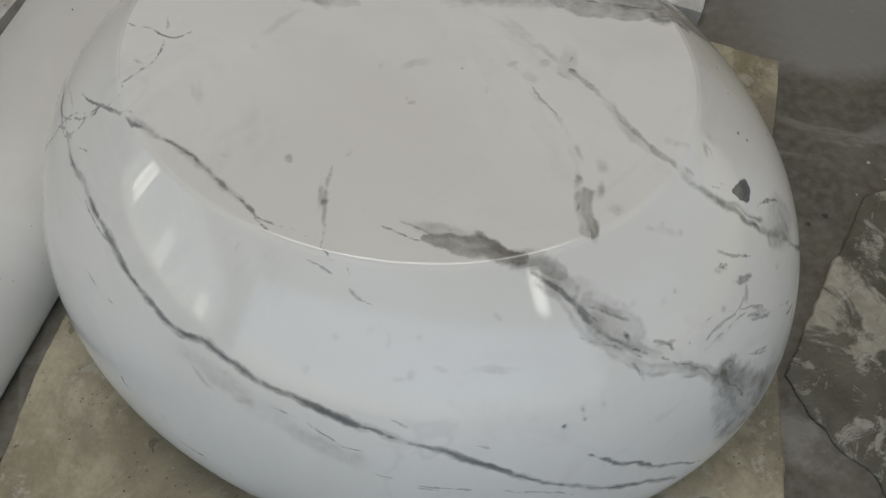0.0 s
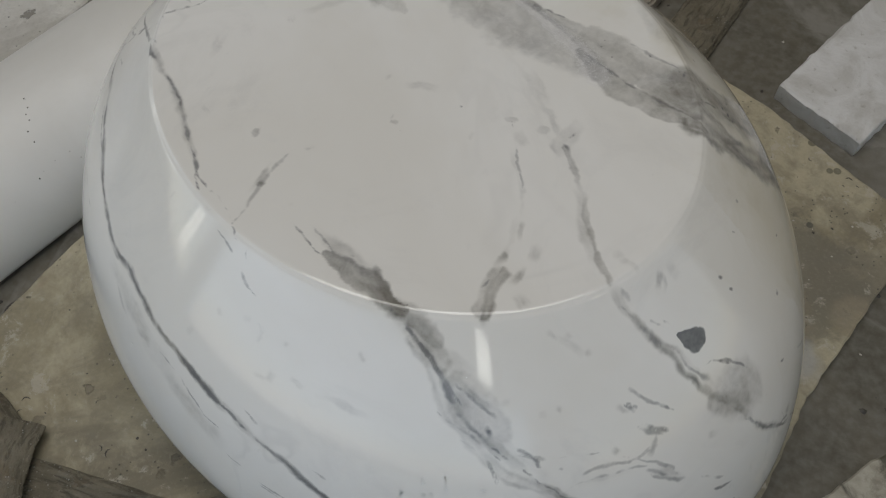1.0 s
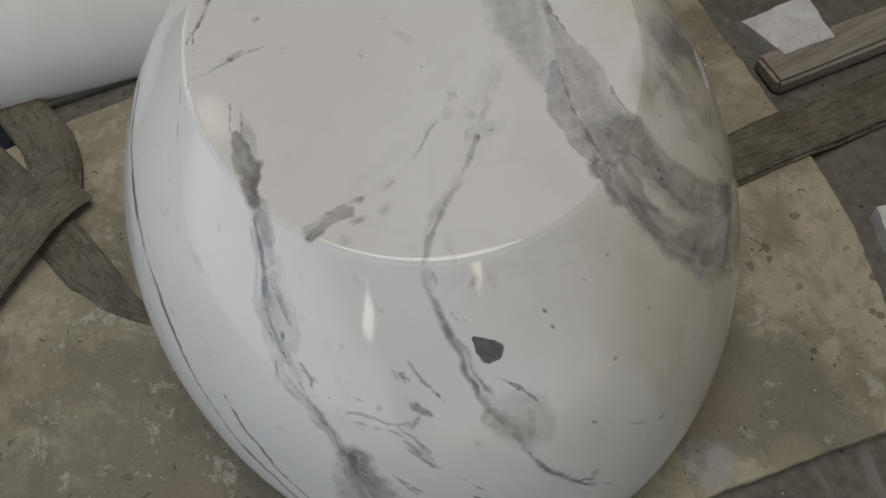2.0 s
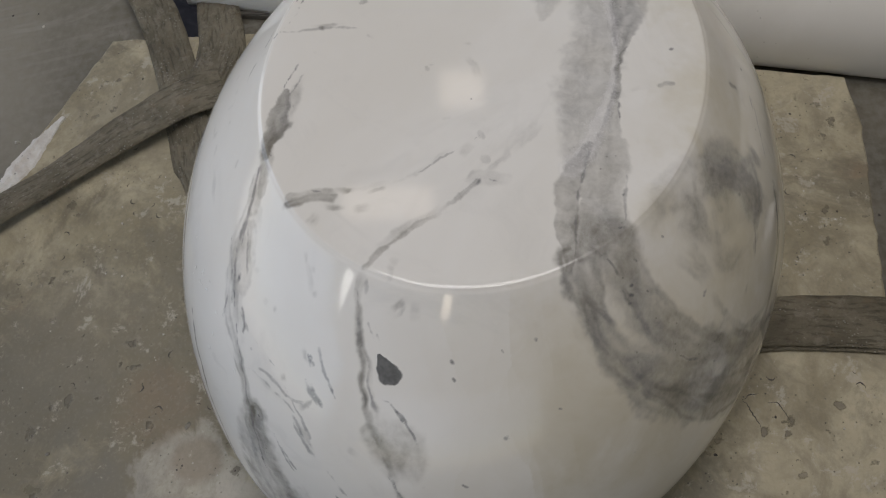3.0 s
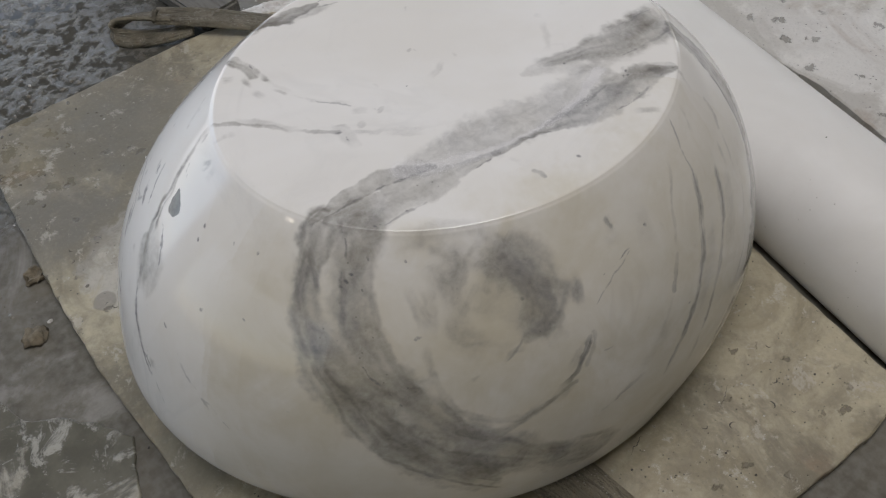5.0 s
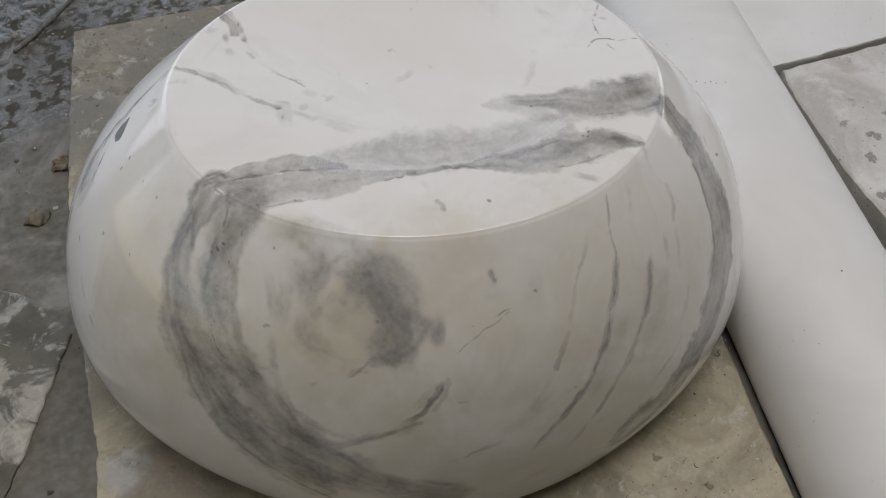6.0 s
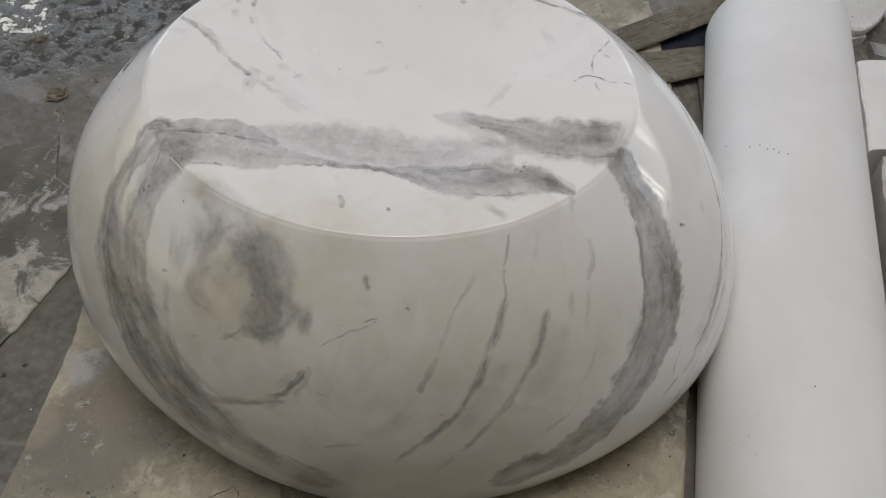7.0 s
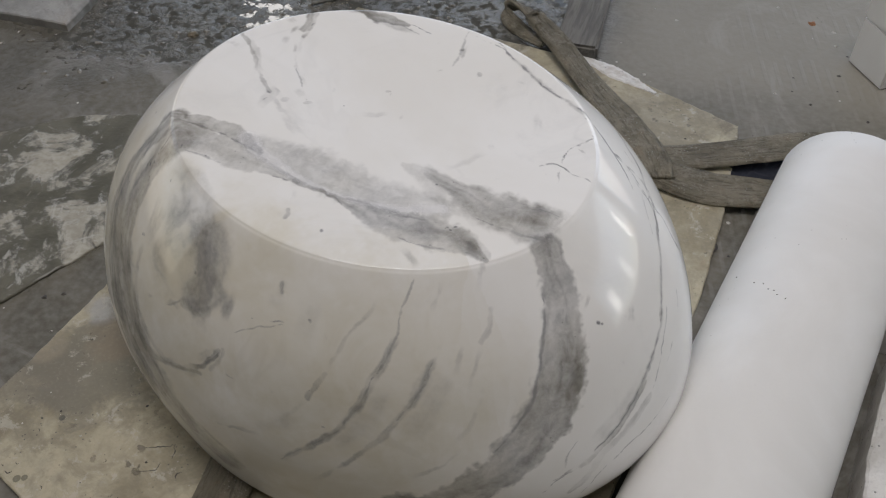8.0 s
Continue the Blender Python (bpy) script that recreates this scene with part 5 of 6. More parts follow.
    # swirl of grey layers
    band(0.52, (34.7, 0.991, 19.2), (34.7, 1.039, 16.5), (35.3, 1.090, 14.7), (36.6, 1.138, 17.4), (38.8, 1.178, 18.2), (41.5, 1.222, 24.5), (44.4, 1.272, 27.6), (48.4, 1.324, 27.8), (52.2, 1.382, 27.7), (56.6, 1.461, 30.0), (61.9, 1.547, 35.4), (67.7, 1.636, 38.1), soft=0.45, streak=0.55)
    band(0.44, (44.5, 0.979, 26.5), (43.7, 1.046, 25.0), (44.5, 1.107, 22.4), (47.0, 1.169, 21.1), (50.8, 1.229, 24.6), (56.1, 1.303, 28.7), (61.4, 1.384, 23.8), (67.3, 1.471, 25.6), (73.1, 1.565, 33.6), (80.6, 1.658, 27.2), (87.8, 1.725, 32.3), soft=0.6, streak=0.55)
    band(0.5, (34.9, 1.150), (37.6, 1.195), (40.8, 1.240), (45.2, 1.306), (48.2, 1.369), (50.8, 1.434), (54.8, 1.507), (59.7, 1.572), (66.0, 1.651), (73.2, 1.769), wide=3, soft=1, streak=0.35)
    band(0.42, (34.3, 1.012), (35.1, 1.058), (38.3, 1.103), (39.9, 1.132), wide=3.6, soft=1, streak=0.35)
    band(0.5, (46.1, 1.218), (48.3, 1.250), (51.2, 1.280), (54.9, 1.317), (58.4, 1.345), wide=3.8, soft=1, streak=0.35)
    line(1, 0.75, (49.6, 1.245), (52.0, 1.275), (55.7, 1.323))
    band(0.42, (41.7, 1.046), (43.0, 1.093), (44.6, 1.132), (45.7, 1.184), (46.6, 1.218), wide=4, soft=1, streak=0.4)
    band(0.45, (46.7, 1.020), (48.2, 1.076), (49.5, 1.116), (51.4, 1.169), (54.5, 1.230), (58.3, 1.294), (61.9, 1.339), wide=5, soft=1, streak=0.4)
    band(0.42, (61.9, 1.323), (65.4, 1.392), (68.8, 1.454), (73.2, 1.508), (79.2, 1.588), (84.8, 1.616), (91.8, 1.665), wide=4.4, soft=1, streak=0.4)
    band(0.3, (55.7, 1.480), (61.5, 1.516), (68.5, 1.558), (75.2, 1.623), (81.8, 1.665), wide=9, soft=0.7, streak=0.6)
    band(0.4, (33.5, 1.050), (34.0, 1.096), (34.7, 1.135), wide=3, soft=1, streak=0.35)
    band(0.42, (41.4, 1.216), (44.8, 1.265), (48.8, 1.324), (53.3, 1.398), (58.2, 1.474), wide=2.6, soft=0.6, streak=0.3)
    band(0.35, (53.2, 1.350), (58.4, 1.419), (64.1, 1.505), (70.3, 1.555), wide=2.4, soft=1, streak=0.35)
    line(1, 0.5, (40.0, 1.001), (41.7, 1.028), (42.9, 1.064))
    line(1, 0.55, (42.4, 1.064), (42.6, 1.083))
    line(1.2, 0.8, (47.9, 0.958), (48.17, 0.960), taper=0)
    line(1.2, 0.8, (48.7, 1.003), (48.96, 1.005), taper=0)
    line(1.2, 0.8, (46.6, 1.047), (46.81, 1.049), taper=0)
    line(1.2, 0.8, (47.3, 1.104), (47.51, 1.106), taper=0)
    line(1.2, 0.8, (42.9, 1.100), (43.12, 1.102), taper=0)
    line(1.2, 0.8, (58.5, 1.190), (58.71, 1.192), taper=0)
    line(1.2, 0.8, (57.1, 1.348), (57.35, 1.350), taper=0)
    band(0.34, (60.1, 1.199), (61.0, 1.250), (62.8, 1.313), (66.3, 1.381), (70.8, 1.424), (75.5, 1.441), (79.7, 1.428), (83.1, 1.410), (85.1, 1.377), wide=4.4, soft=1, streak=0.35)
    band(0.42, (78.6, 1.435), (82.0, 1.407), (84.4, 1.396), wide=3, soft=0.6, streak=0.3)
    band(0.5, (88.5, 1.277), (88.4, 1.318), (86.5, 1.360), wide=3.4, soft=0.6, streak=0.3)
    line(1, 0.35, (89.7, 1.214), (94.0, 1.180), (98.9, 1.151))
    band(0.36, (71.2, 1.035, 20.7), (73.3, 1.065, 25.9), (77.6, 1.087, 24.5), (80.3, 1.139, 23.1), (79.6, 1.189, 20.6), (77.6, 1.230, 19.1), soft=0.8, streak=0.6)
    band(0.3, (76.8, 1.057), (77.7, 1.104), (81.3, 1.145), (84.5, 1.164), wide=11, soft=0.8, streak=0.5)
    band(0.4, (77.0, 1.230), (80.5, 1.227), (82.8, 1.203), wide=7, soft=0.7, streak=0.5)
    band(0.4, (87.1, 1.132), (87.1, 1.168), (86.4, 1.196), wide=5, soft=1, streak=0.35)
    band(0.34, (65.8, 1.051), (66.2, 1.091), (63.8, 1.099), wide=6, soft=1, streak=0.35)
    band(0.3, (72.8, 1.104), (73.1, 1.138), wide=4, soft=1, streak=0.35)
    band(0.24, (62.3, 1.141), (64.0, 1.190), (66.8, 1.213), (71.8, 1.225), wide=4, soft=1, streak=0.35)
    line(1.2, 0.35, (72.9, 1.274), (74.6, 1.255), (76.0, 1.230))
    band(0.16, (57.5, 1.070), (60.3, 1.135), (60.1, 1.199), wide=8, soft=1, streak=0.35)
    band(0.3, (61.0, 1.250), (61.9, 1.287), wide=2.6, soft=1, streak=0.35)
    band(0.25, (67.4, 1.309), (69.4, 1.292), wide=2, soft=1, streak=0.35)
    band(0.26, (54.4, 1.027), (59.5, 0.996), (66.9, 1.007), (73.0, 1.018), wide=9, soft=0.8, streak=0.5)
    band(0.2, (55.2, 1.104), (58.2, 1.151), (59.1, 1.185), wide=4, soft=1, streak=0.35)
    band(0.25, (69.6, 1.092), (66.6, 1.134), (65.2, 1.171), wide=3.6, soft=1, streak=0.35)
    band(0.3, (68.8, 1.009), (73.3, 1.038), (75.9, 1.093), (78.8, 1.139), (81.1, 1.168), (82.7, 1.225), wide=9, soft=0.8, streak=0.6)
    band(0.38, (75.4, 1.188), (78.1, 1.214), (81.0, 1.232), wide=9, soft=1, streak=0.4)
    band(0.36, (83.0, 1.132), (85.6, 1.161), (87.1, 1.206), wide=5.5, soft=1, streak=0.35)
    band(0.3, (76.3, 1.022), (79.7, 1.051), (80.0, 1.095), wide=5, soft=1, streak=0.35)
    band(0.34, (72.2, 1.278), (74.2, 1.254), (76.9, 1.255), wide=3, soft=1, streak=0.35)
    band(0.3, (62.5, 1.090), (65.2, 1.070), (66.6, 1.045), wide=4, soft=1, streak=0.35)
    line(1.1, 0.75, (54.3, 1.049), (54.56, 1.051), taper=0)
    line(1.1, 0.75, (76.5, 1.147), (76.77, 1.149), taper=0)
    line(1.1, 0.75, (58.1, 1.193), (58.37, 1.195), taper=0)
    line(1.1, 0.75, (44.3, 1.075), (44.52, 1.077), taper=0)
    line(1.1, 0.75, (43.7, 1.089), (43.97, 1.091), taper=0)
    band(0.26, (73.3, 1.015, 28.2), (74.8, 1.057, 30.2), (77.2, 1.096, 29.7), (78.8, 1.136, 28.9), (78.2, 1.180, 28.5), (77.6, 1.241, 30.4), soft=1, streak=0.3)
    band(0.28, (78.9, 1.121), (81.5, 1.136), (82.8, 1.147), wide=6, soft=1, streak=0.35)
    band(0.3, (74.6, 1.237), (78.4, 1.224), (81.3, 1.206), wide=6, soft=1, streak=0.35)
    band(0.25, (72.4, 1.045), (74.7, 1.077), (76.1, 1.106), wide=5, soft=1, streak=0.35)
    band(0.26, (61.6, 1.090), (64.4, 1.074), (68.0, 1.044), (70.4, 1.027), wide=5, soft=1, streak=0.35)
    band(0.3, (84.9, 1.132), (86.3, 1.171), (86.9, 1.209), wide=5, soft=1, streak=0.35)
    band(0.22, (69.3, 1.102), (70.9, 1.126), wide=4, soft=1, streak=0.35)
    band(0.15, (65.6, 1.118), (70.1, 1.143), (74.0, 1.149), wide=12, soft=1, streak=0.35)
    band(0.3, (86.6, 1.301), (85.0, 1.321), (83.2, 1.356), wide=5, soft=1, streak=0.35)
    band(0.14, (67.6, 1.217), (71.5, 1.235), (75.1, 1.243), wide=7, soft=1, streak=0.35)
    band(0.2, (62.8, 1.092), (65.8, 1.080), (68.2, 1.052), wide=7, soft=1, streak=0.35)
    band(0.14, (64.7, 1.117), (71.0, 1.134), (75.8, 1.173), wide=14, soft=1, streak=0.35)
    band(0.24, (86.2, 1.138), (86.9, 1.173), (86.6, 1.204), wide=5, soft=1, streak=0.35)
    band(0.14, (50.9, 1.023), (55.7, 1.011), (61.5, 1.026), wide=10, soft=1, streak=0.35)
    band(0.16, (55.3, 1.085), (57.3, 1.128), (61.1, 1.169), wide=6, soft=1, streak=0.35)
    line(1.1, 0.75, (22.4, 1.073), (22.68, 1.075), taper=0)
    line(1.1, 0.75, (27.1, 1.207), (27.38, 1.209), taper=0)
    line(1.1, 0.75, (22.9, 1.217), (23.15, 1.219), taper=0)
    line(1.1, 0.75, (19.7, 1.285), (19.91, 1.287), taper=0)
    line(1.1, 0.75, (19.1, 1.269), (19.33, 1.271), taper=0)
    line(1.1, 0.75, (11.0, 1.301), (11.23, 1.303), taper=0)
    line(1.1, 0.75, (12.0, 1.328), (12.20, 1.330), taper=0)
    line(1.1, 0.75, (18.1, 1.235), (18.35, 1.237), taper=0)
    line(1.1, 0.75, (40.0, 1.393), (40.21, 1.395), taper=0)
    line(1.1, 0.75, (8.2, 1.129), (8.48, 1.131), taper=0)
    line(1.1, 0.7, (23.6, 1.226), (23.83, 1.228), taper=0)
    line(1.1, 0.7, (18.9, 1.239), (19.20, 1.241), taper=0)
    line(1.1, 0.7, (20.5, 1.288), (20.72, 1.290), taper=0)
    line(1.1, 0.7, (23.1, 1.084), (23.31, 1.086), taper=0)
    line(1.1, 0.7, (7.6, 1.103), (7.88, 1.105), taper=0)
    line(1.1, 0.7, (11.6, 1.310), (11.86, 1.312), taper=0)
    line(1, 0.75, (18.6, 1.233), (18.81, 1.235), taper=0)
    line(1, 0.75, (23.0, 1.218), (23.24, 1.220), taper=0)
    line(1, 0.75, (27.4, 1.209), (27.64, 1.211), taper=0)
    line(1, 0.75, (11.3, 1.304), (11.56, 1.306), taper=0)
    line(1, 0.75, (19.7, 1.269), (19.93, 1.271), taper=0)
    line(1, 0.75, (12.4, 1.331), (12.68, 1.333), taper=0)
    line(1, 0.75, (16.9, 1.090), (17.15, 1.092), taper=0)
    line(1, 0.75, (35.7, 1.412), (35.98, 1.414), taper=0)
    # soft clouded body of the swirl
    band(0.4, (70.8, 1.046), (77.7, 1.104), (80.4, 1.175), (77.0, 1.230), wide=24, soft=1.2, streak=0.6)
    band(0.3, (61.3, 1.040), (63.5, 1.124), (65.0, 1.193), (70.6, 1.244), wide=15, soft=1.2, streak=0.6)
    band(0.34, (58.3, 0.990), (63.7, 1.036), (66.4, 1.082), wide=13, soft=1.2, streak=0.6)
    band(0.42, (34.3, 1.012), (35.9, 1.095), (39.7, 1.173), (44.7, 1.253), (50.6, 1.343), (56.6, 1.447), (64.0, 1.561), (73.4, 1.654), wide=15, soft=1.2, streak=0.5)
    band(0.42, (44.8, 1.010), (45.1, 1.093), (48.0, 1.175), (53.8, 1.266), (60.2, 1.361), (66.9, 1.467), (75.1, 1.579), (83.8, 1.643), wide=13, soft=1.2, streak=0.5)
    band(0.4, (85.6, 1.134), (82.5, 1.188), (78.0, 1.237), wide=9, soft=1.2, streak=0.5)
    band(0.32, (69.4, 1.494), (64.7, 1.433), (60.1, 1.360), (55.9, 1.257), wide=12, soft=1.2, streak=0.5)
    band(0.16, (104.4, 1.363), (101.1, 1.426), (96.2, 1.475), wide=10, soft=1.2, streak=0.4)
    band(0.16, (119.3, 1.242), (115.6, 1.347), (110.1, 1.443), wide=10, soft=1.2, streak=0.4)
    band(0.14, (130.3, 1.196), (127.0, 1.293), (122.0, 1.393), wide=12, soft=1.2, streak=0.4)
    band(0.16, (311.7, 1.104), (315.8, 1.157), (321.9, 1.220), (330.4, 1.315), wide=9, soft=1.2, streak=0.5)
    band(0.14, (249.2, 1.253), (259.3, 1.278), (269.8, 1.322), (280.6, 1.383), wide=10, soft=1.2, streak=0.4)
    band(0.16, (171.4, 1.406), (163.3, 1.465), (154.5, 1.532), wide=12, soft=1.2, streak=0.5)
    # dark mineral shard
    veins.patch(veins.shard, (353.3, 1.113, 1.2), (354.5, 1.123, 5.2), (355.8, 1.134, 10.2), (357.2, 1.138, 6.3))
    # the shaded side's warm tone painted in broad strokes, with small iron stains
    stain_shade(0.5, (5, 1.2), (25, 1.2), (60, 1.2), (100, 1.2), (150, 1.2), wide=100)
    stain_shade(0.46, (15, 1.55), (35, 1.55), (70, 1.55), (110, 1.55), (145, 1.5), wide=110)
    stain_shade(0.27, (46, 1.158), (62, 1.162), (74, 1.186), (87, 1.182), wide=70)
    stain_shade(0.23, (64, 1.586), (76, 1.465), (90, 1.384), (101, 1.356), wide=70)
    stain_shade(0.27, (66, 1.057), (84, 1.061), (98, 1.097), (112, 1.077), wide=60)
    stain_shade(0.21, (113, 1.04), (119, 1.19), (113, 1.368), wide=50)
    stain_shade(0.21, (38, 1.093), (46, 1.242), (58, 1.38), wide=60)
    stain_shade(0.23, (62, 1.061), (72, 1.154), (82, 1.19), wide=50)
    stain_shade(0.41, (48, 1.004), (59, 1.016), (66, 1.004), wide=22)
    stain_shade(0.34, (74, 1), (78, 1.02), wide=16)
    stain_shade(0.34, (81, 1.145), (78, 1.21), wide=18)
    stain_shade(0.34, (88, 1.008), (96, 1.036), (102, 1.024), wide=18)
    stain_shade(0.41, (97, 1.081), (97, 1.089), wide=8)
    stain_shade(0.34, (87, 1.319), (88, 1.303), wide=14)
    stain_shade(0.34, (56, 1.287), (66, 1.465), wide=14)
    stain_shade(0.22, (134, 1.081), (141, 1.226), (132, 1.465), wide=60)
    stain_shade(0.22, (100, 1.154), (111, 1.436), (124, 1.57), wide=60)


marble_bowl()


def bowl_frame(phi, s):
    """A place on the bowl's skin and the pose of something that sits on it."""
    p = Vector(bowl_point(radians(phi), s))
    a, b = Vector(bowl_point(radians(phi + 1), s)) - p, Vector(bowl_point(radians(phi), s + 0.01)) - p
    up = b.cross(a).normalized()
    up = up if up.dot(p - Vector((0.12, 0.2, 0.2))) > 0 else -up
    return Matrix.Translation(p) @ up.to_track_quat("Z", "Y").to_matrix().to_4x4()


def water_drop():
    bm = bmesh.new()
    bmesh.ops.create_uvsphere(bm, u_segments=14, v_segments=8, radius=1)
    for v in bm.verts:
        v.co.z = v.co.z * 0.55 if v.co.z > 0 else v.co.z * 0.05
        v.co.x *= 1 + 0.12 * noise.noise(v.co * 2)
    ob = part("water_drop", bm, MAT["drop"], smooth=True)
    return tagged(ob, "clear water drop clinging to the polished marble bowl", "water drop", "water drops")


DROPS = ((312, 1.267, 4.5), (317, 1.267, 4.5), (326, 1.315, 4.5), (318, 1.315, 4), (318, 1.356, 4), (309, 1.287, 4), (306, 1.291, 3.5), (309, 1.255, 3), (302, 1.255, 3), (260, 1.36, 3.5), (316, 1.085, 3), (306, 1.311, 3), (309, 1.263, 4), (306, 1.291, 4), (312, 1.247, 3), (310, 1.283, 3))
first_drop = water_drop()
for i, (phi, s, size) in enumerate(DROPS):
    m = bowl_frame(phi, s) @ Matrix.Diagonal((size / 1600, size / 1600 * 0.85, size / 1600, 1))
    if i:
        ob = copy_thing(first_drop, m)
        ob.scale = m.to_scale()
    else:
        first_drop.matrix_world = m

# ---------------------------------------------------------------- cracks in the slab
crack_mat = MAT["dark_grit"]


def crack(points, width, seed):
    """A hair crack in the slab's face."""
    line = glide([(x, y, SLAB) for x, y in points], 12)
    bm, prev = bmesh.new(), None
    for i, p in enumerate(line):
        d = (line[min(i + 1, len(line) - 1)] - line[max(i - 1, 0)]).normalized()
        n = Vector((-d.y, d.x, 0))
        q = p + n * (0.002 * noise.noise((p.x * 60, p.y * 60, seed)) + 0.0022 * noise.noise((p.x * 240, p.y * 240, seed)))
        w = width * (1.1 - abs(2 * i / (len(line) - 1) - 1)) * (0.7 + 0.5 * noise.noise((i * 0.7, seed, 0)))
        row = [bm.verts.new(q + n * w * u + Vector((0, 0, h))) for u, h in ((-1, -0.001), (-0.6, 0.0004), (0.6, 0.0004), (1, -0.001))]
        if prev:
            for a in range(3):
                bm.faces.new((prev[a], prev[a + 1], row[a + 1], row[a]))
        prev = row
    bmesh.ops.translate(bm, vec=-stone_slab.location, verts=bm.verts[:])
    return part("crack", bm, crack_mat, stone_slab, "dark hair crack")


crack([(0.393, 0.558), (0.373, 0.550), (0.352, 0.539)], 0.0019, 1)
crack([(0.352, 0.539), (0.344, 0.562)], 0.0016, 2)
crack([(0.390, 0.598), (0.362, 0.588), (0.357, 0.573)], 0.0014, 3)
crack([(-0.035, 0.624), (-0.017, 0.633), (0.009, 0.641)], 0.0008, 4)
crack([(0.118, 0.588), (0.135, 0.592), (0.152, 0.597)], 0.0012, 5)


def broken_edge(outer, inner):
    """The pale, crumbly face where the slab's rim has broken away."""
    k, rows = 60, 9
    a, b = (glide([(x, y, 0) for x, y in line], 20) for line in (outer, inner))
    pick = lambda line, f: line[min(int(f * (len(line) - 1)), len(line) - 1)]  # noqa: E731
    bm, vs = bmesh.new(), []
    for i in range(k + 1):
        p, q = pick(a, i / k), pick(b, i / k)
        row = []
        for j in range(rows + 1):
            f = j / rows
            at = p.lerp(q, f)
            at += Vector(noise.noise_vector(at * 120)) * 0.0025
            crumb = 0.004 * noise.fractal(at * 70, 0.8, 2.1, 4)
            at.z = 0.0 if j == 0 else SLAB - 0.001 if j == rows else SLAB * min(1.0, 0.55 + 1.2 * f) + 0.0022 + crumb * 0.6
            row.append(bm.verts.new(at))
        vs.append(row)
    for i in range(k):
        for j in range(rows):
            bm.faces.new((vs[i][j], vs[i + 1][j], vs[i + 1][j + 1], vs[i][j + 1]))
    bmesh.ops.recalc_face_normals(bm, faces=bm.faces[:])
    bmesh.ops.translate(bm, vec=-stone_slab.location, verts=bm.verts[:])
    return part("broken_edge", bm, MAT["pale_slab"], stone_slab, "pale crumbly broken rim of the slab")


broken_edge([(-0.005, -0.636), (-0.07, -0.628), (-0.13, -0.610), (-0.188, -0.572), (-0.215, -0.545)],
            [(-0.002, -0.612), (-0.06, -0.590), (-0.10, -0.565), (-0.155, -0.550), (-0.205, -0.535)])


def pit_shade_mesh(seed):
    """A pit where a shell of stone has sprung off the face, its shade laid on as a dark crescent."""
    rnd_ = random.Random(seed)
    size, sweep, bm = rnd_.uniform(0.0028, 0.0055), rnd_.uniform(1.6, 3.6), bmesh.new()
    rows = []
    for i in range(9):
        a = sweep * (i / 8 - 0.5)
        r = size * (1 + 0.22 * noise.noise((math.cos(a) * 2, math.sin(a) * 2, seed)))
        w = size * 0.5 * math.cos(math.pi * (i / 8 - 0.5)) * rnd_.uniform(0.6, 1.1) + 0.0003
        rows.append([bm.verts.new((math.cos(a) * (r - w * k), math.sin(a) * (r - w * k), h)) for k, h in ((0, -0.0006), (0.25, 0.0004), (0.8, 0.0003), (1, -0.0006))])
    for p, q in zip(rows, rows[1:]):
        for k in range(3):
            bm.faces.new((p[k], p[k + 1], q[k + 1], q[k]))
    bmesh.ops.recalc_face_normals(bm, faces=bm.faces[:])
    return mesh_of(bm, "pit", MAT["dark_grit"])


pit_shades = [pit_shade_mesh(k) for k in range(7)]
pit_rnd = random.Random(17)
pits = 0
while pits < 90:
    px, py = pit_rnd.uniform(-0.32, 0.62), pit_rnd.uniform(-0.55, 0.72)
    if math.hypot((px - 0.12) / 0.47, (py - 0.2) / 0.40) < 1.05 or not -0.3 + 0.05 * py < px < 0.585 + 0.04 * py or noise.noise((px * 6, py * 6, 9)) < pit_rnd.uniform(-0.5, 0.5):
        continue
    pits += 1
    ob = new("pit", pit_shades[pits % 7])
    ob.parent = stone_slab
    ob.location = Vector((px, py, SLAB)) - stone_slab.location
    ob.rotation_euler = (0, 0, pit_rnd.uniform(0, 6.28))
    ob.scale = Vector((1, 1, 1)) * pit_rnd.uniform(0.6, 1.3)

# ---------------------------------------------------------------- lifting slings
webb = MAT["webbing"]


def sling(label, *bands):
    """A sling of one or more woven bands: name, rows, thickness."""
    root = new("webbing_sling")
    root.location = (*bands[0][1][0][:2], 0.0)
    for name, rows, thick in bands:
        bm = strap_mesh(rows, thick)
        bmesh.ops.translate(bm, vec=-root.location, verts=bm.verts[:])
        part(name, bm, webb, root, smooth=True)
    return tagged(root, label, "lifting sling", "lifting slings")


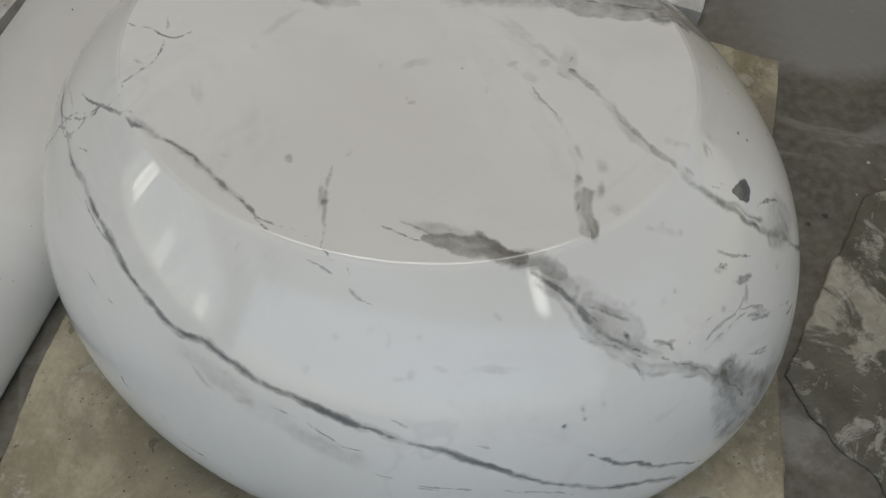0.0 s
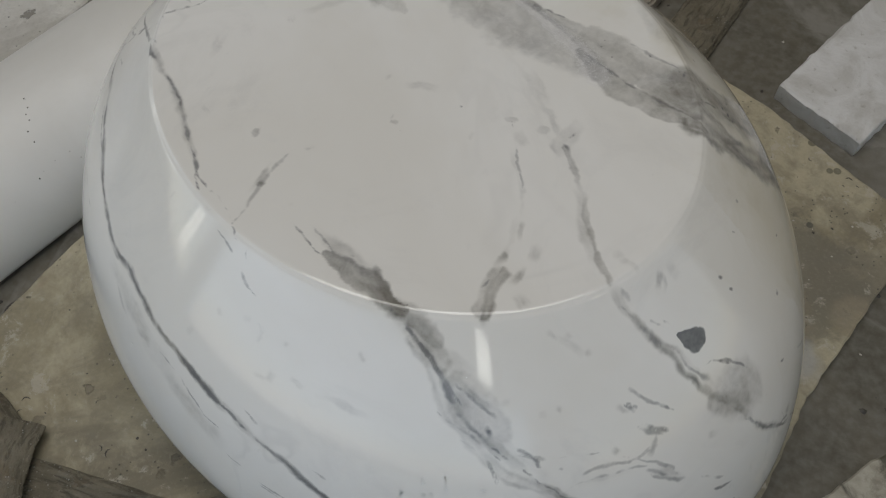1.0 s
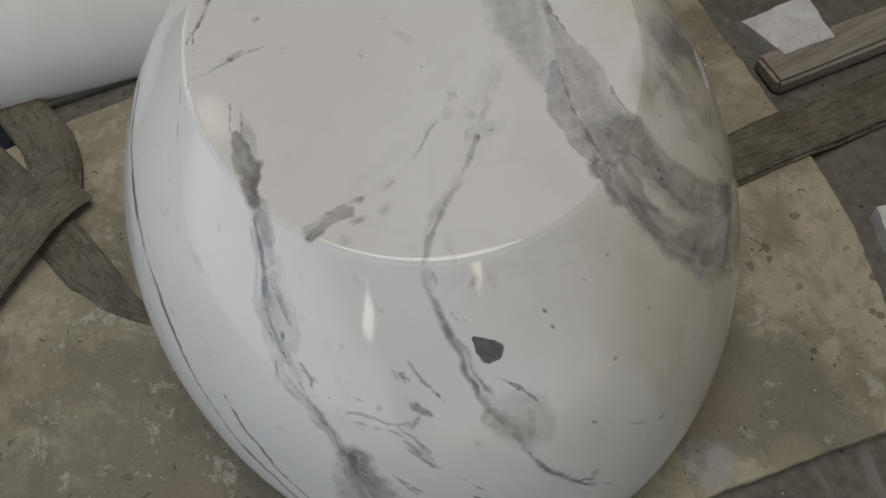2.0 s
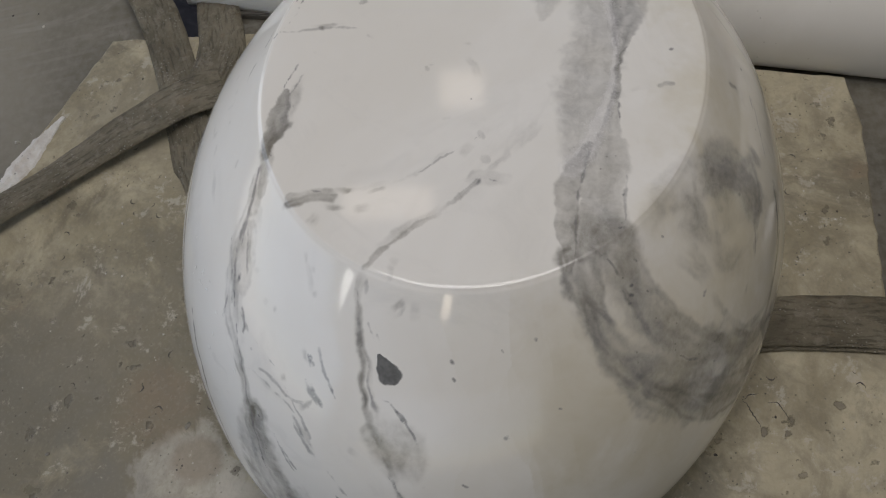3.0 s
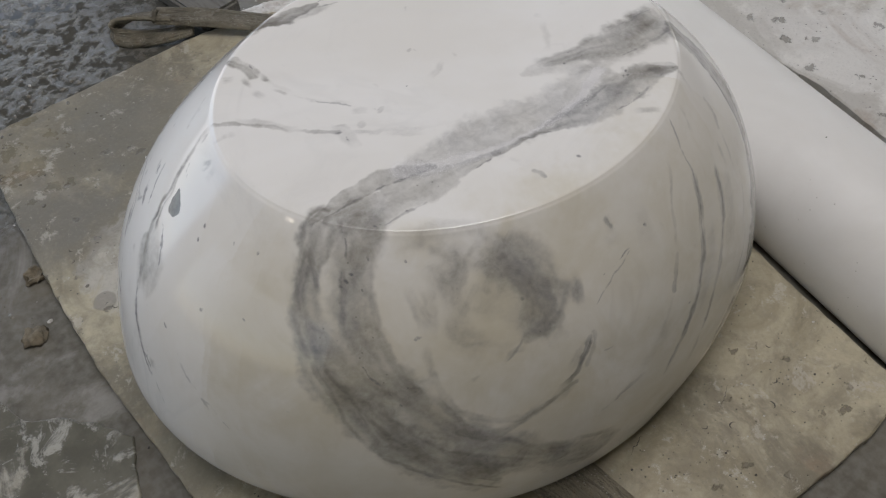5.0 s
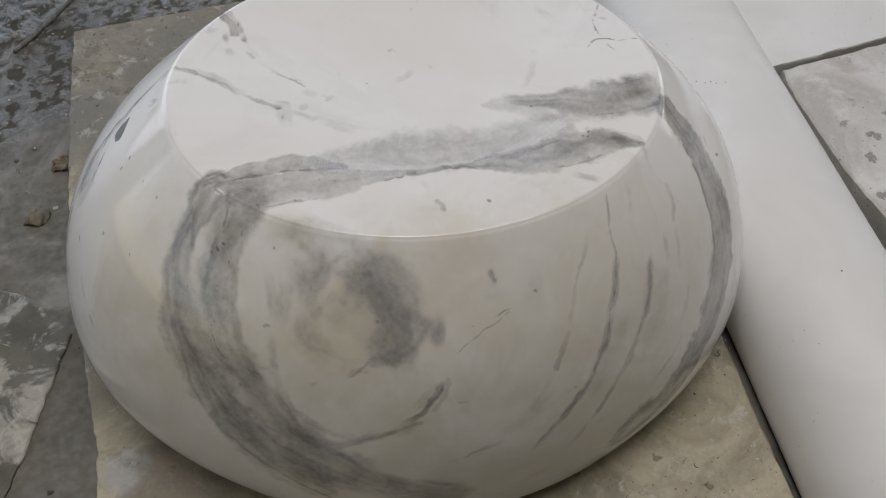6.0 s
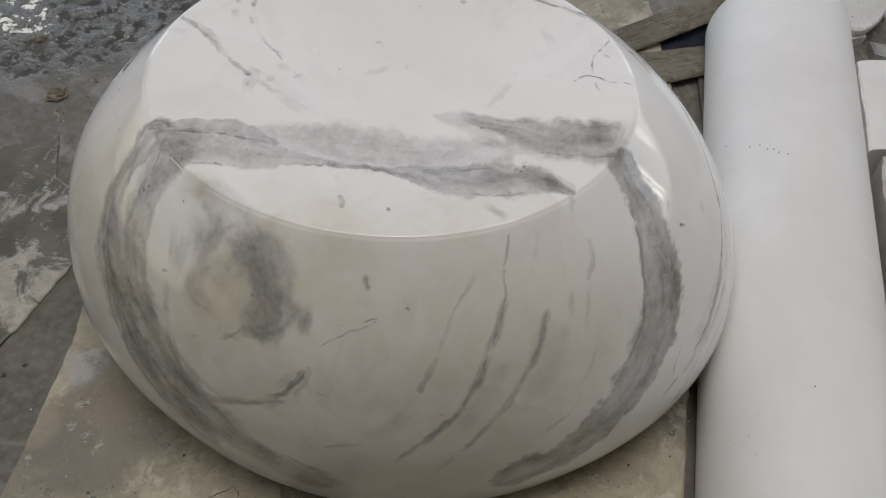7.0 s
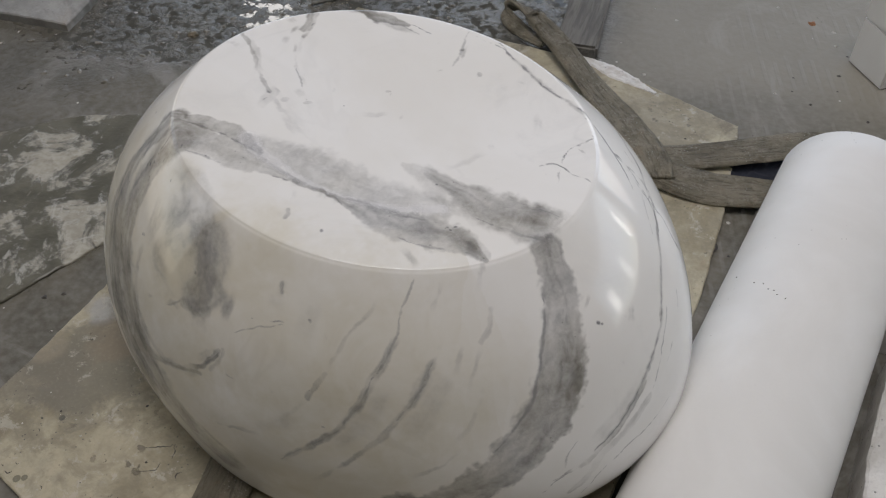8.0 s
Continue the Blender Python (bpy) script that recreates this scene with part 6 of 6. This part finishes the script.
sling("mud-caked grey-brown webbing sling with a looped end, folded on the slab",
      ("band", [(0.105, -0.700, 0.048, 0.046, 8), (0.03, -0.625, 0.044, 0.054, 4), (-0.06, -0.520, 0.036, 0.060, -4), (-0.145, -0.420, 0.038, 0.080, -6),
                (-0.198, -0.345, 0.043, 0.088, -4), (-0.232, -0.290, 0.042, 0.090, 0), (-0.246, -0.252, 0.038, 0.090, 0)], 0.010),
      ("folded_band", [(-0.222, -0.292, 0.030, 0.074, 0), (-0.29, -0.276, 0.028, 0.084, 0), (-0.36, -0.272, 0.025, 0.085, 4), (-0.45, -0.292, 0.022, 0.08, 0), (-0.53, -0.305, 0.016, 0.078, 0)], 0.009),
      ("loop_eye", [(0.080, -0.672, 0.046, 0.040, 14), (0.120, -0.712, 0.048, 0.038, 22), (0.155, -0.742, 0.042, 0.036, 45), (0.178, -0.752, 0.028, 0.036, 75), (0.180, -0.735, 0.016, 0.036, 55),
                    (0.150, -0.705, 0.012, 0.038, 25), (0.105, -0.668, 0.016, 0.038, 12), (0.060, -0.635, 0.028, 0.038, 8)], 0.012),
      ("keeper", [(0.092, -0.712, 0.044, 0.010, 0), (0.104, -0.698, 0.060, 0.010, 0), (0.118, -0.680, 0.052, 0.010, 0)], 0.006))
sling("mud-caked webbing sling running under the bowl, twisted at the lip",
      ("band", [(-0.60, -0.475, 0.030, 0.075, 0), (-0.52, -0.445, 0.036, 0.075, 0), (-0.41, -0.39, 0.034, 0.075, 3), (-0.29, -0.345, 0.024, 0.075, 3),
                (-0.16, -0.305, 0.023, 0.074, 4), (-0.07, -0.280, 0.023, 0.070, 14), (0.0, -0.250, 0.031, 0.056, 48), (0.045, -0.215, 0.032, 0.044, 70), (0.09, -0.16, 0.03, 0.04, 70)], 0.008))
sling("doubled flat muddy webbing sling lying across the slab under the bowl",
      ("band", [(0.262, 0.46, 0.0225, 0.080, 0), (0.245, 0.58, 0.0225, 0.080, 0), (0.246, 0.68, 0.0225, 0.082, 0), (0.252, 0.755, 0.021, 0.084, 0), (0.256, 0.84, 0.0065, 0.086, 0), (0.27, 1.05, 0.005, 0.086, 0), (0.29, 1.35, 0.005, 0.086, 0)], 0.007),
      ("band", [(0.259, 0.46, 0.0292, 0.078, 2), (0.242, 0.58, 0.0292, 0.078, -2), (0.244, 0.68, 0.0295, 0.079, 2), (0.249, 0.755, 0.0280, 0.081, 0), (0.253, 0.84, 0.0135, 0.083, -2), (0.267, 1.05, 0.0118, 0.083, 0), (0.287, 1.35, 0.0118, 0.083, 0)], 0.0065))

# ---------------------------------------------------------------- boards, blocks and offcuts
board = thing("dark_board", box(-0.58, -0.352, -0.30, 1.4, 0.0, 0.012, 0.002, -0.12), MAT["board"], "dark wet board under the column beside the slab", "board")


def ring_mesh(x, y, z, r, tube, lump, seed, flat=1.0):
    bm = bmesh.new()
    rows = []
    for i in range(26):
        a = 2 * math.pi * i / 26
        k = 1 + lump * noise.noise((math.cos(a) * 1.5, math.sin(a) * 1.5, seed))
        t = tube * (1 + 1.5 * lump * noise.noise((math.cos(a) * 3, math.sin(a) * 3, seed + 7)))
        rows.append([bm.verts.new((x + (r * k + t * math.cos(b)) * math.cos(a), y + (r * k + t * math.cos(b)) * math.sin(a), z + flat * t * (1 + math.sin(b)))) for b in (2 * math.pi * j / 8 for j in range(8))])
    for i in range(26):
        p, q = rows[i], rows[(i + 1) % 26]
        for j in range(8):
            bm.faces.new((p[j], q[j], q[(j + 1) % 8], p[(j + 1) % 8]))
    bmesh.ops.recalc_face_normals(bm, faces=bm.faces[:])
    return bm


ring = part("ring", ring_mesh(-0.372 - board.location.x, -0.132 - board.location.y, 0.011, 0.0165, 0.0022, 0.05, 3, 0.6), MAT["dark_grit"], board, "dark sunk iron ring", smooth=True)

def lump(x, y, size, seed, squash=0.5, z=0.0):
    bm = bmesh.new()
    bmesh.ops.create_icosphere(bm, subdivisions=3, radius=size)
    for v in bm.verts:
        v.co *= 1 + 0.5 * noise.fractal(v.co * (1.6 / size) + Vector((seed, 0, 0)), 0.7, 2.0, 3)
        v.co.z = max(v.co.z, -size * 0.3) * squash
    lowest = min(v.co.z for v in bm.verts)
    bmesh.ops.translate(bm, vec=(x, y, z - lowest), verts=bm.verts[:])
    return bm


def hollow(bm, x, y, size):
    """Sinks the middle of a lump to a crumbly cup."""
    top = max(v.co.z for v in bm.verts)
    for v in bm.verts:
        d = math.hypot(v.co.x - x, v.co.y - y) / size
        if d < 0.75 and v.co.z > 0.3 * top:
            v.co.z = top * (0.3 + 0.55 * (d / 0.75) ** 2) + 0.0012 * noise.noise(v.co * 300)
        v.co += Vector(noise.noise_vector(v.co * 130)) * 0.0014
    lowest = min(v.co.z for v in bm.verts)
    bmesh.ops.translate(bm, vec=(0, 0, -lowest), verts=bm.verts[:])
    return bm


thing("mud_cup", hollow(lump(0.603, -0.298, 0.018, 5, 0.6), 0.603, -0.298, 0.018), MAT["mud"], "dried hollow cup of brown mud on the wet floor", "mud", "mud lumps")
thing("mud_cup", hollow(lump(0.793, -0.278, 0.019, 9, 0.5), 0.793, -0.278, 0.019), MAT["mud"], "broken hollow lump of dark mud on the wet floor", "mud", "mud lumps")
thing("mud_lump", lump(0.660, -0.187, 0.019, 4), MAT["mud"], "crumbly lump of brown mud on the wet floor", "mud", "mud lumps", smooth=True)
thing("mud_lump", lump(0.87, -0.45, 0.011, 11, 0.5), MAT["mud"], "flat dark lump of mud on the wet floor", "mud", "mud lumps", smooth=True)
thing("rusty_chip", lump(-0.52, -0.94, 0.0085, 21, 0.3), MAT["rust"], "small rusty red chip on the concrete floor", "chip")


def shard(corners, z0, z1, seed, name, material, label, category, group=""):
    return thing(name, plate(ragged(corners, 0.012, 0.003, seed), z0, z1, 0.003, 0.004), MAT[material], label, category, group)


shard([(0.418, 0.766), (0.562, 0.716), (0.655, 1.02), (0.50, 1.07)], 0.0, 0.034, 12, "stone_offcut", "offcut", "rough white marble offcut with a bluish sawn edge on the floor", "stone offcut", "offcuts")
shard([(0.035, 0.822), (0.128, 0.834), (0.140, 0.925), (0.045, 0.945)], 0.0, 0.04, 14, "stone_offcut", "offcut", "small broken white marble offcut by the slab", "stone offcut", "offcuts")
thing("wooden_block", box(0.122, 0.190, 0.795, 1.2, 0.0, 0.034, 0.006, -0.10, 0.0015, 4), MAT["plank"], "worn muddy wooden block beside the sling", "wood block")
shard([(1.16, -0.372), (1.72, -0.36), (1.75, -0.85), (1.18, -0.84)], 0.0, 0.022, 16, "stone_board", "grey_stone", "grey stone board lying on wet concrete", "stone slab")
thing("muddy_beam", box(-0.035, 0.06, -1.45, -0.635, 0.0, 0.035, 0.006, 0.06, 0.002, 5), MAT["board"], "grey muddy beam lying on wet concrete beside the sling", "beam")
for z0, z1, slip, label in ((0.0, 0.118, 0.0, "sawn white marble block standing on the floor"), (0.118, 0.23, 0.003, "sawn white marble block lying on another")):
    # both turned the same way, their near corners flush
    bx, by = -0.674 + 0.0351 - 0.1192 + slip, -0.722 - 0.0461 - 0.0908 - slip
    thing("marble_block", box(bx - 0.058, bx + 0.058, by - 0.15, by + 0.15, z0, z1, 0.004, -0.92), MAT["column"], label, "stone block", "marble blocks")
shard([(-0.690, 0.022), (-0.672, 0.070), (-0.637, 0.265), (-0.628, 0.39), (-0.60, 0.50), (-0.555, 0.66), (-0.50, 1.2), (-1.8, 1.2), (-1.8, 0.05)], 0.0, 0.078, 5, "pale_slab", "pale_slab", "pale dusty broken stone slab beside the column", "stone slab", "slabs by the column")
shard([(-0.717, -0.210), (-1.8, -0.22), (-1.8, 0.04), (-0.669, 0.012)], 0.0, 0.082, 6, "white_slab", "column", "smooth white stone slab lying beside the column", "stone slab", "slabs by the column")
shard([(-0.745, -0.50), (-0.752, -0.35), (-0.765, -0.338), (-0.785, -0.34), (-0.812, -0.358), (-0.84, -0.39), (-0.87, -0.44), (-0.88, -0.52), (-0.80, -0.56)], 0.032, 0.046, 61, "stone_sheet", "pale_slab", "pale stone sheet with a rounded edge on the shard heap", "stone offcut")
rnd = random.Random(31)
for i in range(15):
    x, y, size, a0 = -0.79 - 0.075 * (i % 5) + rnd.uniform(-0.03, 0.03), -0.285 - 0.07 * (i // 5) + rnd.uniform(-0.03, 0.03), rnd.uniform(0.025, 0.055), rnd.uniform(0, 6)
    ring_pts = [(x + size * rnd.uniform(0.6, 1.1) * math.cos(a0 + k * 1.2566), y + size * rnd.uniform(0.6, 1.1) * math.sin(a0 + k * 1.2566)) for k in range(5)]
    ob = shard(ring_pts, 0.0, rnd.uniform(0.012, 0.03), 40 + i, "stone_shard", "pale_slab" if i % 2 else "grey_stone", "broken grey-white stone shard in the heap by the column", "stone shard", "shards by the column")
    ob.rotation_euler = (rnd.uniform(-0.12, 0.12), rnd.uniform(-0.12, 0.12), 0)


def cloth():
    bm = bmesh.new()
    k = 26
    vs = []
    for i in range(k + 1):
        row = []
        for j in range(k + 1):
            u, v = i / k - 0.5, j / k - 0.5
            p = Vector((-0.43 + 0.15 * u + 0.03 * v, -0.365 + 0.13 * v, 0))
            h = 0.010 + 0.016 * abs(noise.fractal((u * 4, v * 4, 2), 0.8, 2, 3)) + 0.006 * noise.noise((u * 12, v * 12, 5))
            row.append(bm.verts.new((p.x + 0.012 * noise.noise((u * 5, v * 5, 9)), p.y + 0.012 * noise.noise((u * 5, v * 5, 19)), max(0.003, h * (1 - (2 * abs(u)) ** 6) * (1 - (2 * abs(v)) ** 6)))))
        vs.append(row)
    for i in range(k):
        for j in range(k):
            bm.faces.new((vs[i][j], vs[i + 1][j], vs[i + 1][j + 1], vs[i][j + 1]))
    bmesh.ops.solidify(bm, geom=bm.faces[:], thickness=0.002)
    return thing("cloth", bm, MAT["cloth"], "crumpled dark blue cloth stuffed under the sling", "cloth", smooth=True)


cloth()


def rod(points, r, material, name, label, category):
    line = glide(points, 8)
    bm, prev = bmesh.new(), None
    for i, p in enumerate(line):
        d = (line[min(i + 1, len(line) - 1)] - line[max(i - 1, 0)]).normalized()
        s = d.cross(Vector((0, 0, 1))).normalized()
        u = s.cross(d)
        k = r * (1 + 0.25 * noise.noise((i * 0.4, 1, 2)))
        ring_ = [bm.verts.new(p + s * k * math.cos(a) + u * k * math.sin(a)) for a in (2 * math.pi * j / 8 for j in range(8))]
        if prev:
            for j in range(8):
                bm.faces.new((prev[j], prev[(j + 1) % 8], ring_[(j + 1) % 8], ring_[j]))
        else:
            bm.faces.new(ring_)
        prev = ring_
    bm.faces.new(prev[::-1])
    bmesh.ops.recalc_face_normals(bm, faces=bm.faces[:])
    return thing(name, bm, material, label, category, smooth=True)


rod([(0.650, -0.648, 0.006), (0.60, -0.695, 0.006), (0.52, -0.785, 0.006), (0.44, -0.90, 0.006)], 0.005, MAT["board"], "stick", "thin dark wet stick lying on the floor", "stick")
rod([(0.835, -0.672, 0.004), (0.862, -0.660, 0.005), (0.892, -0.650, 0.004)], 0.006, MAT["green"], "plastic_shard", "green plastic shard in the wet slurry", "shard")

for y0, a in ((-0.155, 33), (-0.128, 52), (-0.125, 59), (-0.113, 64), (-0.111, 68), (-0.103, 71), (-0.098, 77), (0.31, 84)):
    # small pits opened by the grinding
    r = 0.1318
    bm = bmesh.new()
    bmesh.ops.create_uvsphere(bm, u_segments=8, v_segments=5, radius=0.0012)
    for v in bm.verts:
        v.co.x *= 1 + 0.5 * noise.noise((y0 * 40, v.co.y * 900, 3))
    u, z = r * math.cos(radians(a)), 0.044 + r * math.sin(radians(a))
    bmesh.ops.translate(bm, vec=Vector((-0.491 + math.sin(0.217) * y0 + math.cos(0.217) * u, 0.2 + math.cos(0.217) * y0 - math.sin(0.217) * u, z)) - column.location, verts=bm.verts[:])
    part("pit", bm, MAT["dark_grit"], column, "small dark pit")

# ---------------------------------------------------------------- grit


def grit(name, material, spots, label):
    bm = bmesh.new()
    for x, y, z, s in spots:
        top = bm.verts.new((x + s * rnd.uniform(-0.3, 0.3), y + s * rnd.uniform(-0.3, 0.3), z + s * rnd.uniform(0.35, 0.8)))
        k = rnd.choice((4, 5, 6))
        a0 = rnd.uniform(0, 6)
        base = [bm.verts.new((x + s * rnd.uniform(0.6, 1.2) * math.cos(a0 + 6.2832 * j / k), y + s * rnd.uniform(0.5, 1.1) * math.sin(a0 + 6.2832 * j / k), z)) for j in range(k)]
        for j in range(k):
            bm.faces.new((base[j], base[(j + 1) % k], top))
    return tagged(part(name, bm, material), label, "grit", kind="stuff")


def scatter(n, x0, x1, y0, y1, z, lo, hi):
    out = []
    for _ in range(n):
        x, y = rnd.uniform(x0, x1), rnd.uniform(y0, y1)
        if noise.noise((x * 5, y * 5, 4)) > rnd.uniform(-0.5, 0.45):
            out.append((x, y, z, lo + (hi - lo) * rnd.random() ** 3))
    return out


on_slab = lambda p: -0.34 < p[0] < 0.60 and -0.55 < p[1] < 0.74  # noqa: E731
slab_spots = [p for p in scatter(700, -0.34, 0.60, -0.55, 0.74, SLAB, 0.0009, 0.0032) if math.hypot((p[0] - 0.12) / 0.43, (p[1] - 0.2) / 0.36) > 1.0]
floor_spots = [p for p in scatter(1500, -0.9, 1.3, -1.3, 1.2, 0.0, 0.0012, 0.0065) if not on_slab(p)]
grit("grit_pale", MAT["pale_grit"], slab_spots[::2] + floor_spots[::3], "pale stone grit strewn over slab and floor")
grit("grit_dark", MAT["dark_grit"], slab_spots[1::2] + floor_spots[1::3], "dark grit strewn over slab and floor")


def crumbs():
    """Wet crumbs of slurry standing out of the water film."""
    bm = bmesh.new()
    count = 0
    while count < 2400:
        x, y = rnd.uniform(0.3, 1.4), rnd.uniform(-1.3, -0.2)
        on = x < 0.6 and y > -0.66
        if on and (y > -0.46 or rnd.random() < 0.6) or noise.noise((x * 9, y * 7, 1.5)) + 0.5 * noise.noise((x * 31, y * 31, 3.5)) < rnd.uniform(-0.05, 0.5) - max(0, -0.4 - y) * 0.4:
            if rnd.random() > 0.06:
                continue
        count += 1
        s = (0.0011 + 0.0058 * rnd.random() ** 4) * (0.6 if on else 1)
        z, a0, long = (SLAB if on else 0.0) - 0.0004, rnd.uniform(0, 6.28), rnd.uniform(1, 2.1)
        ca, sa = math.cos(a0), math.sin(a0)
        rings = []
        for k, (f, h) in enumerate(((1.0, 0), (0.85, 0.35), (0.4, 0.62))):
            ring_ = []
            for j in range(6):
                a = 1.0472 * j + 0.3 * k
                u, v = s * f * long * math.cos(a) * rnd.uniform(0.75, 1.15), s * f * math.sin(a) * rnd.uniform(0.75, 1.15)
                ring_.append(bm.verts.new((x + ca * u - sa * v, y + sa * u + ca * v, z + s * h * rnd.uniform(0.8, 1.2))))
            rings.append(ring_)
        for p, q in zip(rings, rings[1:]):
            for j in range(6):
                bm.faces.new((p[j], p[(j + 1) % 6], q[(j + 1) % 6], q[j]))
        bm.faces.new(rings[-1])
    return tagged(part("slurry_crumbs", bm, MAT["slurry"], smooth=True), "wet grey-brown crumbs of stone slurry on the floor", "slurry", kind="stuff")


crumbs()
